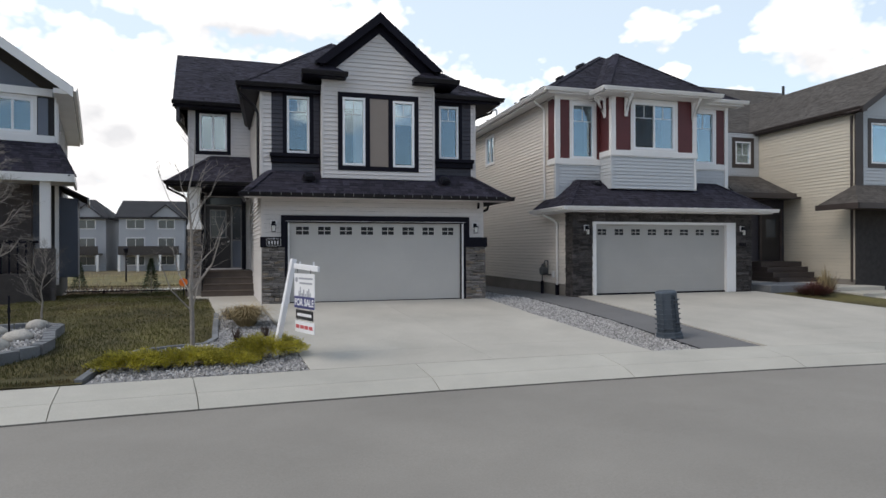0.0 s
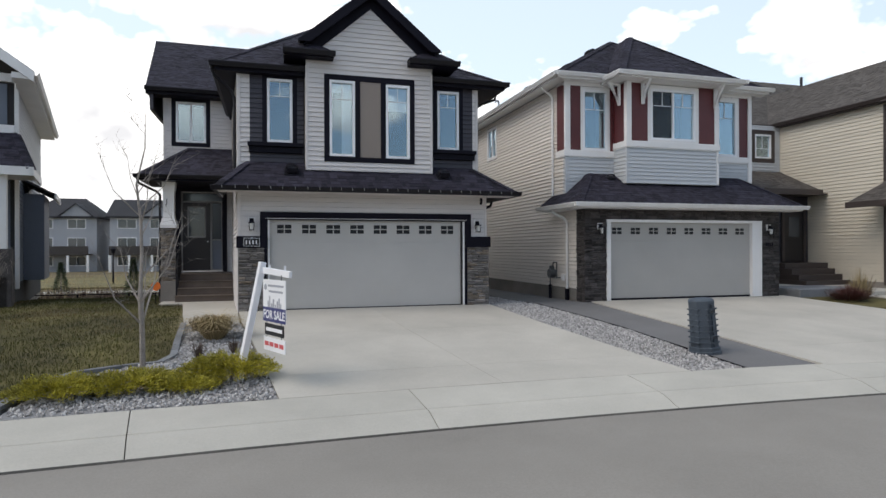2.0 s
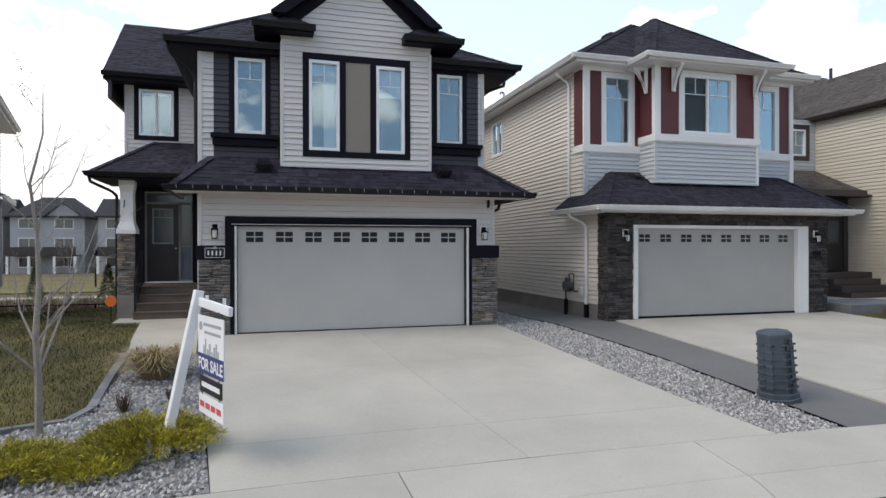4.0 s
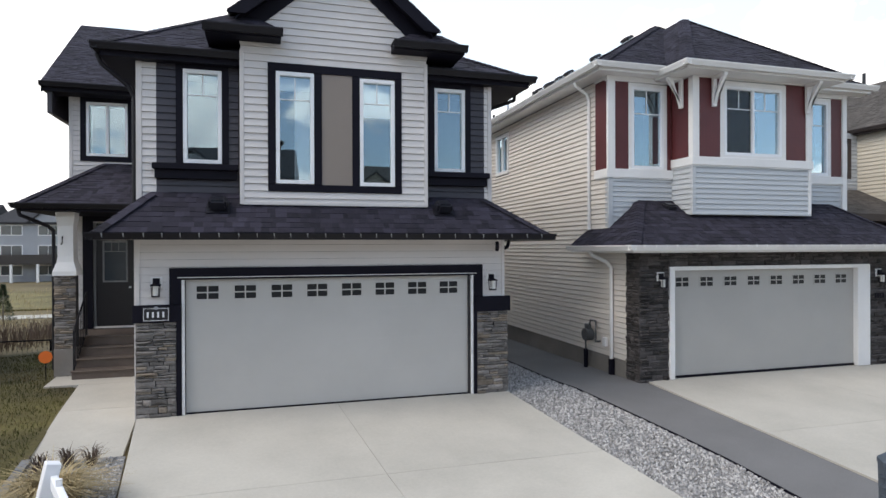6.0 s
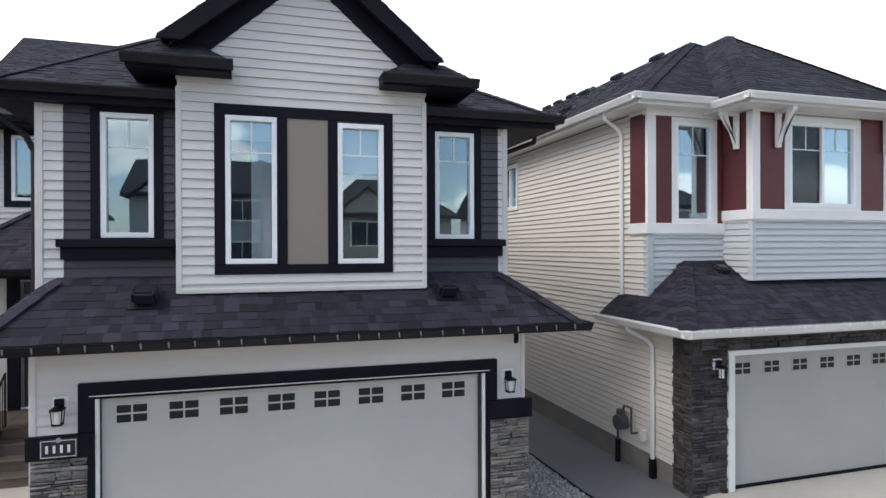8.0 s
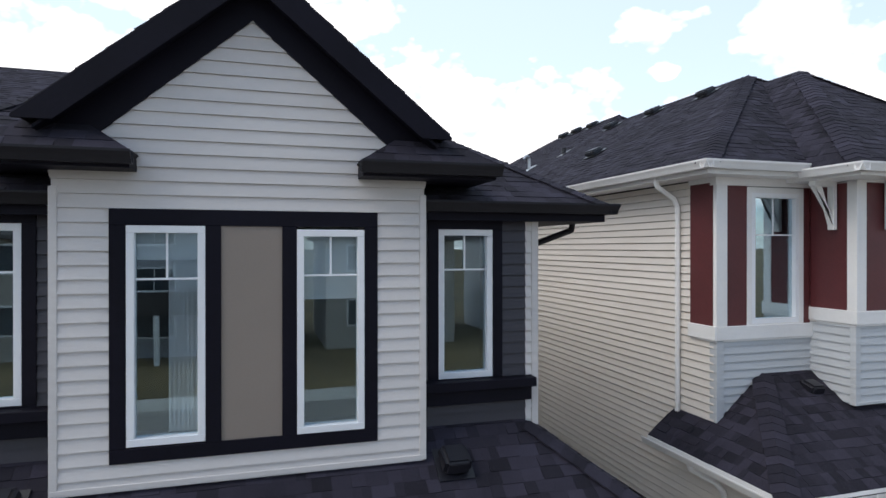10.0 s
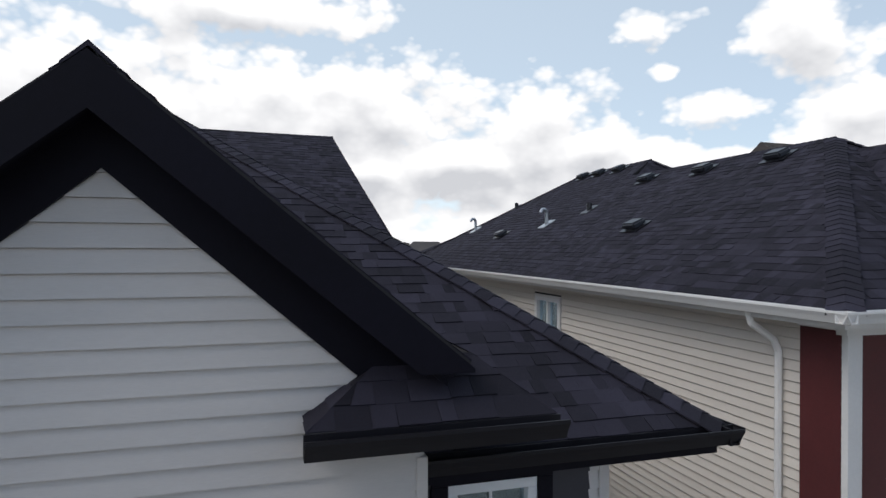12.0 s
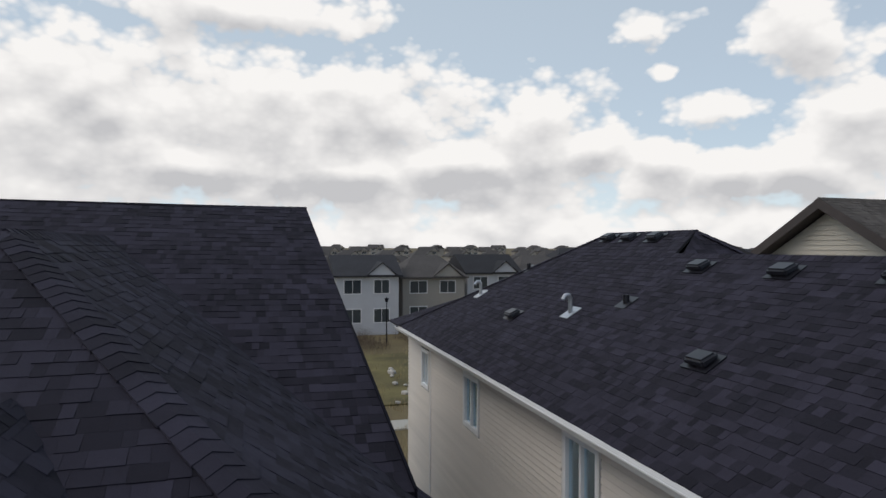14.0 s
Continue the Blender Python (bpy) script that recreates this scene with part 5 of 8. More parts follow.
# pent roof
PE2, PY, PX0, PX1 = 2.74, -0.5, 8.25, 15.9
pt = PE2 + 1.66 * 0.61
pent2 = [[(PX0, PY, PE2), (PX1, PY, PE2), (14.9, 1.14, pt), (9.5, 1.14, pt)], [(PX0, 2.0, PE2), (PX0, PY, PE2), (9.5, 1.16, pt), (8.7, 2.0, PE2 + 0.3)], [(PX1, PY, PE2), (PX1, 2.0, PE2), (14.9, 1.16, pt)]]
roof_set(h2, pent2, [((PX0, PY, PE2), pent2[0][3], (-0.6, 0.5, -0.2), (0.6, -0.6, -0.2)), ((PX1, PY, PE2), pent2[0][2], (0.6, 0.5, -0.2), (-0.6, -0.6, -0.2))], M_SHINGLE, seed=44)
part("soffit", boxed(PX0 + 0.02, PX1 - 0.02, PY + 0.02, -0.02, PE2 - 0.15, PE2 - 0.05), M_WHITE, h2)
part("soffit", boxed(PX0 + 0.02, 8.72, -0.02, 2.0, PE2 - 0.15, PE2 - 0.05), M_WHITE, h2)
gutter(h2, (PX0 - 0.12, PY, PE2), (PX1 + 0.12, PY, PE2), (0, -1, 0), M_WHITE)
gutter(h2, (PX0, PY - 0.12, PE2), (PX0, 2.0, PE2), (-1, 0, 0), M_WHITE)
part("right_wall", boxed(15.2, 15.4, 1.37, 18, -0.3, 6.5), M_BEIGE, h2)
part("garage_side", boxed(15.18, 15.38, 0.2, 1.36, -0.3, 2.7), M_BEIGE, h2)
part("back_wall", boxed(8.72, 17.0, 17.8, 18.0, -0.5, 6.5), M_BEIGE, h2)

# ---- the houses on either side ----
def cream_house():
    h = thing("house", "cream-sided house with brown trim and a brown shingle roof", "house", (22.5, 6.0, 0.0))
    sx = 20.2
    side = Face((sx, 0, 0), (0, -1, 0), (-1, 0, 0))
    front = Face((0, 0.2, 0), (1, 0, 0), (0, -1, 0))
    upper = Face((0, 4.72, 0), (1, 0, 0), (0, -1, 0))
    entry = Face((0, 3.4, 0), (1, 0, 0), (0, -1, 0))
    far_left = Face((18.0, 0, 0), (0, -1, 0), (-1, 0, 0))
    w = wall_core(h, side, -5.0, -0.4, -0.3, 6.4, [], M_SLOTSHADE)
    lap_siding(w, side, -4.72, -0.2, 0.3, 6.4, [], M_CREAM, board=0.125)
    part("foundation", side.slab(bmesh.new(), -5.0, -0.2, -0.4, 0.3, -0.02, 0.012), M_FOUND, h)
    W3 = (20.95, 22.9, 4.55, 6.05)
    w = wall_core(h, front, sx, 26.8, -0.3, 6.4, [W3], M_SLOTSHADE)
    lap_siding(w, front, 20.55, 26.8, 3.3, 6.4, [W3], M_PALE, board=0.125)
    part("corner_board", front.slab(bmesh.new(), sx - 0.02, 20.55, 3.3, 6.4, 0, 0.05, 0.005), M_BROWN, h, "dark brown corner board")
    part("wall", front.slab(bmesh.new(), sx, 26.8, 0.0, 3.3, 0, 0.02), M_STONE_DARK, h)
    plain_window(h, front, *W3, M_VINYL, M_BROWN, M_GLASS, trim_w=0.16, sashes=2, room=M_ROOM)
    W4 = (18.95, 19.75, 5.08, 6.05)
    w = wall_core(h, upper, 18.0, sx, 3.4, 6.4, [W4], M_SLOTSHADE)
    lap_siding(w, upper, 18.0, sx, 3.6, 6.4, [W4], M_PALE, board=0.125)
    plain_window(h, upper, *W4, M_VINYL, M_BROWN, M_GLASS, trim_w=0.17, grille=0.5, room=M_ROOM)
    w = wall_core(h, entry, 17.5, sx, -0.3, 3.5, [], M_SLOTSHADE)
    lap_siding(w, entry, 17.5, sx, 0.4, 3.5, [], M_CHAR, board=0.125)
    w = wall_core(h, far_left, -18.0, -4.9, -0.3, 6.4, [], M_SLOTSHADE)
    door = part("front_door", entry.slab(bmesh.new(), 19.02, 19.9, 0.95, 2.85, 0.02, 0.07, 0.006), M_DOORBLACK, h, "dark front door with a glazed panel")
    part("pane", entry.slab(bmesh.new(), 19.22, 19.7, 1.9, 2.65, 0.07, 0.076), M_FARGLASS, door)
    for u in (18.89, 19.91):
        part("door_trim", entry.slab(bmesh.new(), u, u + 0.12, 0.95, 3.1, 0.02, 0.1, 0.005), M_BROWN, h)
    part("door_trim", entry.slab(bmesh.new(), 18.89, 20.03, 2.86, 3.1, 0.03, 0.09, 0.005), M_BROWN, h)
    for i in range(4):
        part("step", boxed(18.2, sx - 0.02, 1.6 + 0.3 * i, 3.4, 0.12 + 0.2 * i, 0.32 + 0.2 * i, bevel=0.01), M_BROWN, h)
    E = 6.5
    p = 0.62
    gx, gy, gz0 = 17.55, 11.2, 10.3
    ey = gy - (gz0 - E) / p
    pl = [[(gx, ey, E), (28.0, ey, E), (28.0, gy, gz0), (gx, gy, gz0)], [(28.0, gy + 6.1, E), (gx, gy + 6.1, E), (gx, gy, gz0), (28.0, gy, gz0)],
          [(19.95, 9.5, E), (19.95, -0.32, E), (23.5, -0.32, 8.8), (23.5, 9.5, 8.8)], [(27.3, -0.32, E), (27.3, 9.5, E), (23.5, 9.5, 8.8), (23.5, -0.32, 8.8)]]
    roof_set(h, pl, [((gx, gy, gz0), (28.0, gy, gz0), (0, 1, -p), (0, -1, -p)), ((23.5, -0.32, 8.8), (23.5, 9.5, 8.8), (1, 0, -0.6), (-1, 0, -0.6))], M_SHINGLE_BROWN, seed=61)
    for a, b, o in (((19.95, -0.32, E), (19.95, ey, E), (-1, 0, 0)), ((gx, ey, E), (19.93, ey, E), (0, -1, 0))):
        gutter(h, a, b, o, M_BROWN)
    part("soffit", boxed(19.97, sx, -0.3, 4.7, E - 0.16, E - 0.05), M_BROWN, h)
    part("soffit", boxed(gx, sx, ey + 0.02, 4.72, E - 0.16, E - 0.05), M_BROWN, h)
    # gable over the garage front
    part("gable_wall", solid(bmesh.new(), [(20.1, 0.21, 6.35), (26.9, 0.21, 6.35), (23.5, 0.21, 8.5)], (0, 0.2, 0)), M_PALE, h)
    for s in (-1, 1):
        a, b = Vector((23.5, -0.34, 8.8)), Vector((23.5 + s * 3.55, -0.34, E))
        part("barge_board", solid(bmesh.new(), [a, b, b - Vector((0, 0, 0.24)), a - Vector((0, 0, 0.24))], (0, 0.04, 0)), M_BROWN, h, "brown barge board")
        a, b = Vector((23.5, -0.3, 8.62)), Vector((23.5 + s * 3.7, -0.3, E - 0.15))
        part("soffit", solid(bmesh.new(), [a, b, b + Vector((0, 0.5, 0)), a + Vector((0, 0.5, 0))], (0, 0, -0.02)), M_BROWN, h)
    # gable end that looks towards the neighbour
    g = part("gable_wall", solid(bmesh.new(), [(18.01, gy - 6, 6.3), (18.01, gy + 6, 6.3), (18.01, gy, gz0 - 0.25)], (0.2, 0, 0)), M_CREAM, h)
    lap_siding(g, far_left, -gy - 6.2, -gy + 6.2, 6.0, gz0 - 0.25, [], M_CREAM, edge=lambda z: (-gy - (gz0 - 0.25 - z) / p, -gy + (gz0 - 0.25 - z) / p), board=0.125)
    for s in (-1, 1):
        a, b = Vector((gx - 0.02, gy, gz0)), Vector((gx - 0.02, gy + s * 6.1, gz0 - 6.1 * p))
        part("barge_board", solid(bmesh.new(), [a, b, b - Vector((0, 0, 0.26)), a - Vector((0, 0, 0.26))], (0.04, 0, 0)), M_BROWN, h, "brown barge board")
        a, b = Vector((gx + 0.02, gy, gz0 - 0.2)), Vector((gx + 0.02, gy + s * 6.0, gz0 - 6.0 * p - 0.2))
        part("soffit", solid(bmesh.new(), [a, b, b + Vector((0.44, 0, 0)), a + Vector((0.44, 0, 0))], (0, 0, -0.02)), M_BROWN, h)
    # porch and garage pent roofs
    roof_set(h, [[(17.0, 2.5, 3.6), (19.85, 2.5, 3.6), (20.19, 4.71, 4.55), (18.0, 4.71, 4.55)]], [], M_SHINGLE_BROWN, seed=63)
    part("fascia", boxed(17.0, 19.87, 2.42, 2.5, 3.42, 3.62), M_BROWN, h)
    part("soffit", boxed(17.3, sx, 2.5, 4.7, 3.44, 3.5), M_BROWN, h)
    roof_set(h, [[(19.2, -0.75, 3.0), (27.3, -0.75, 3.0), (27, 0.19, 3.75), (20.2, 0.19, 3.75)], [(19.2, 0.9, 3.0), (19.2, -0.75, 3.0), (20.2, 0.19, 3.75)]], [], M_SHINGLE_BROWN, seed=64)
    part("fascia", boxed(19.15, 27.3, -0.82, -0.74, 2.82, 3.02), M_BROWN, h)
    part("fascia", boxed(19.13, 19.2, -0.82, 0.9, 2.82, 3.02), M_BROWN, h)
    part("soffit", boxed(19.2, 27.3, -0.74, 0.19, 2.84, 2.9), M_BROWN, h)
    part("vent_pipe", cyl(bmesh.new(), (25.8, 9.0, 8.7), (25.8, 9.0, 10.0), 0.07), M_VENT, h)
    part("downspout", boxed(sx - 0.08, sx - 0.02, 0.25, 0.33, 0.2, 6.3, bevel=0.01), M_BROWN, h)


cream_house()


def blue_house():
    """Built square to the axes round its front corner, then turned to follow the street's bend."""
    ox, oy = -6.2, 2.6
    h = thing("house", "two-storey slate blue house with white trim and a gabled front", "house", (ox, oy, 0.0))
    side = Face((ox, 0, 0), (0, 1, 0), (1, 0, 0))
    front = Face((0, oy, 0), (1, 0, 0), (0, -1, 0))
    w = wall_core(h, side, oy + 0.2, oy + 9.3, -0.3, 6.2, [], M_SLOTSHADE)
    lap_siding(w, side, oy, oy + 9.3, 0.45, 3.5, [], M_SLATE, board=0.125)
    lap_siding(w, side, oy, oy + 9.3, 3.5, 6.15, [], M_PALE, board=0.125)
    part("corner_post", side.slab(bmesh.new(), oy - 0.03, oy + 0.1, 0.3, 6.15, 0, 0.05, 0.005), M_WHITE, w)
    part("foundation", boxed(ox - 8, ox - 0.02, oy + 0.1, oy + 9.3, -0.5, 0.45), M_FOUND, h)
    W = [(-7.75, -6.74, 4.85, 5.85), (-9.4, -8.4, 4.85, 5.85)]
    w = wall_core(h, front, -13.5, ox, -0.3, 6.2, W, M_SLOTSHADE)
    lap_siding(w, front, -13.5, ox - 0.1, 3.6, 4.6, [], M_PALE, board=0.125)
    lap_siding(w, front, -13.5, ox - 0.1, 0.3, 3.6, [], M_SLATE, board=0.125)
    part("panel", front.slab(front.slab(bmesh.new(), -13.5, ox, 5.95, 6.2, 0, 0.02), -8.4, -7.75, 4.78, 5.95, 0, 0.02), M_PALE, h)
    part("band", front.slab(bmesh.new(), -13.5, ox, 4.56, 4.78, 0, 0.10, 0.005), M_WHITE, h)
    part("shutter", front.slab(bmesh.new(), -6.62, -6.36, 4.8, 5.9, 0, 0.05, 0.005), M_SLATE, h, "slate blue shutter")
    for wn in W:
        plain_window(h, front, *wn, M_VINYL, M_WHITE, M_GLASS, trim_w=0.1, sashes=2, room=M_ROOM)
    part("gable_wall", solid(bmesh.new(), [(-13.2, oy + 0.02, 6.1), (-6.4, oy + 0.02, 6.1), (-9.8, oy + 0.02, 8.5)], (0, 0.2, 0)), M_SLATE, h)
    part("gable_beam", front.slab(bmesh.new(), -13.3, -6.25, 5.95, 6.18, 0, 0.12, 0.006), M_WHITE, h)
    for u in (-7.9, -9.8, -11.7):
        part("gable_stud", front.slab(bmesh.new(), u - 0.06, u + 0.06, 6.18, 8.75 - 0.69 * abs(u + 9.8) - 0.2, 0.02, 0.1, 0.005), M_WHITE, h)
    rz, p, y0 = 9.0, 0.69, oy - 0.75
    e = ox + 0.5
    ez = rz - p * (e + 9.8)
    pl = [[(e, y0, ez), (e, oy + 9.75, ez), (-9.8, oy + 9.75, rz), (-9.8, y0, rz)], [(-13.9, y0, rz - p * 4.1), (-13.9, oy + 9.75, rz - p * 4.1), (-9.8, oy + 9.75, rz), (-9.8, y0, rz)]]
    roof_set(h, pl, [((-9.8, y0, rz), (-9.8, oy + 9.75, rz), (1, 0, -p), (-1, 0, -p))], M_SHINGLE, seed=71)
    a, b = Vector((-9.8, y0 - 0.02, rz)), Vector((e, y0 - 0.02, ez))
    part("barge_board", solid(bmesh.new(), [a, b, b - Vector((0, 0, 0.3)), a - Vector((0, 0, 0.3))], (0, 0.06, 0)), M_WHITE, h, "broad white barge board")
    c = Vector((-13.9, y0 - 0.02, rz - p * 4.1))
    part("barge_board", solid(bmesh.new(), [a, c, c - Vector((0, 0, 0.3)), a - Vector((0, 0, 0.3))], (0, 0.06, 0)), M_WHITE, h)
    part("soffit", boxed(ox, e - 0.02, y0 + 0.05, oy + 9.65, ez - 0.22, ez - 0.07), M_WHITE, h)
    gutter(h, (e, y0, ez - 0.02), (e, oy + 9.75, ez - 0.02), (1, 0, 0), M_WHITE)
    # porch
    z0, z1, py = 3.46, 4.6, oy - 1.7
    pl = [[(-13.6, py, z0), (ox + 0.5, py, z0), (ox + 0.02, oy, z1), (-13.6, oy, z1)], [(ox + 0.5, py, z0), (ox + 0.5, oy + 1.0, z0), (ox + 0.02, oy, z1)]]
    roof_set(h, pl, [((ox + 0.5, py, z0), (ox + 0.02, oy, z1), (0.6, 0.5, -0.2), (-0.6, -0.6, -0.2))], M_SHINGLE, seed=72)
    part("fascia", boxed(-13.6, ox + 0.52, py - 0.06, py, z0 - 0.2, z0 + 0.02), M_WHITE, h)
    part("fascia", boxed(ox + 0.5, ox + 0.56, py - 0.06, oy + 1.0, z0 - 0.2, z0 + 0.02), M_WHITE, h)
    part("soffit", boxed(-13.6, ox + 0.48, py, oy, z0 - 0.16, z0 - 0.05), M_WHITE, h)
    for x in (-6.35, -9.4):
        post = part("porch_post", boxed(x - 0.13, x + 0.13, py + 0.1, py + 0.36, 1.4, z0 - 0.16, bevel=0.01), M_WHITE, h, "white porch post")
        part("pier", boxed(x - 0.24, x + 0.24, py, py + 0.46, -0.2, 1.4, bevel=0.01), M_STONE_DARK, post, "dark stone pier")
    # added dark wall: gives the shade under the porch by its colour
    part("porch_wall", boxed(-9.2, -6.75, oy - 0.3, oy - 0.02, 0.7, 3.3, bevel=0.01), M_BROWN, h, "added dark brown wall standing in for the shade under the porch")
    part("porch_deck", boxed(-12, ox, py, oy, -0.2, 0.7, bevel=0.01), M_WOODDECK, h)
    for i in range(14):
        part("baluster", boxed(-9.1 + 0.19 * i, -9.06 + 0.19 * i, py + 0.2, py + 0.24, 0.7, 1.55), M_BLACK, h)
    part("rail", boxed(-9.2, -6.5, py + 0.18, py + 0.26, 1.55, 1.62, bevel=0.005), M_BLACK, h)
    part("downspout", boxed(ox + 0.03, ox + 0.1, oy + 0.0, oy + 0.08, 0.3, 5.8, bevel=0.01), M_WHITE, h)
    part("side_bay", boxed(ox, ox + 0.55, oy + 2.2, oy + 4.6, 0.45, 3.1, bevel=0.01), M_SLATE, h)
    pl = [[(ox + 0.85, oy + 1.9, 3.1), (ox + 0.85, oy + 4.9, 3.1), (ox, oy + 4.9, 3.55), (ox, oy + 1.9, 3.55)]]
    roof_set(h, pl, [], M_SHINGLE, seed=73)
    part("fascia", boxed(ox + 0.83, ox + 0.88, oy + 1.9, oy + 4.9, 2.95, 3.12), M_WHITE, h)
    h.rotation_euler = (0, 0, radians(14))
    h.location, h.scale = (-7.09, 5.62, 0.0), (1.086, 1.086, 1.086)


blue_house()


# ---- far houses, and those across the street ----
def far_house(at, w, d, eave, ridge, wall, roof, label, gable=True, deck_too=True, group="houses in the distance", rows=2, turn=0.0):
    """A house in its own metres round its base, its front towards -y."""
    h = thing("house", label, "house", (0, 0, 0), group)
    part("wall", boxed(-w / 2, w / 2, 0, d, -1.0, eave), wall, h)
    o = 0.45
    bm = bmesh.new()
    a, b, c, e = (-w / 2 - o, -o, eave), (w / 2 + o, -o, eave), (w / 2 + o, d + o, eave), (-w / 2 - o, d + o, eave)
    r0, r1 = (-w / 2 + w * 0.28, d / 2, ridge), (w / 2 - w * 0.28, d / 2, ridge)
    if gable:
        r0, r1 = (-w / 2 - o, d / 2, ridge), (w / 2 + o, d / 2, ridge)
    vs = [bm.verts.new(p) for p in (a, b, c, e, r0, r1)]
    low = [bm.verts.new((p[0], p[1], p[2] - 0.2)) for p in (a, b, c, e)]
    for f in ((0, 1, 5, 4), (2, 3, 4, 5), (1, 2, 5), (3, 0, 4)):
        bm.faces.new([vs[i] for i in f])
    for i in range(4):
        bm.faces.new((vs[i], low[i], low[(i + 1) % 4], vs[(i + 1) % 4]))
    bm.faces.new(low[::-1])
    part("roof", bm, roof, h)
    gx = w * 0.22
    bm = solid(bmesh.new(), [(gx - w * 0.24, -0.35, eave - 0.1), (gx + w * 0.24, -0.35, eave - 0.1), (gx, -0.35, eave + w * 0.2)], (0, d / 2, 0))
    part("dormer_gable", bm, wall, h)
    bm = bmesh.new()
    for s in (-1, 1):
        p, q = Vector((gx, -0.55, eave + w * 0.2 + 0.12)), Vector((gx + s * w * 0.28, -0.55, eave - 0.12))
        solid(bm, [p, q, q - Vector((0, 0, 0.14)), p - Vector((0, 0, 0.14))], (0, d / 2, 0))
    part("dormer_roof", bm, roof, h)
    f = Face((0, 0, 0), (1, 0, 0), (0, -1, 0))
    hh = eave / rows
    for r in range(rows):
        for u, ww in ((-w * 0.25, w * 0.26), (w * 0.22, w * 0.24)):
            z = r * hh + hh * 0.38
            win = part("window", f.slab(bmesh.new(), u - ww / 2 - 0.1, u + ww / 2 + 0.1, z - 0.1, z + hh * 0.45 + 0.1, 0, 0.05), M_WHITE, h)
            part("pane", f.slab(bmesh.new(), u - ww / 2, u - 0.03, z, z + hh * 0.45, 0.05, 0.056), M_FARGLASS, win)
            part("pane", f.slab(bmesh.new(), u + 0.03, u + ww / 2, z, z + hh * 0.45, 0.05, 0.056), M_FARGLASS, win)
    if deck_too:
        z = hh * 1.0
        dk = part("deck", boxed(-w / 2 + 0.4, w / 2 - 0.4, -2.4, 0, z - 0.2, z), M_WOODDECK, h, "raised timber deck")
        part("railing", boxed(-w / 2 + 0.4, w / 2 - 0.4, -2.42, -2.36, z, z + 1.0), M_WOODDECK, dk)
        for u in (-w / 2 + 0.5, -w / 6, w / 6, w / 2 - 0.5):
            part("post", boxed(u - 0.13, u + 0.13, -2.4, -2.14, -1.0, z - 0.2), M_WHITE, dk)
    h.matrix_basis = pose(*at, 0, 0, turn)
    return h


kinds = [
    far_house((-16.4, 76, -1.5), 8.4, 9, 7.6, 10.2, M_FARGREY, M_FARROOF, "pale grey three-level house with a raised deck", rows=3),
    far_house((-27.0, 78, -1.5), 8.6, 9, 7.6, 10.4, M_FARGREY, M_FARROOF, "slate grey three-level house with a hipped roof", gable=False, rows=3),
    far_house((16.6, 71, -1.2), 7.4, 9, 6.9, 9.3, M_FARWHITE, M_FARROOF, "white house with a dark roof beyond the park", deck_too=False),
    far_house((25.6, 74, -1.2), 8.2, 9, 6.5, 9.2, M_FARBEIGE, M_FARROOF2, "beige house with a brown hipped roof", gable=False, deck_too=False),
]
for k, x, y, z in ((0, -37, 80, -1.5), (1, -47, 79, -1.5), (0, -7.4, 78, -1.5), (1, 1.8, 77, -1.4), (3, 8.6, 76, -1.3), (2, 34.5, 76, -1.2), (3, 43.5, 78, -1.2), (2, 53, 80, -1.0), (1, -57, 84, -1.5), (3, 63, 82, -1)):
    copy_thing(kinds[k], pose(x, y, z))
rnd = random.Random(5)
far_kinds = [far_house((-30, 150, 0), 10, 9, 5.0, 7.6, M_FARBEIGE, M_FARROOF2, "small house on the far side of the suburb", gable=g, deck_too=False, group="houses on the skyline") for g in (True, False)]
for row, (y, z, n, step) in enumerate(((112, -1.4, 24, 11), (165, -0.9, 24, 13), (235, 0.4, 30, 15), (330, 1.9, 34, 19), (430, 3.4, 36, 25))):
    for i in range(n):
        x = -n * step * 0.38 + i * step + rnd.uniform(-2, 2)
        copy_thing(rnd.choice(far_kinds if row else kinds[:2] + far_kinds), pose(x, y + rnd.uniform(-6, 6), z, 0, 0, rnd.choice((0, 0, 90, 6, -8))))
for x, k in ((-24, 2), (-12.5, 3), (-1.0, 0), (10.5, 3), (22, 2), (33, 1)):
    c = copy_thing(kinds[k], pose(x, -30.5, -0.3, 0, 0, 180))
    tagged(c, "two-storey house across the street", "house", "houses across the street")

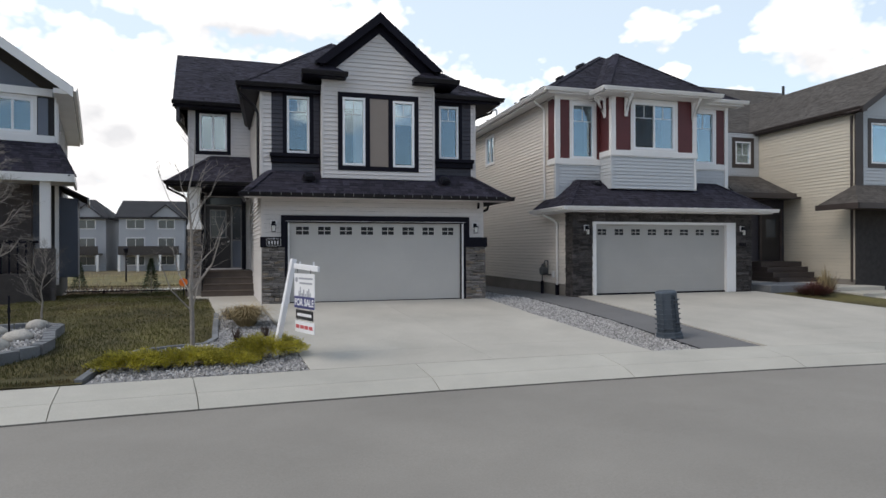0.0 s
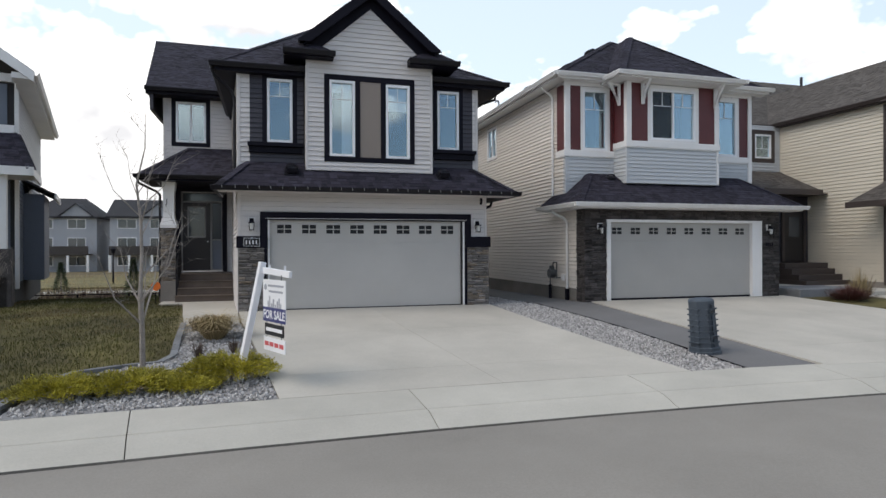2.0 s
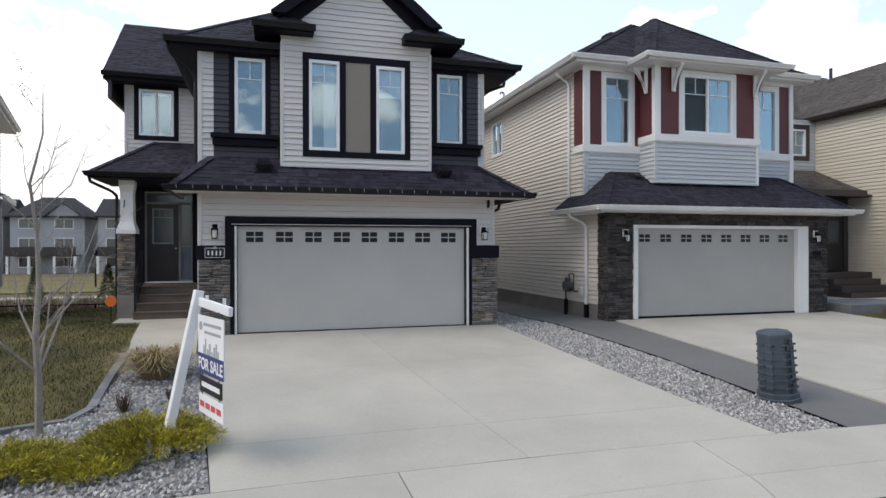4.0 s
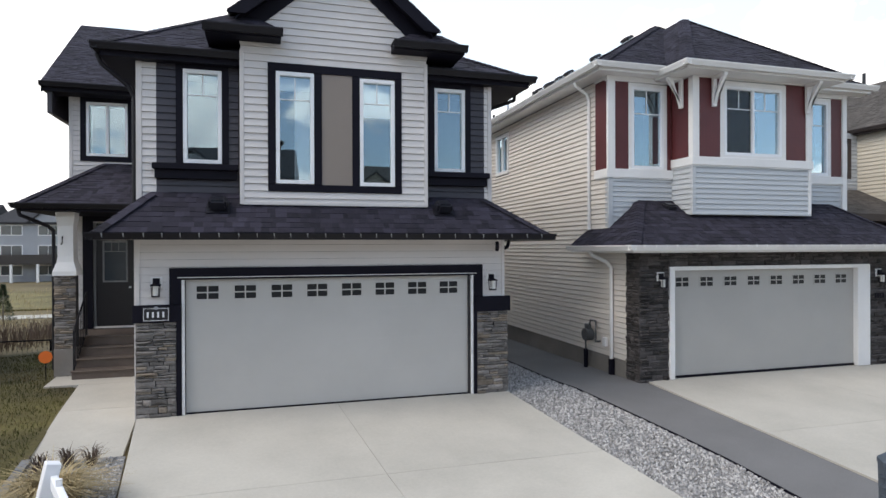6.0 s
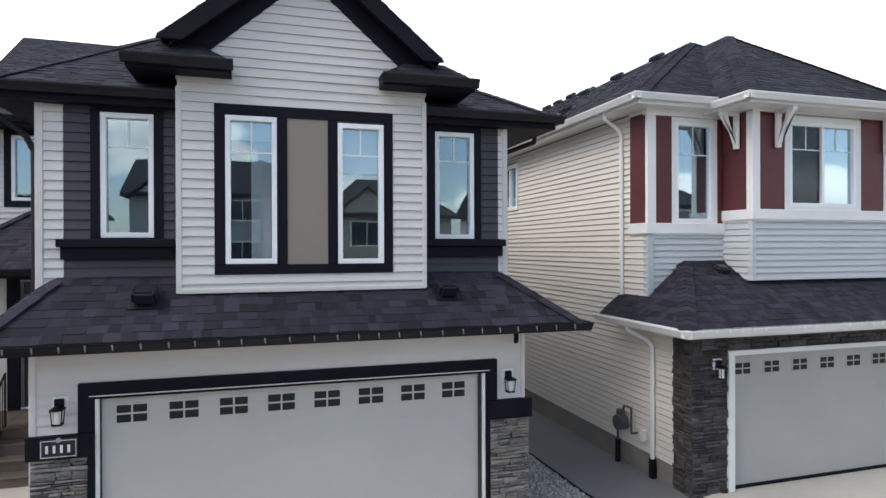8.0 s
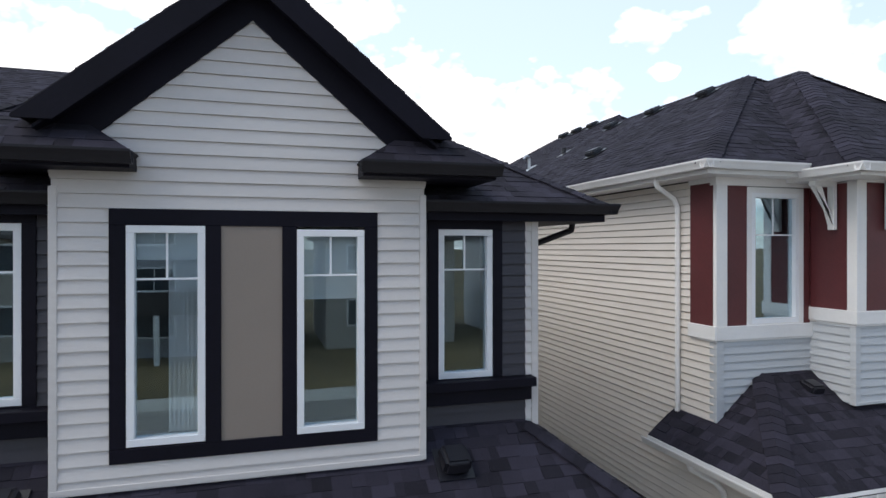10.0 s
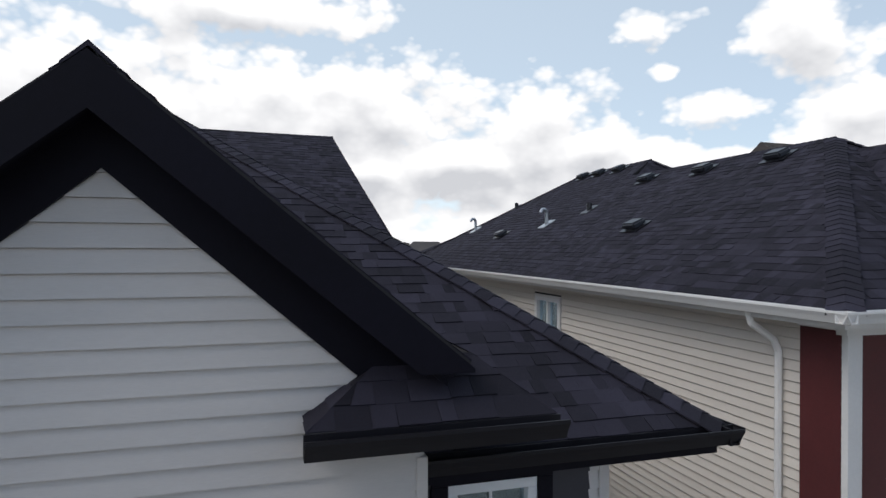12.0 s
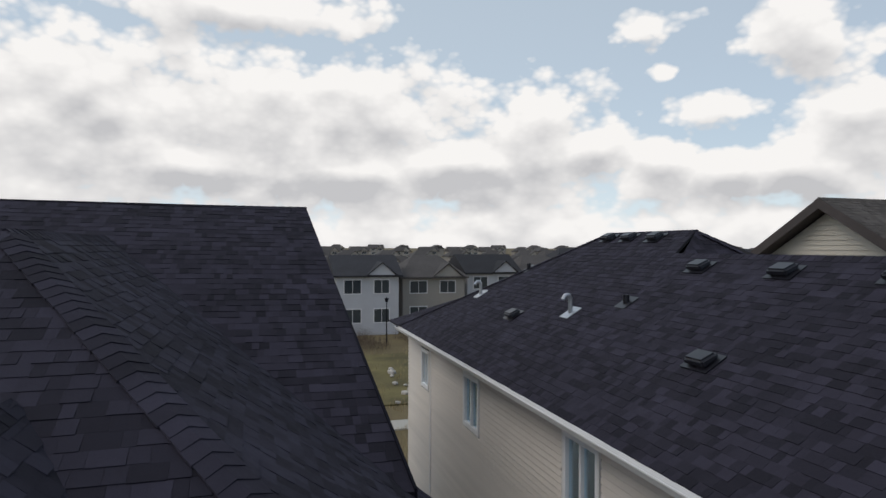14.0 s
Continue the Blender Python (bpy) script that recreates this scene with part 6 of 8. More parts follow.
# ---- porch and fittings of the grey house ----
def porch_things():
    for i, y in enumerate((3.75, 4.05, 4.35, 4.65)):
        z = -0.06 + 0.2 * i
        st = part("step", boxed(-2.42, -0.54, y, 6.0, z, z + 0.17), M_STEP, h1, "brown porch step")
        part("tread", boxed(-2.44, -0.53, y - 0.03, 6.0, z + 0.17, z + 0.2, bevel=0.008), M_STEP, st)
    part("porch_floor", boxed(-3.0, -2.44, 4.65, 6.05, -0.1, 0.74, bevel=0.01), M_STEP, h1)
    f = WING
    part("entry_trim", f.slab(f.slab(f.slab(bmesh.new(), -2.78, -2.56, 0.76, 3.5, 0.0, 0.06), -2.56, -1.2, 3.38, 3.5, 0, 0.06), -1.28, -1.14, 0.76, 3.38, 0, 0.06), M_BLACK, h1, "black entry surround")
    d = part("front_door", f.slab(bmesh.new(), -2.50, -1.66, 0.80, 3.02, -0.08, -0.02, 0.004), M_DOORBLACK, h1, "dark front door with a glazed upper panel")
    for a, b, c, e in ((-2.56, -2.50, 0.78, 3.38), (-1.66, -1.60, 0.78, 3.08), (-2.50, -1.28, 3.02, 3.08), (-1.32, -1.28, 0.78, 3.02), (-1.60, -1.32, 0.78, 0.84), (-1.60, -1.32, 1.78, 1.83), (-2.50, -1.28, 3.33, 3.38)):
        part("door_frame", f.slab(bmesh.new(), a, b, c, e, -0.09, 0.01, 0.003), M_GREYFRAME, d)
    part("sidelight", f.slab(bmesh.new(), -1.60, -1.32, 1.83, 3.02, -0.06, -0.05), M_FARGLASS, d)
    part("sidelight_panel", f.slab(bmesh.new(), -1.60, -1.32, 0.84, 1.78, -0.06, -0.04), M_SLATE, d)
    part("transom", f.slab(bmesh.new(), -2.50, -1.28, 3.08, 3.33, -0.06, -0.05), M_FARGLASS, d)
    for a, b, c, e in ((-2.36, -1.80, 2.86, 2.90), (-2.36, -1.80, 1.88, 1.92), (-2.36, -2.32, 1.92, 2.86), (-1.84, -1.80, 1.92, 2.86), (-2.32, -1.84, 2.63, 2.65), (-2.17, -2.155, 2.65, 2.86), (-2.01, -1.995, 2.65, 2.86)):
        part("glazing_bar", f.slab(bmesh.new(), a, b, c, e, -0.02, 0.0), M_GREYFRAME, d)
    part("door_pane", f.slab(bmesh.new(), -2.32, -1.84, 1.92, 2.86, -0.02, -0.014), M_FARGLASS, d)
    part("door_handle", cyl(bmesh.new(), f.at(-1.74, 1.75, -0.02), f.at(-1.74, 1.75, 0.05), 0.025), M_GALV, d, "metal door handle")
    # the pillar: concrete foot, stone shaft, flared white column
    pil = part("porch_pillar", boxed(-2.88, -2.45, 4.2, 4.63, -0.1, 0.55, bevel=0.008), M_FOUND, h1, "porch pillar with a stone shaft and flared white top")
    pf = Face((0, 4.25, 0), (1, 0, 0), (0, -1, 0))
    pl = Face((-2.83, 0, 0), (0, -1, 0), (-1, 0, 0))
    part("stone_core", boxed(-2.83, -2.5, 4.25, 4.58, 0.55, 2.13), M_MORTAR, pil)
    ledge_stones(pil, pf, -2.87, -2.46, 0.55, 2.13, [M_STONE, M_STONE, M_STONE_WARM], seed=51, d=0.045)
    ledge_stones(pil, pl, -4.6, -4.24, 0.55, 2.13, [M_STONE, M_STONE_WARM], seed=52, d=0.045)
    bm = bmesh.new()
    rings = []
    for z, r in ((2.13, 0.23), (2.22, 0.23), (2.30, 0.205), (2.42, 0.165), (2.55, 0.15), (3.2, 0.15), (3.38, 0.18), (3.52, 0.18)):
        rings.append([bm.verts.new((-2.665 + sx * r, 4.415 + sy * r, z)) for sx, sy in ((-1, -1), (1, -1), (1, 1), (-1, 1))])
    for p, q in zip(rings, rings[1:]):
        for i in range(4):
            bm.faces.new((p[i], p[(i + 1) % 4], q[(i + 1) % 4], q[i]))
    bm.faces.new(rings[0][::-1])
    bm.faces.new(rings[-1])
    part("column", bm, M_WHITE, pil, "flared white column")
    part("hook", tube(bmesh.new(), [(-2.7, 4.24, 2.98), (-2.7, 4.18, 2.96), (-2.7, 4.18, 2.84), (-2.73, 4.2, 2.80)], 0.012), M_BLACKMETAL, pil)
    # railing down the steps
    ra = part("railing", tube(bmesh.new(), [(-2.40, 3.85, 0.02), (-2.40, 3.85, 0.98), (-2.40, 4.8, 1.72), (-2.40, 4.8, 0.75)], 0.02), M_BLACKMETAL, h1, "black metal stair railing")
    for i in range(1, 8):
        t = i / 8
        part("baluster", cyl(bmesh.new(), (-2.40, 3.85 + 0.95 * t, 0.15 + 0.62 * t), (-2.40, 3.85 + 0.95 * t, 0.97 + 0.74 * t), 0.009, n=6), M_BLACKMETAL, ra)
    part("low_rail", tube(bmesh.new(), [(-2.40, 3.85, 0.15), (-2.40, 4.8, 0.80)], 0.012), M_BLACKMETAL, ra)


porch_things()


def downspout(house, pts, mat, boot=None, w=0.065):
    ob = part("downspout", tube(bmesh.new(), pts, w / 2 + 0.005, n=8), mat, house)
    if boot:
        part("boot", boxed(boot[0] - 0.05, boot[0] + 0.05, boot[1] - 0.05, boot[1] + 0.05, boot[2], boot[3], bevel=0.01), M_BLACK, ob, "black plastic downspout boot")
    return ob


downspout(h1, [(-1.12, 0.35, 5.87), (-1.06, 0.38, 5.72), (-0.68, 0.48, 5.40), (-0.60, 0.5, 5.22), (-0.60, 0.5, 3.4)], M_BLACKMETAL)
downspout(h1, [(6.42, 0.9, 5.88), (6.40, 0.92, 5.72), (5.95, 1.0, 5.55), (5.71, 1.0, 5.4), (5.71, 1.0, 3.45)], M_BLACKMETAL)
downspout(h1, [(-3.45, 3.95, 3.56), (-3.42, 3.97, 3.42), (-2.98, 4.2, 3.2), (-2.9, 4.3, 3.1), (-2.9, 4.3, 0.1)], M_BLACKMETAL)
downspout(h1, [(6.44, 1.3, 2.86), (6.40, 1.3, 2.72), (5.9, 1.3, 2.5), (5.86, 1.3, 2.4), (5.86, 1.3, 0.05)], M_BLACKMETAL)
downspout(h2, [(8.30, 1.9, 6.54), (8.34, 1.9, 6.40), (8.60, 1.86, 6.22), (8.65, 1.85, 6.1), (8.65, 1.85, 3.1)], M_WHITE)
downspout(h2, [(8.24, 1.1, 2.66), (8.28, 1.1, 2.54), (8.56, 0.95, 2.38), (8.64, 0.9, 2.26), (8.64, 0.9, 0.28)], M_WHITE, boot=(8.64, 0.9, -0.05, 0.3))


def roof_vent(house, c, slope, w=0.40, d=0.31, h=0.15, name="roof_vent"):
    """A low slanted box vent on a flange; slope: the roof's rise per metre along x and y."""
    sx, sy = slope
    n = Vector((-sx, -sy, 1)).normalized()
    down = Vector((-sx, -sy, -(sx * sx + sy * sy))).normalized()
    side = n.cross(down)
    c = Vector(c)
    bm = bmesh.new()

    def pt(a, b, k):
        return c + side * a + down * b + n * k
    solid(bm, [pt(-w * 0.62, -d * 0.62, 0.01), pt(w * 0.62, -d * 0.62, 0.01), pt(w * 0.62, d * 0.62, 0.01), pt(-w * 0.62, d * 0.62, 0.01)], n * 0.012)
    base = part(name, bm, M_VENT, house, "black box roof vent")
    bm = bmesh.new()
    lo = [bm.verts.new(pt(a * w / 2, b * d / 2, 0.03)) for a, b in ((-1, -1), (1, -1), (1, 1), (-1, 1))]
    hi = [bm.verts.new(pt(a * w / 2 * 0.9, b * d / 2 * 0.92, h * (0.75 if b < 0 else 1.0))) for a, b in ((-1, -1), (1, -1), (1, 1), (-1, 1))]
    bm.faces.new(hi)
    bm.faces.new(lo[::-1])
    for i in range(4):
        bm.faces.new((lo[i], lo[(i + 1) % 4], hi[(i + 1) % 4], hi[i]))
    bmesh.ops.bevel(bm, geom=list(bm.edges), offset=0.035, segments=3, affect="EDGES")
    part("hood", bm, M_VENT, base)


roof_vent(h1, (0.75, -0.04, 3.37), (0, 0.74), 0.29, 0.29, 0.22)
roof_vent(h1, (4.58, -0.04, 3.37), (0, 0.74), 0.29, 0.29, 0.22)
lz = lambda x: E2 + P2 * (x - X0)
for x, y in ((9.76, 6.02), (9.70, 12.06), (11.65, 8.36), (11.63, 6.54), (11.65, 4.80), (12.60, 12.78), (12.60, 11.9), (12.58, 10.88)):
    roof_vent(h2, (x, y, lz(x) + 0.01), (P2, 0))
roof_vent(h2, (10.05, 0.88, 3.5), (0, 0.56), 0.26, 0.26, 0.2)


def roof_pipe(x, y, hook):
    z = lz(x)
    if hook:
        bm = tube(bmesh.new(), [(x, y, z - 0.05), (x, y, z + 0.30), (x - 0.05, y - 0.02, z + 0.36), (x - 0.13, y - 0.03, z + 0.36), (x - 0.18, y - 0.03, z + 0.28)], 0.045)
        p = part("vent_pipe", bm, M_GALV, h2, "galvanised gooseneck vent")
    else:
        p = part("vent_pipe", cyl(bmesh.new(), (x, y, z - 0.05), (x, y, z + 0.16), 0.06), M_VENT, h2, "black plumbing vent")
    part("flashing", solid(bmesh.new(), [(x + a * 0.16, y + b * 0.16, z + P2 * a * 0.16 + 0.012) for a, b in ((-1, -1), (1, -1), (1, 1), (-1, 1))], (0, 0, 0.012)), M_GALV if hook else M_VENT, p)


roof_pipe(10.10, 10.18, True)
roof_pipe(10.58, 9.0, False)
roof_pipe(10.09, 15.24, True)
roof_pipe(11.27, 14.66, False)


def wall_lantern(f, u, z, d=0.03):
    """A black lantern on a pale back plate, with a frosted cylinder in a tapered open cage."""
    l = thing("wall_lantern", "black wall lantern with a frosted glass cylinder", "lamp", f.at(u, z, d), "lanterns beside the garage doors")
    part("backplate", f.slab(bmesh.new(), u - 0.085, u + 0.085, z - 0.01, z + 0.17, d - 0.03, d, 0.004), M_WHITE, l)
    part("mount", f.slab(bmesh.new(), u - 0.05, u + 0.05, z + 0.04, z + 0.15, d, d + 0.04, 0.006), M_BLACK, l)
    c = f.at(u, 0, d + 0.085)
    bm = f.slab(bmesh.new(), u - 0.072, u + 0.072, z + 0.03, z + 0.055, d + 0.012, d + 0.158, 0.006)
    cyl(bm, (c.x, c.y, z + 0.055), (c.x, c.y, z + 0.085), 0.07, 0.02, n=4)
    part("cap", bm, M_BLACK, l)
    part("glass", cyl(bmesh.new(), (c.x, c.y, z - 0.125), (c.x, c.y, z + 0.03), 0.04, n=16), M_LANTERN, l, "frosted glass cylinder")
    part("base", f.slab(bmesh.new(), u - 0.055, u + 0.055, z - 0.145, z - 0.125, d + 0.03, d + 0.14, 0.005), M_BLACK, l)
    for a in (-1, 1):
        for b in (-1, 1):
            q, r = f.at(u + a * 0.06, 0, d + 0.085 + b * 0.06), f.at(u + a * 0.047, 0, d + 0.085 + b * 0.047)
            part("cage_bar", cyl(bmesh.new(), (r.x, r.y, z - 0.13), (q.x, q.y, z + 0.035), 0.006, n=6), M_BLACK, l)


wall_lantern(FRONT_LOW, -0.19, 2.08)
wall_lantern(FRONT_LOW, 5.53, 2.06)
wall_lantern(S2, 9.16, 2.02, d=0.07)
wall_lantern(S2, 14.98, 2.02, d=0.07)


def number_plaque(f, u, z):
    p = thing("number_plaque", "black plaque with a white outline and plain white bars", "sign", f.at(u, z, 0.08))
    part("plate", f.slab(bmesh.new(), u - 0.2, u + 0.2, z - 0.115, z + 0.115, 0.076, 0.088, 0.003), M_SIGNBLACK, p)
    for a, b, c, d in ((-0.185, 0.185, 0.09, 0.097), (-0.185, 0.185, -0.1, -0.093), (-0.185, -0.178, -0.093, 0.09), (0.178, 0.185, -0.093, 0.09)):
        part("outline", f.slab(bmesh.new(), u + a, u + b, z + c, z + d, 0.088, 0.091), M_SIGNWHITE, p)
    for i in range(4):
        a = u - 0.135 + 0.076 * i
        part("bar", f.slab(bmesh.new(), a, a + 0.028, z - 0.05, z + 0.04, 0.088, 0.092), M_SIGNWHITE, p)
    part("rosette", cyl(bmesh.new(), f.at(u, z + 0.10, 0.088), f.at(u, z + 0.10, 0.096), 0.03, n=14), M_SIGNGREY, p)


number_plaque(FRONT_LOW, -0.19, 1.655)
for i in range(4):
    part("number_bar", S2.slab(bmesh.new(), 14.86 + 0.075 * i, 14.90 + 0.075 * i, 1.52, 1.64, 0.07, 0.085), M_BLACK, h2, "plain dark number bar")


def light_clips(house, x0, x1, y, z, step, mat):
    """Clips and small bulbs of a light string left on the gutter."""
    st = part("light_string", boxed(x0, x1, y - 0.004, y + 0.004, z - 0.012, z - 0.004), M_BLACK, house, "wire of a light string along the gutter")
    k = int((x1 - x0) / step)
    for i in range(k):
        x = x0 + step * (i + 0.5) + 0.02 * math.sin(i * 7.3)
        part("bulb", cyl(bmesh.new(), (x, y, z - 0.01), (x + 0.006, y - 0.004, z - 0.075), 0.011, 0.006, n=6), mat, st)


light_clips(h1, -0.95, 6.45, LY - 0.13, LE - 0.0, 0.27, M_GREYFRAME)
light_clips(h2, 8.3, 15.8, PY - 0.13, PE2 + 0.02, 0.24, M_WHITE)
part("spotlight", tube(bmesh.new(), [(5.62, -0.1, 2.8), (5.60, -0.16, 2.72), (5.56, -0.24, 2.66)], 0.035), M_BLACK, h1, "small black spotlight under the eave")


def gas_meter(x, y, z, s):
    g = thing("gas_meter", "grey gas meter with its pipework on the side wall", "gas meter", (x, y, z - 0.5), "gas meters")
    part("body", cyl(bmesh.new(), (x - 0.09 * s, y, z), (x + 0.09 * s, y, z), 0.14, n=18), M_METER, g)
    part("dial_box", boxed(x - 0.05, x + 0.05, y - 0.08, y + 0.08, z + 0.08, z + 0.24, bevel=0.012), M_METER, g)
    part("inlet_pipe", tube(bmesh.new(), [(x, y + 0.1, z - 0.75), (x, y + 0.1, z - 0.1)], 0.022), M_METER, g)
    part("outlet_pipe", tube(bmesh.new(), [(x, y - 0.05, z + 0.2), (x, y - 0.12, z + 0.34), (x, y - 0.34, z + 0.34), (x, y - 0.34, z - 0.12), (x + 0.12 * s, y - 0.34, z - 0.12)], 0.02), M_METER, g)
    part("sleeve", cyl(bmesh.new(), (x, y + 0.1, z - 0.82), (x, y + 0.1, z - 0.35), 0.05, n=10), M_BLACK, g)
    part("outlet_box", boxed(x + 0.06 * s, x + 0.14 * s, y - 0.62, y - 0.5, z - 0.2, z, bevel=0.01), M_WHITE, g)


gas_meter(8.56, 1.75, 0.72, 1)
gas_meter(5.96, 2.3, 0.75, -1)
part("electric_box", boxed(5.80, 5.95, 1.55, 1.85, 0.9, 1.5, bevel=0.015), M_METER, h1, "grey electric meter box")

# ---- garden, street things ----
def sale_sign():
    a, d = Vector((0.14, -6.20, 0)), Vector((0.40, -0.917, 0)).normalized()
    s = thing("sale_sign", "white leaning post sign with hanging for-sale panels", "sign", (-0.2, -6.25, -0.4))
    n = Vector((d.y, -d.x, 0)).normalized()

    def beam(p, q, w, t):
        p, q = Vector(p), Vector(q)
        ax = (q - p).normalized()
        u = n if abs(ax.z) < 0.5 else d
        v = ax.cross(u).normalized()
        bm = bmesh.new()
        solid(bm, [p + u * w + v * t, p - u * w + v * t, p - u * w - v * t, p + u * w - v * t], q - p)
        bmesh.ops.bevel(bm, geom=list(bm.edges), offset=0.006, segments=1, affect="EDGES")
        return bm
    part("post", beam((-0.22, -6.24, -0.5), (0.13, -6.06, 1.29), 0.045, 0.045), M_SIGNWHITE, s)
    part("arm", beam(Vector((0.13, -6.06, 1.18)) - d * 0.14, Vector((0.13, -6.06, 1.13)) + d * 0.92, 0.022, 0.045), M_SIGNWHITE, s)
    for k in (0.25, 0.75):
        p = Vector((0.13, -6.06, 1.20)) + d * k
        part("knob", boxed(p.x - 0.015, p.x + 0.015, p.y - 0.015, p.y + 0.015, p.z - 0.04, p.z + 0.05), M_SIGNWHITE, s)

    f = Face((a.x, a.y, 0), d, n)
    if n.x > 0:
        f = Face((a.x, a.y, 0), d, -n)
    top = part("panel", f.slab(bmesh.new(), 0.0, 0.74, 0.46, 1.05, -0.005, 0.005), M_SIGNWHITE, s, "white sign panel with a navy foot")
    part("navy_field", f.slab(bmesh.new(), 0.0, 0.74, 0.46, 0.66, 0.005, 0.007), M_SIGNNAVY, top)
    for u, w, h in ((0.16, 0.04, 0.09), (0.21, 0.04, 0.16), (0.27, 0.05, 0.06), (0.33, 0.05, 0.12), (0.40, 0.04, 0.05), (0.46, 0.05, 0.10), (0.52, 0.04, 0.14), (0.57, 0.04, 0.07)):
        part("skyline_tower", f.slab(bmesh.new(), u, u + w, 0.66, 0.66 + h, 0.005, 0.006), M_SIGNGREY, top)
    part("disc", cyl(bmesh.new(), f.at(0.09, 0.94, 0.004), f.at(0.09, 0.94, 0.008), 0.045, n=16), M_SIGNGREY, top)
    for z, u0, u1 in ((0.95, 0.17, 0.68), (0.87, 0.20, 0.66)):
        part("bar", f.slab(bmesh.new(), u0, u1, z, z + 0.03, 0.005, 0.0065), M_SIGNGREY, top)
    cu = bpy.data.curves.new("lettering", "FONT")
    cu.body, cu.size, cu.align_x, cu.extrude, cu.offset = "FOR SALE", 0.165, "CENTER", 0.001, 0.004
    tmp = bpy.data.objects.new("lettering", cu)
    scene.collection.objects.link(tmp)
    bpy.context.view_layer.update()
    me = bpy.data.meshes.new_from_object(tmp)
    bpy.data.objects.remove(tmp)
    o = ORIGIN[s]
    rot = Matrix((f.u, Vector((0, 0, 1)), f.n)).transposed().to_4x4()
    c = f.at(0.37, 0.505, 0.009)
    me.transform(Matrix.Translation(c - o) @ rot)
    link_mesh("lettering", me, M_SIGNWHITE, top, "white capital letters")
    mid = part("rider_panel", f.slab(bmesh.new(), 0.06, 0.68, 0.27, 0.43, -0.005, 0.005), M_SIGNBLACK, s, "black rider panel with a plain pale bar")
    part("bar", f.slab(bmesh.new(), 0.11, 0.63, 0.325, 0.375, 0.005, 0.007), M_SIGNWHITE, mid)
    low = part("lower_panel", f.slab(bmesh.new(), 0.02, 0.72, 0.05, 0.24, -0.005, 0.005), M_SIGNWHITE, s, "white rider panel with plain red bars")
    for i in range(4):
        part("bar", f.slab(bmesh.new(), 0.06 + 0.16 * i, 0.19 + 0.16 * i, 0.115, 0.175, 0.005, 0.007), M_SIGNRED, low)
    for z0, z1 in ((1.05, 1.12), (0.43, 0.46), (0.24, 0.27)):
        for u in (0.12, 0.6):
            part("hook", cyl(bmesh.new(), f.at(u, z0, 0), f.at(u, z1, 0), 0.006, n=6), M_METER, s)


sale_sign()


def cable_pedestal():
    cx, cy, z0, z1 = 7.78, -6.05, -0.44, 0.57
    p = thing("cable_pedestal", "dark blue-green ribbed plastic cable pedestal standing askew on gravel", "utility box", (cx, cy, z0))

    def ring(bm, z, r, k=0.42):
        pts = []
        for sx, sy in ((1, k), (k, 1), (-k, 1), (-1, k), (-1, -k), (-k, -1), (k, -1), (1, -k)):
            pts.append(bm.verts.new((cx + sx * r - 0.02 * (z - z0), cy + sy * r, z)))
        return pts

    def stack(rings):
        bm = bmesh.new()
        rs = [ring(bm, z, r) for z, r in rings]
        for a, b in zip(rs, rs[1:]):
            for i in range(8):
                bm.faces.new((a[i], a[(i + 1) % 8], b[(i + 1) % 8], b[i]))
        bm.faces.new(rs[0][::-1])
        bm.faces.new(rs[-1])
        return bm
    part("body", stack([(-0.30, 0.228), (0.50, 0.208)]), M_PED, p)
    part("lid", stack([(0.495, 0.215), (0.545, 0.212), (0.57, 0.18), (0.578, 0.1)]), M_PED, p)
    part("base", stack([(-0.44, 0.27), (-0.36, 0.27), (-0.35, 0.255), (-0.29, 0.255), (-0.28, 0.24)]), M_PED, p)
    for i, z in enumerate((-0.2, -0.1, 0.0, 0.1, 0.2, 0.3, 0.4)):
        r = 0.228 - 0.02 * (z + 0.3) / 0.8
        for s in (-0.5, 0.5):
            part("rib", boxed(cx + s * 0.13 - 0.055 - 0.015, cx + s * 0.13 + 0.055 - 0.015, cy - r - 0.022, cy - r + 0.01, z - 0.012, z + 0.012), M_PED, p)
            part("rib", boxed(cx - r - 0.034, cx - r + 0.01, cy + s * 0.13 - 0.055, cy + s * 0.13 + 0.055, z - 0.012, z + 0.012), M_PED, p)
        a = Vector((cx - r * 0.72, cy - r * 0.72, z))
        bm = boxed(-0.07, 0.07, -0.012, 0.012, -0.012, 0.012)
        bmesh.ops.transform(bm, matrix=Matrix.Translation(a) @ pose(0, 0, 0, 0, 0, -45), verts=bm.verts)
        part("rib", bm, M_PED, p)
    part("seam", boxed(cx - 0.012 - 0.01, cx + 0.004, cy - 0.245, cy - 0.19, -0.3, 0.48), M_PED, p)
    for z in (-0.10, 0.36):
        r = 0.228 - 0.02 * (z + 0.3) / 0.8
        lt = part("latch", boxed(cx - 0.08, cx + 0.05, cy - r - 0.03, cy - r - 0.008, z - 0.035, z + 0.035, bevel=0.006), M_PED, p)
        part("latch_slot", boxed(cx - 0.065, cx - 0.025, cy - r - 0.034, cy - r - 0.03, z - 0.02, z + 0.02), M_SIGNBLACK, lt)
        part("latch_slot", boxed(cx - 0.005, cx + 0.035, cy - r - 0.034, cy - r - 0.03, z - 0.02, z + 0.02), M_SIGNBLACK, lt)
    p.rotation_euler = (0, radians(-5), radians(10))


cable_pedestal()


def inside(x, y, poly):
    c = False
    for (a, b), (d, e) in zip(poly, poly[1:] + poly[:1]):
        if (b > y) != (e > y) and x < (d - a) * (y - b) / (e - b) + a:
            c = not c
    return c


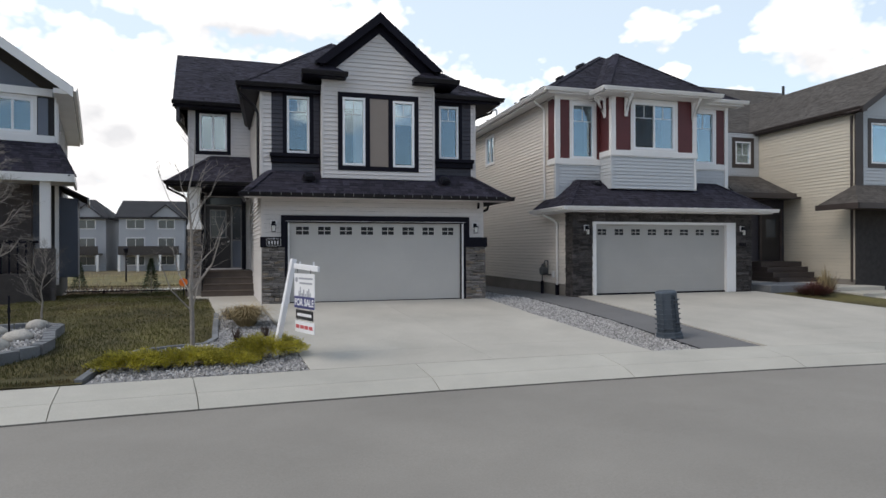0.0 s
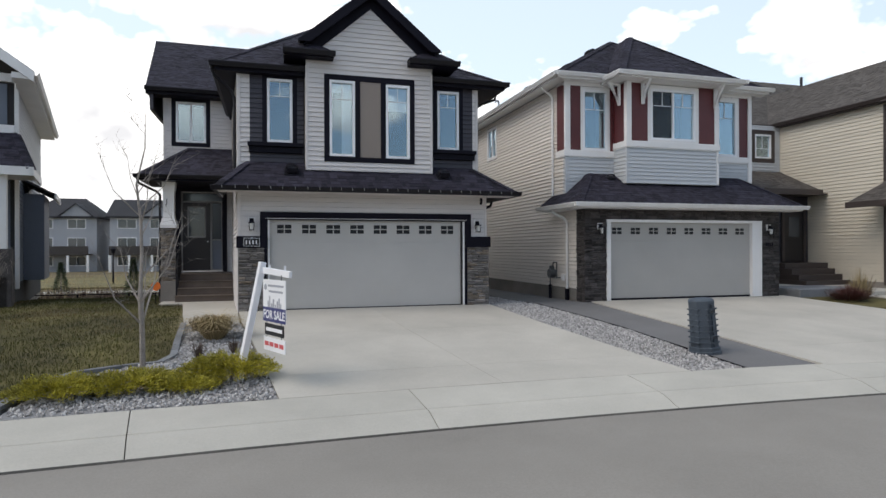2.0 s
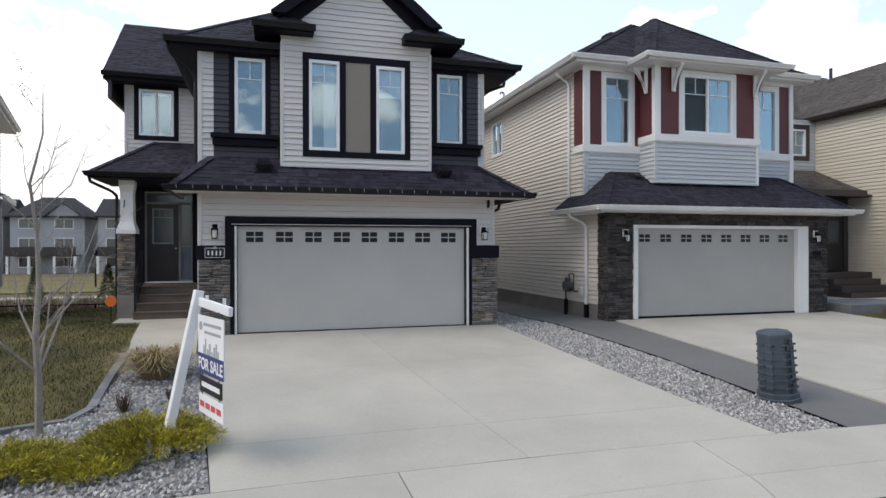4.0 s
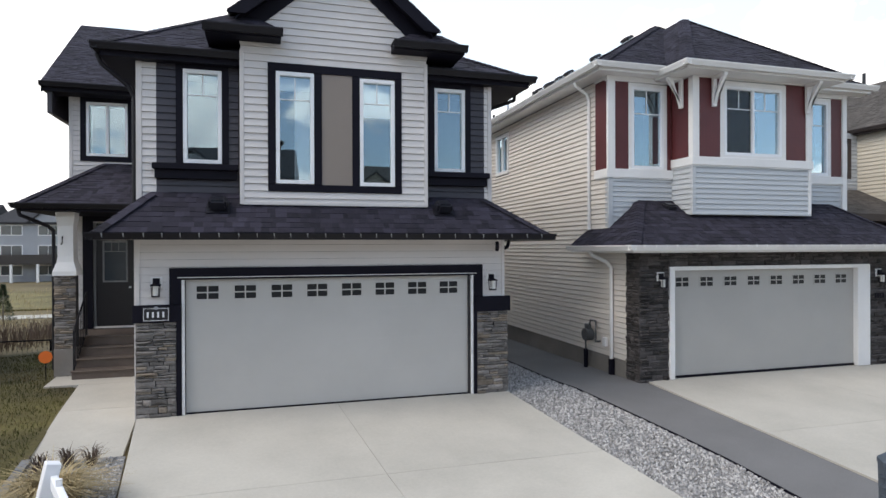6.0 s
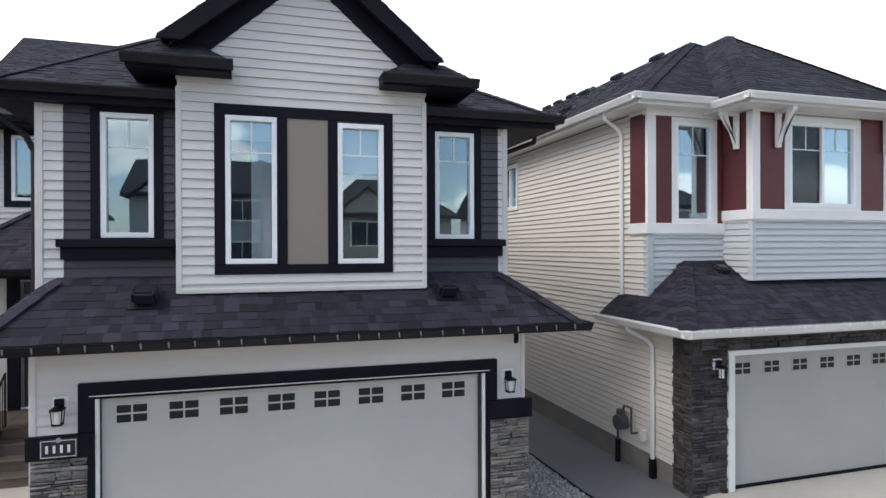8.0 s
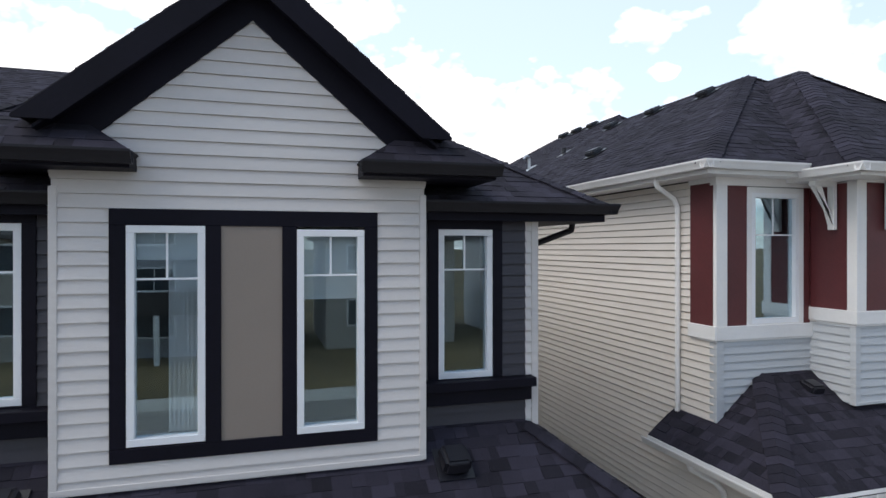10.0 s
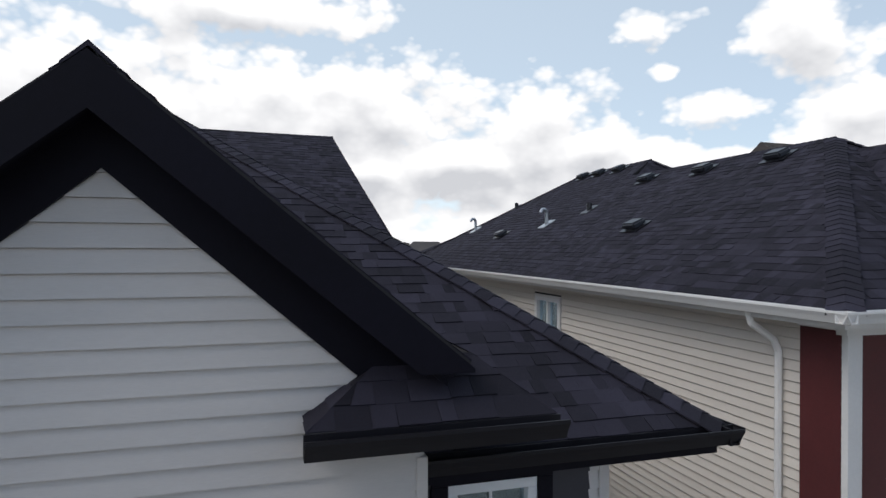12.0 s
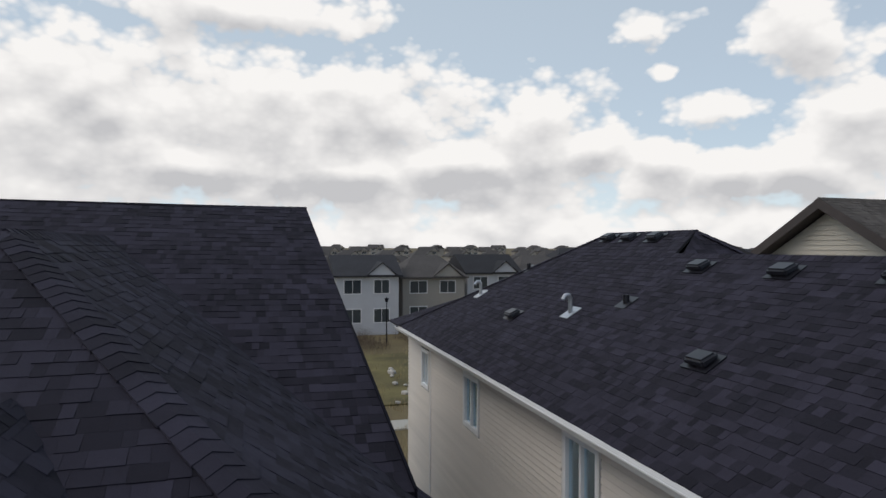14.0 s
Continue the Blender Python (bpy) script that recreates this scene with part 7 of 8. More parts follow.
OCT = [(1, 0, 0), (-1, 0, 0), (0, 1, 0), (0, -1, 0), (0, 0, 1), (0, 0, -1)]
OCTF = [(0, 2, 4), (2, 1, 4), (1, 3, 4), (3, 0, 4), (2, 0, 5), (1, 2, 5), (3, 1, 5), (0, 3, 5)]


def pebbles(name, poly, height, count, size, mat, label, seed):
    """Loose stones strewn over a bed, each a crooked little solid."""
    rnd = random.Random(seed)
    xs, ys = [p[0] for p in poly], [p[1] for p in poly]
    verts, faces, k = [], [], 0
    while k < count:
        x, y = rnd.uniform(min(xs), max(xs)), rnd.uniform(min(ys), max(ys))
        if not inside(x, y, poly):
            continue
        s = rnd.uniform(*size)
        z = height(x, y) + s * rnd.uniform(0.0, 0.5)
        e = Euler((rnd.uniform(0, 6), rnd.uniform(0, 6), rnd.uniform(0, 6))).to_matrix()
        b = len(verts)
        verts.extend(Vector((x, y, z)) + e @ Vector((c[0] * s * rnd.uniform(0.6, 1.2), c[1] * s * rnd.uniform(0.5, 1.0), c[2] * s * rnd.uniform(0.4, 0.9))) for c in OCT)
        faces.extend(tuple(i + b for i in f) for f in OCTF)
        k += 1
    ob = raw(name, verts, faces, mat, None, label, "stuff")
    tagged(ob, "", "gravel")


strip = [(5.9, 6), (5.88, 0.0), (6.1, -3.0), (6.43, -6.1), (6.57, -7.2), (7.62, -7.26), (7.63, -3.7), (7.53, -2.5), (7.40, -1.3), (7.16, 0.7), (7.12, 6)]
pebbles("gravel", strip, lambda x, y: SLOPE(y) - 0.045, 17000, (0.015, 0.036), M_GRAVEL, "grey crushed gravel beside the driveway", 81)
bed = [(-2.75, -7.3), (0.32, -7.22), (-0.04, -4.2), (-0.38, -1.48), (-1.5, -1.46), (-1.25, -4.6), (-1.8, -5.0), (-2.6, -5.6)]
bedz = lambda x, y: lerp_table(y, [(-7.25, -0.45), (-4.2, -0.285), (-0.4, -0.085)])
pebbles("gravel", bed, bedz, 6500, (0.016, 0.042), M_GRAVEL, "grey gravel mulch in the planting bed", 82)


def blade_field(name, pts, mat, label, category, h, w, seed, lean=0.4):
    """Upright blades, two triangles each, one at every point."""
    rnd = random.Random(seed)
    verts, faces = [], []
    for x, y, z in pts:
        a = rnd.uniform(0, 6.283)
        hh = h * rnd.uniform(0.5, 1.25)
        dx, dy = math.cos(a) * w, math.sin(a) * w
        lx, ly = rnd.uniform(-lean, lean) * hh, rnd.uniform(-lean, lean) * hh
        b = len(verts)
        verts.extend([(x - dx, y - dy, z - 0.01), (x + dx, y + dy, z - 0.01), (x + lx * 0.5 + dx * 0.6, y + ly * 0.5 + dy * 0.6, z + hh * 0.6), (x + lx * 0.5 - dx * 0.6, y + ly * 0.5 - dy * 0.6, z + hh * 0.6), (x + lx, y + ly, z + hh)])
        faces.extend([(b, b + 1, b + 2, b + 3), (b + 3, b + 2, b + 4)])
    ob = raw(name, verts, faces, mat, None, label, "stuff")
    return tagged(ob, "", category)


def lawn_grass():
    rnd = random.Random(91)
    right = lambda y: lerp_table(y, [(-7.2, -2.95), (-5.6, -2.7), (-5.0, -1.85), (-4.7, -1.38), (-1.4, -1.62), (3.15, -2.2), (3.2, -2.82), (9, -3.2)])
    green, straw = [], []
    while len(green) + len(straw) < 42000:
        y = -7.1 + 15.5 * rnd.random() ** 1.4
        r = right(y)
        x = r - (r + 7.4) * rnd.random()
        p = (x, y + (bend(x) if y < -6.9 else 0), grade(x, y) + 0.05)
        m = 1.5 * noise.noise((x * 0.5, y * 0.5, 3.0)) + rnd.uniform(-0.35, 0.35)
        (green if m > -0.3 else straw).append(p)
    blade_field("grass", green, M_GRASS, "short green spring grass", "grass", 0.05, 0.006, 92)
    blade_field("grass", straw, M_DRY, "dry straw in the spring lawn", "grass", 0.04, 0.006, 93, lean=1.2)


lawn_grass()


def bed_edging():
    e = thing("bed_edging", "grey concrete edging between lawn and gravel bed", "edging", (-1.6, -4.0, -0.3))
    path = [(-1.53, -1.45), (-1.47, -2.2), (-1.40, -3.3), (-1.31, -4.4), (-1.45, -4.85), (-1.95, -5.05), (-2.45, -5.4), (-2.72, -5.9), (-2.84, -6.6), (-2.9, -7.3)]
    for (a, b), (c, d) in zip(path, path[1:]):
        p, q = Vector((a, b, 0)), Vector((c, d, 0))
        k = max(1, round((q - p).length / 0.42))
        for i in range(k):
            s, t = p.lerp(q, (i + 0.02) / k), p.lerp(q, (i + 0.98) / k)
            n = (t - s).cross(Vector((0, 0, 1))).normalized() * 0.055
            z = [grade(v.x, v.y) + 0.10 for v in (s, t)]
            part("edging_block", solid(bmesh.new(), [(s.x + n.x, s.y + n.y, z[0]), (t.x + n.x, t.y + n.y, z[1]), (t.x - n.x, t.y - n.y, z[1]), (s.x - n.x, s.y - n.y, z[0])], (0, 0, -0.16)), M_BLOCK, e)


bed_edging()


def juniper(cx, cy, rx, ry, h, seed, n):
    """A low spreading evergreen: arching stems that carry flat sprays of needles."""
    z0 = bedz(cx, cy)
    t = thing("juniper", "low spreading yellow-green juniper in the gravel bed", "shrub", (cx, cy, z0), "junipers by the pavement")
    rnd = random.Random(seed)
    bm = bmesh.new()
    verts, faces = [], []
    for i in range(n):
        a = rnd.uniform(0, 6.283)
        reach = rnd.uniform(0.35, 1.0) ** 0.7
        ex, ey = cx + math.cos(a) * rx * reach, cy + math.sin(a) * ry * reach
        ez = z0 + h * (1.05 - 0.75 * reach * reach) * rnd.uniform(0.7, 1.15)
        base = Vector((cx + math.cos(a) * rx * 0.12, cy + math.sin(a) * ry * 0.12, z0))
        tip = Vector((ex, ey, ez))
        midp = base.lerp(tip, 0.5) + Vector((0, 0, h * 0.25))
        if i % 5 == 0:
            cyl(bm, base, midp, 0.012, 0.007, n=5)
            cyl(bm, midp, tip, 0.007, 0.003, n=5)
        for j in range(76):
            f = rnd.uniform(0.35, 1.05)
            p = base.lerp(midp, f * 2) if f < 0.5 else midp.lerp(tip, (f - 0.5) * 2)
            d = (tip - base).normalized() + Vector((rnd.uniform(-0.9, 0.9), rnd.uniform(-0.9, 0.9), rnd.uniform(-0.1, 0.9)))
            d.normalize()
            ln = rnd.uniform(0.025, 0.06)
            s = d.cross(Vector((rnd.uniform(-1, 1), rnd.uniform(-1, 1), rnd.uniform(-1, 1)))).normalized() * rnd.uniform(0.003, 0.007)
            p = p + Vector((rnd.uniform(-0.05, 0.05), rnd.uniform(-0.05, 0.05), rnd.uniform(-0.03, 0.03)))
            p.z = max(p.z, z0 + 0.02)
            b = len(verts)
            verts.extend([p - s * 0.5, p + d * ln * 0.5 + s, p + d * ln, p + d * ln * 0.5 - s])
            faces.append((b, b + 1, b + 2, b + 3))
    part("stem_tangle", bm, M_BARK, t, kind="stuff")
    raw("foliage", verts, faces, M_JUNIPER, t, "yellow-green needle sprays", "stuff")


juniper(-2.35, -6.55, 0.62, 0.50, 0.28, 101, 230)
juniper(-1.55, -6.35, 0.70, 0.55, 0.25, 102, 240)
juniper(-0.35, -6.05, 0.72, 0.62, 0.36, 103, 300)
juniper(-0.85, -6.55, 0.45, 0.40, 0.21, 104, 130)


def grass_clump(cx, cy, r, h, n, seed, mat=None, label="clump of dry straw-coloured ornamental grass", name="grass_clump"):
    z0 = bedz(cx, cy) if cy > -7 and cx < 0.4 else grade(cx, cy)
    t = thing(name, label, "ornamental grass", (cx, cy, z0))
    rnd = random.Random(seed)
    verts, faces = [], []
    for i in range(n):
        a, s = rnd.uniform(0, 6.283), rnd.random() ** 0.6
        p = Vector((cx + math.cos(a) * r * 0.25 * s, cy + math.sin(a) * r * 0.25 * s, z0))
        hh = h * rnd.uniform(0.5, 1.1)
        out = Vector((math.cos(a), math.sin(a), 0)) * r * s
        q, e = p + out * 0.4 + Vector((0, 0, hh * 0.75)), p + out * 1.3 + Vector((0, 0, hh * rnd.uniform(0.5, 1.0)))
        w = Vector((-math.sin(a), math.cos(a), 0)) * 0.006
        b = len(verts)
        verts.extend([p - w, p + w, q + w, q - w, e])
        faces.extend([(b, b + 1, b + 2, b + 3), (b + 3, b + 2, b + 4)])
    raw("blade_tuft", verts, faces, mat or M_STRAW, t, kind="stuff")


grass_clump(-0.78, -3.05, 0.6, 0.55, 1000, 111)
for i, (x, y) in enumerate(((-1.3, -1.75), (-1.0, -1.65), (-0.72, -1.7), (-1.2, -2.2), (-0.9, -4.6), (-0.35, -4.4))):
    grass_clump(x, y, 0.2, 0.3, 60, 120 + i, M_TWIG, "small clump of withered brown stems", "dead_perennial")


def bare_tree(name, base, height, seed, label, spread=0.35, limbs=9, twigs=7, droop=0.0, r0=0.05, lowest=0.22):
    """A young leafless tree: tapered crooked trunk, limbs and fine twigs."""
    t = thing(name, label, "tree", base)
    rnd = random.Random(seed)
    base = Vector(base)
    bm = bmesh.new()
    pts = [base - Vector((0, 0, 0.1))]
    k = 7
    for i in range(1, k + 1):
        pts.append(base + Vector((rnd.uniform(-0.05, 0.05) * i / 3, rnd.uniform(-0.05, 0.05) * i / 3, height * i / k)))
    for i in range(k):
        cyl(bm, pts[i], pts[i + 1], r0 * (1 - i / (k + 0.5)), r0 * (1 - (i + 1) / (k + 0.5)), n=8)
    part("trunk", bm, M_BARK, t)
    lm, tv, tf = bmesh.new(), [], []

    def twig(p, q, w):
        s = (q - p).cross(Vector((rnd.uniform(-1, 1), rnd.uniform(-1, 1), 0.3))).normalized() * w
        u = (q - p).cross(s).normalized() * w
        b = len(tv)
        tv.extend([p + s, p - s * 0.5 + u, p - s * 0.5 - u, q])
        tf.extend([(b, b + 1, b + 3), (b + 1, b + 2, b + 3), (b + 2, b, b + 3)])
    for i in range(limbs):
        f = rnd.uniform(lowest, 0.95)
        j = min(int(f * k), k - 1)
        p = pts[j].lerp(pts[j + 1], f * k - j)
        a = rnd.uniform(0, 6.283)
        ln = height * spread * (1.15 - f) * rnd.uniform(0.7, 1.2) + 0.15
        d = Vector((math.cos(a) * 0.7, math.sin(a) * 0.7, 0.75 - droop))
        m = p + d * ln * 0.5
        q = m + Vector((d.x * 0.5, d.y * 0.5, d.z * (1.3 if droop < 0.5 else 0.2))) * ln * 0.5
        r = r0 * 0.4 * (1.1 - f)
        cyl(lm, p, m, r, r * 0.6, n=6)
        cyl(lm, m, q, r * 0.6, r * 0.25, n=6)
        for _ in range(twigs):
            g = rnd.uniform(0.2, 1.0)
            s = p.lerp(m, g * 2) if g < 0.5 else m.lerp(q, g * 2 - 1)
            e = s + (d * 0.6 + Vector((rnd.uniform(-0.7, 0.7), rnd.uniform(-0.7, 0.7), rnd.uniform(-0.1, 0.7) - droop))) * ln * 0.4
            twig(s, e, 0.004)
            for _ in range(3):
                s2 = s.lerp(e, rnd.uniform(0.3, 1))
                twig(s2, s2 + Vector((rnd.uniform(-0.2, 0.2), rnd.uniform(-0.2, 0.2), rnd.uniform(-0.05, 0.22) - droop * 0.3)) * ln * 0.9, 0.0028)
    part("limb_tangle", lm, M_BARK, t, kind="stuff")
    raw("twig_spray", tv, tf, M_BARK, t, kind="stuff")


bare_tree("young_tree", (-1.62, -5.25, -0.33), 3.9, 131, "young leafless tree with a slim grey trunk", limbs=16, twigs=4, spread=0.34, r0=0.046, lowest=0.1)
bare_tree("young_tree", (-6.0, -2.2, -0.2), 4.3, 132, "leafless twiggy tree before the blue house", limbs=34, twigs=12, spread=0.36, droop=0.35, r0=0.06)
bare_tree("young_tree", (-5.3, -1.2, -0.2), 1.7, 133, "small leafless shrub beside the lawn", limbs=16, twigs=8, spread=0.5, r0=0.025)


def rocky_bed():
    e = thing("retaining_edge", "curved retaining edge of grey concrete blocks", "edging", (-4.2, -5.0, -0.3))
    path = [(-5.6, -3.0), (-4.9, -2.75), (-4.4, -3.0), (-4.3, -3.9), (-4.0, -4.9), (-4.0, -5.5), (-4.4, -6.1), (-5.2, -6.4), (-6.5, -6.5)]
    for i in range(len(path) - 1):
        p, q = Vector((*path[i], 0)), Vector((*path[i + 1], 0))
        k = max(1, round((q - p).length / 0.3))
        for j in range(k):
            s, t = p.lerp(q, (j + 0.02) / k), p.lerp(q, (j + 0.98) / k)
            n = (t - s).cross(Vector((0, 0, 1))).normalized() * 0.1
            zb = grade(s.x, s.y) - 0.05
            part("block", solid(bmesh.new(), [(s.x + n.x, s.y + n.y, zb), (t.x + n.x, t.y + n.y, zb), (t.x - n.x * 0.9, t.y - n.y * 0.9, zb), (s.x - n.x * 0.9, s.y - n.y * 0.9, zb)], (0, 0, 0.27)), M_BLOCK, e)
    poly = [(-5.6, -3.1), (-4.9, -2.9), (-4.5, -3.1), (-4.42, -3.9), (-4.12, -4.9), (-4.12, -5.5), (-4.5, -6.0), (-5.2, -6.3), (-6.5, -6.4), (-6.5, -3.2)]
    bm = solid(bmesh.new(), [(x, y, grade(x, y) + 0.12) for x, y in poly], (0, 0, -0.15))
    tagged(part("gravel_bed", bm, M_GRAVELBED, None, "gravel bed held by the retaining edge", "structure"), "", "gravel")
    pebbles("gravel", poly, lambda x, y: grade(x, y) + 0.13, 2200, (0.02, 0.05), M_GRAVEL, "grey gravel among the boulders", 141)
    rnd = random.Random(142)
    for x, y, s in ((-4.85, -2.95, 0.22), (-4.68, -4.3, 0.24), (-4.8, -5.1, 0.26), (-5.3, -3.6, 0.2)):
        bm = bmesh.new()
        bmesh.ops.create_icosphere(bm, subdivisions=2, radius=s)
        o = Vector((rnd.random() * 9, rnd.random() * 9, 0))
        for v in bm.verts:
            v.co *= 1 + 0.35 * noise.noise(v.co * 3.5 + o)
            v.co.z *= 0.55
            v.co += Vector((x, y, grade(x, y) + 0.2))
        single("boulder", bm, M_ROCK, "pale rounded boulder on the gravel bed", "rock", "boulders in the gravel bed", smooth=True)
    p = thing("garden_stake", "slim black garden light stake", "garden light", (-4.95, -3.95, -0.2))
    part("stake", cyl(bmesh.new(), (-4.95, -3.95, -0.25), (-4.95, -3.95, 0.62), 0.018), M_BLACK, p)
    part("head", cyl(bmesh.new(), (-4.95, -3.95, 0.3), (-4.95, -3.95, 0.42), 0.03, 0.02), M_BLACK, p)


rocky_bed()


def marker_disc():
    t = thing("marker_disc", "round orange marker on a short stem", "marker", (-2.98, 4.05, 0.0))
    part("stem", cyl(bmesh.new(), (-2.98, 4.05, -0.1), (-2.98, 4.05, 0.42), 0.01, n=6), M_BLACK, t)
    part("disc", cyl(bmesh.new(), (-2.98, 4.04, 0.42), (-2.98, 4.02, 0.42), 0.13, n=24), M_ORANGE, t)


marker_disc()


def back_fence():
    f = thing("fence", "low black chain-link fence along the back gardens", "fence", (-5.0, 14.0, -0.4))
    y = 12.5
    for i in range(12):
        x = -3.5 - 1.9 * i
        z = grade(x, y)
        part("post", cyl(bmesh.new(), (x, y, z - 0.1), (x, y, z + 0.72), 0.035, n=8), M_BLACK, f)
    z = grade(-10, y)
    part("rail", cyl(bmesh.new(), (-25, y, z + 0.70), (-3.2, y, z + 0.70), 0.022, n=6), M_BLACK, f)
    part("rail", cyl(bmesh.new(), (-25, y, z + 0.12), (-3.2, y, z + 0.12), 0.015, n=6), M_BLACK, f)
    bm = bmesh.new()
    for i in range(150):
        x = -25 + 0.145 * i
        cyl(bm, (x, y, z + 0.1), (x + 0.14, y, z + 0.70), 0.003, n=3)
        cyl(bm, (x + 0.14, y, z + 0.1), (x, y, z + 0.70), 0.003, n=3)
    part("mesh", bm, M_BLACK, f, "black chain-link mesh")


back_fence()


def spruce(x, y, h, seed):
    z = grade(x, y)
    t = thing("spruce", "small young spruce in the park behind the houses", "tree", (x, y, z))
    rnd = random.Random(seed)
    part("trunk", cyl(bmesh.new(), (x, y, z - 0.1), (x, y, z + h), 0.05, 0.01, n=7), M_BARK, t)
    verts, faces = [], []
    for i in range(2600):
        f = rnd.random() ** 0.8
        a = rnd.uniform(0, 6.283)
        r = (1 - f) * h * 0.26 * rnd.uniform(0.3, 1.1)
        p = Vector((x + math.cos(a) * r, y + math.sin(a) * r, z + 0.15 + f * (h - 0.15) - r * 0.25))
        d = Vector((math.cos(a), math.sin(a), rnd.uniform(-0.4, 0.3))) * rnd.uniform(0.08, 0.2)
        s = d.cross(Vector((rnd.uniform(-1, 1), rnd.uniform(-1, 1), 1))).normalized() * 0.02
        b = len(verts)
        verts.extend([p - s, p + s, p + d])
        faces.append((b, b + 1, b + 2))
    raw("crown", verts, faces, M_SPRUCE, t, kind="stuff")


spruce(-6.9, 21.0, 2.4, 151)
spruce(-13.0, 30.0, 2.2, 152)


def thicket(x0, x1, y0, y1, n, h, mat, label, seed):
    rnd = random.Random(seed)
    pts = []
    for _ in range(n):
        x, y = rnd.uniform(x0, x1), rnd.uniform(y0, y1)
        if noise.noise((x * 0.25, y * 0.25, 1.0)) > -0.15:
            pts.append((x, y, grade(x, y)))
    blade_field("reeds", pts, mat, label, "reeds", h, 0.012, seed, lean=0.35)


thicket(-26, -5.0, 15, 25, 7000, 0.9, M_TWIG, "brown dry brush behind the fence", 161)
thicket(-40, 40, 24, 60, 16000, 0.45, M_STRAW, "dry straw grass in the park", 162)
thicket(8, 40, 60, 68, 5000, 1.6, M_TWIG, "bare brown brush before the far houses", 163)
thicket(2, 30, 20, 50, 6000, 0.3, M_STRAW, "dry tufts of grass", 164)
tagged(part("park_path", solid(solid(bmesh.new(), [(-60, 30.2, -1.45), (-5, 31.6, -1.45), (-5, 33.4, -1.43), (-60, 32.0, -1.43)], (0, 0, -0.1)), [(-5, 31.6, -0.93), (60, 33.2, -0.95), (60, 35.0, -0.98), (-5, 33.4, -0.96)], (0, 0, -0.1)), M_WALK, None, "pale path across the park", "structure"), "", "path")
tagged(part("park_lawn", solid(solid(bmesh.new(), [(-45, 36, -1.38), (-5, 37, -1.36), (-5, 57, -1.33), (-45, 56, -1.33)], (0, 0, -0.1)), [(-5, 37, -0.98), (45, 38.2, -1.0), (45, 58, -1.3), (-5, 57, -1.3)], (0, 0, -0.1)), M_PARK, None, "golden dry park grass", "structure"), "", "lawn")
rnd = random.Random(171)
for i in range(26):
    x, y, s = rnd.uniform(10, 19), rnd.uniform(36, 50), rnd.uniform(0.15, 0.45)
    bm = bmesh.new()
    bmesh.ops.create_icosphere(bm, subdivisions=1, radius=s)
    for v in bm.verts:
        v.co *= rnd.uniform(0.75, 1.15)
        v.co.z *= 0.6
        v.co += Vector((x, y, grade(x, y) + 0.2))
    single("boulder", bm, M_ROCK, "pale boulder in the park", "rock", "boulders in the park")


def park_lamp(x, y, h):
    z = grade(x, y)
    t = thing("park_lamp", "black park lamp post", "street lamp", (x, y, z), "park lamps")
    part("pole", cyl(bmesh.new(), (x, y, z - 0.1), (x, y, z + h), 0.08, 0.05), M_BLACK, t)
    part("head", cyl(bmesh.new(), (x, y, z + h), (x, y, z + h + 0.35), 0.12, 0.22), M_BLACK, t)
    part("cap", cyl(bmesh.new(), (x, y, z + h + 0.35), (x, y, z + h + 0.5), 0.26, 0.05), M_BLACK, t)


park_lamp(-12.6, 42.0, 2.7)
park_lamp(17.2, 63.0, 4.6)


def street_lamp(x, y):
    z = grade(x, y)
    t = thing("street_lamp", "tall grey street lamp with a curved arm", "street lamp", (x, y, z))
    part("pole", cyl(bmesh.new(), (x, y, z - 0.1), (x, y, z + 7.4), 0.09, 0.06), M_METER, t)
    part("arm", tube(bmesh.new(), [(x, y, z + 7.35), (x, y + 0.3, z + 8.0), (x, y + 0.9, z + 8.35), (x, y + 1.5, z + 8.4)], 0.05), M_METER, t)
    part("head", boxed(x - 0.14, x + 0.14, y + 1.4, y + 2.1, z + 8.3, z + 8.45, bevel=0.04), M_METER, t)


street_lamp(2.2, -20.9)


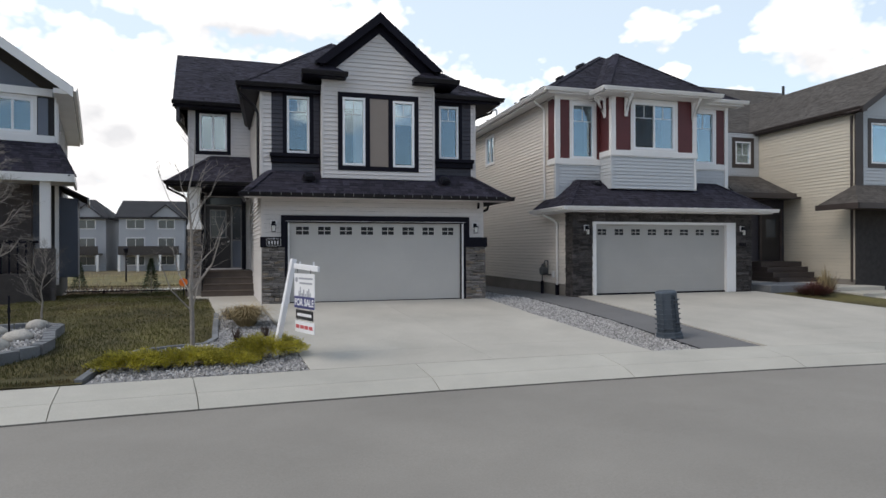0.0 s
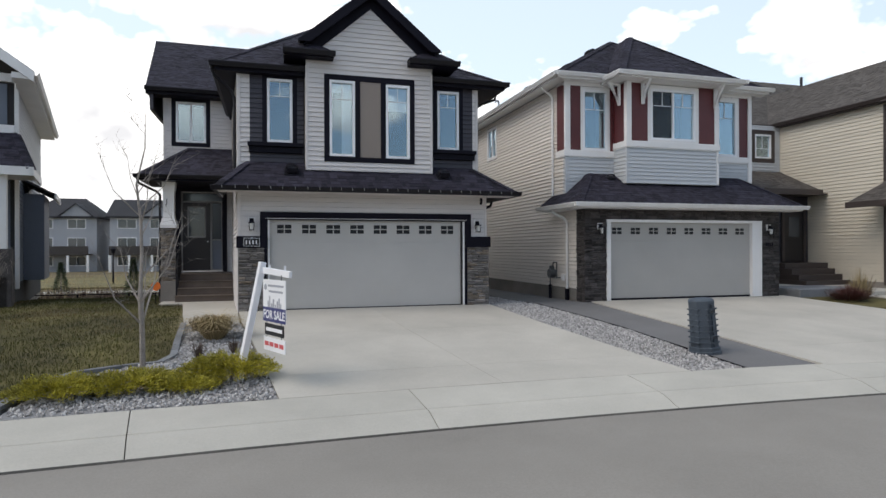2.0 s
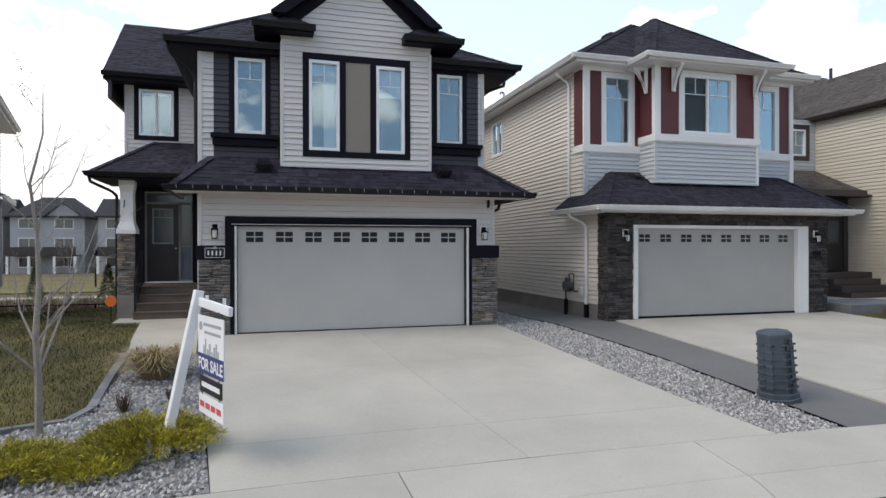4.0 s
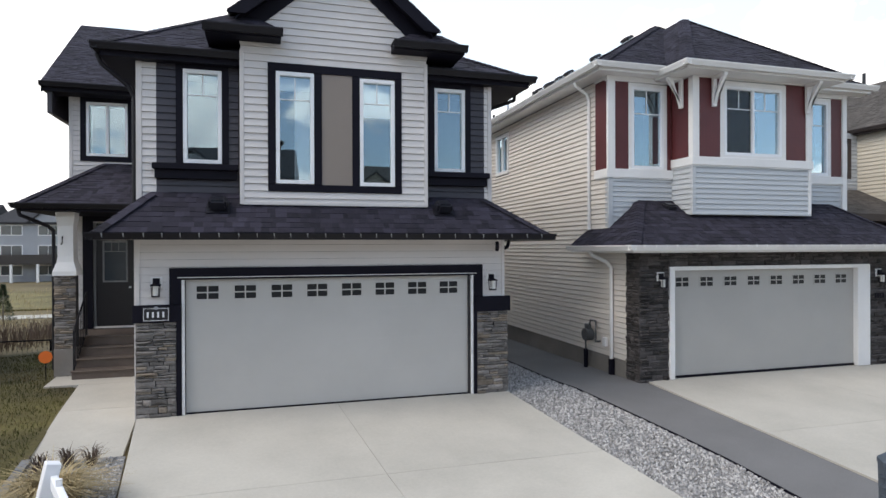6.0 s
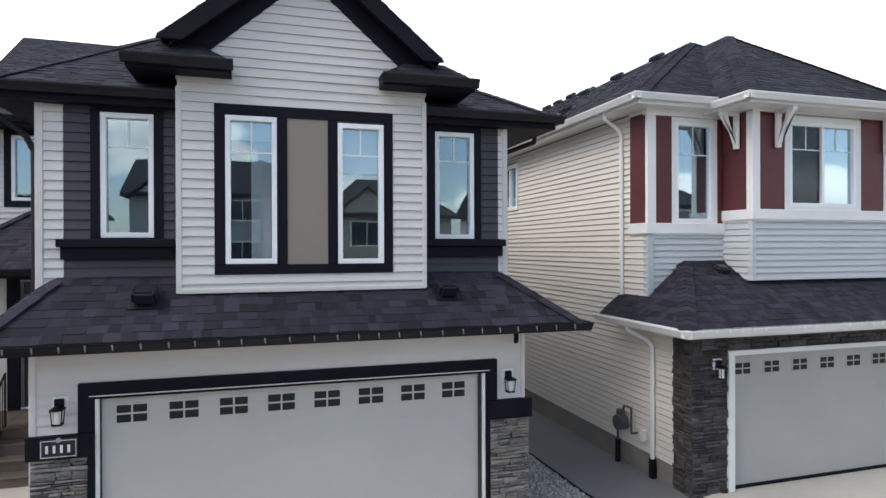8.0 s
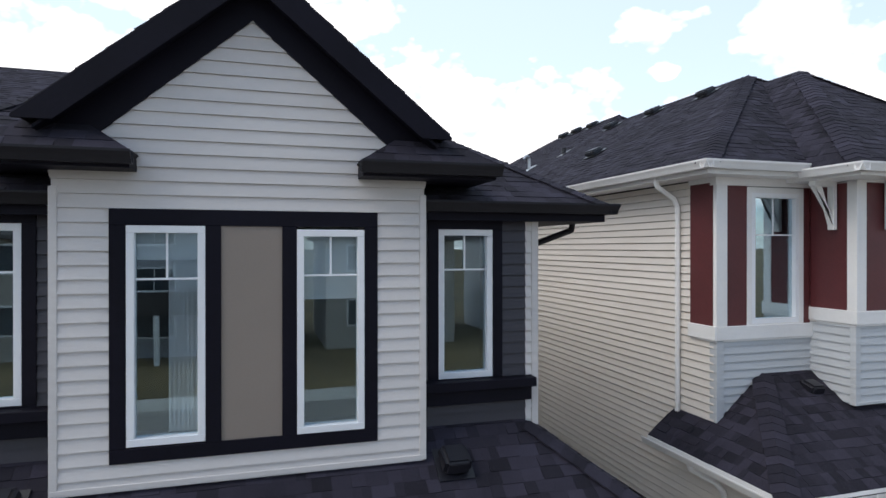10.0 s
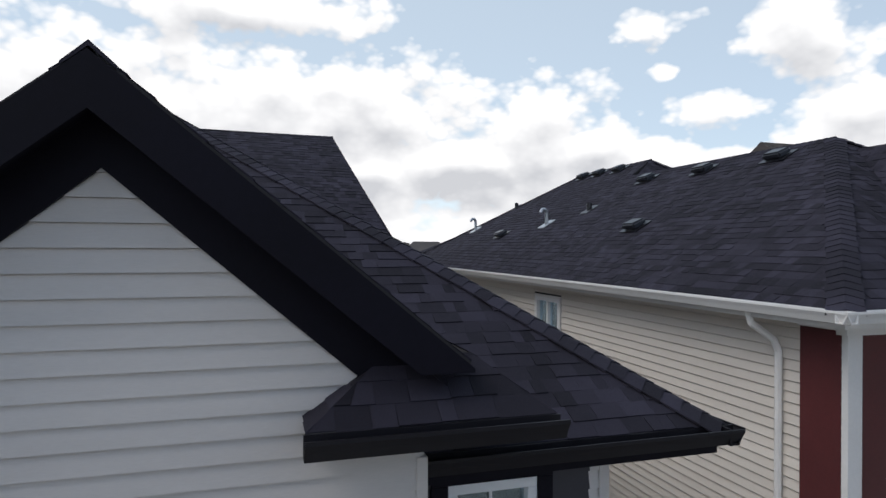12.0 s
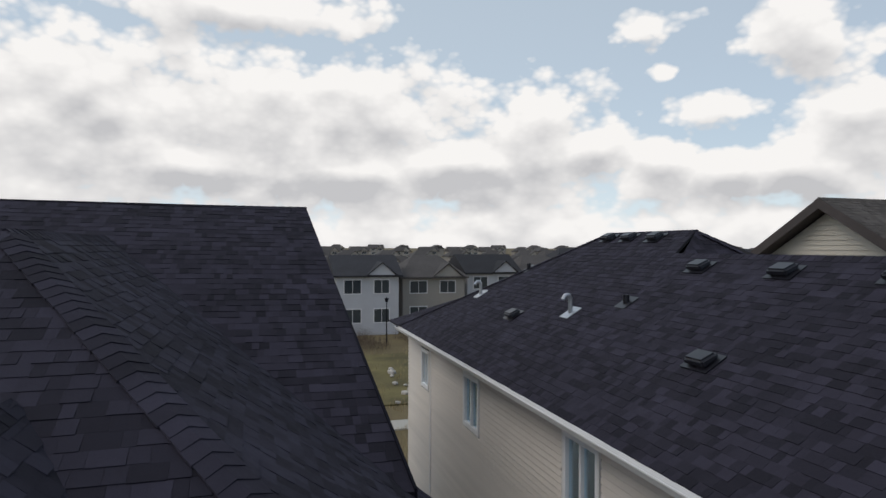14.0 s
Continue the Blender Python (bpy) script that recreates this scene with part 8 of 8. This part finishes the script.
def far_side_garden():
    """What stands beside the stone-fronted driveway: steps, a walk, a low kerb wall and bushes."""
    w = thing("entry_walk", "raised concrete walk with broad low steps", "path", (19.0, -1.5, 0.0), kind="structure")
    for x0, x1, y0, y1, z0, z1 in ((16.2, 20.7, 1.2, 3.3, -0.3, 0.16), (17.6, 20.6, -0.6, 1.19, -0.3, 0.10), (18.4, 20.6, -1.6, -0.61, -0.4, -0.04), (18.9, 20.6, -2.5, -1.61, -0.5, -0.16)):
        part("slab", boxed(x0, x1, y0, y1, z0, z1, bevel=0.015), M_WALK, w)
    b = thing("retaining_wall", "low brown concrete retaining wall", "wall", (16.3, 0.0, -0.1))
    part("wall", boxed(15.95, 18.3, -0.3, 1.15, -0.3, 0.2, bevel=0.02), M_BLOCK, b)
    bm = solid(bmesh.new(), [(15.9, -0.4, -0.05), (18.0, -0.7, -0.02), (18.6, -2.6, -0.2), (20.5, -2.6, -0.2), (26, -6.8, -0.42), (17.2, -7.6, -0.46)], (0, 0, -0.15))
    tagged(part("side_lawn", bm, M_LAWN, None, "small strip of spring lawn beside the driveway", "structure"), "", "lawn")
    rnd = random.Random(181)
    for cx, cy, r, h, n, mat, lab in ((16.7, -1.3, 0.75, 0.55, 1500, M_REDTWIG, "low red-brown leafless bush beside the driveway"), (17.6, -0.9, 0.5, 1.0, 700, M_STRAW, "upright straw-coloured bush beside the walk")):
        z0 = -0.1
        t = thing("bush", lab, "bush", (cx, cy, z0))
        bm, verts, faces = bmesh.new(), [], []
        for i in range(n):
            a, s = rnd.uniform(0, 6.283), rnd.random() ** 0.5
            p = Vector((cx + math.cos(a) * r * 0.3 * s, cy + math.sin(a) * r * 0.3 * s, z0))
            e = Vector((cx + math.cos(a) * r * s, cy + math.sin(a) * r * s, z0 + h * (1.1 - 0.6 * s) * rnd.uniform(0.5, 1.1)))
            k = p.lerp(e, rnd.uniform(0.1, 0.5))
            wv = Vector((-math.sin(a), math.cos(a), 0)) * 0.007
            b_ = len(verts)
            verts.extend([k - wv, k + wv, e])
            faces.append((b_, b_ + 1, b_ + 2))
            if i % 40 == 0:
                cyl(bm, p, e, 0.008, 0.004, n=5)
        part("stem_tangle", bm, M_TWIG, t, kind="stuff")
        raw("twig_spray", verts, faces, mat, t, kind="stuff")


far_side_garden()
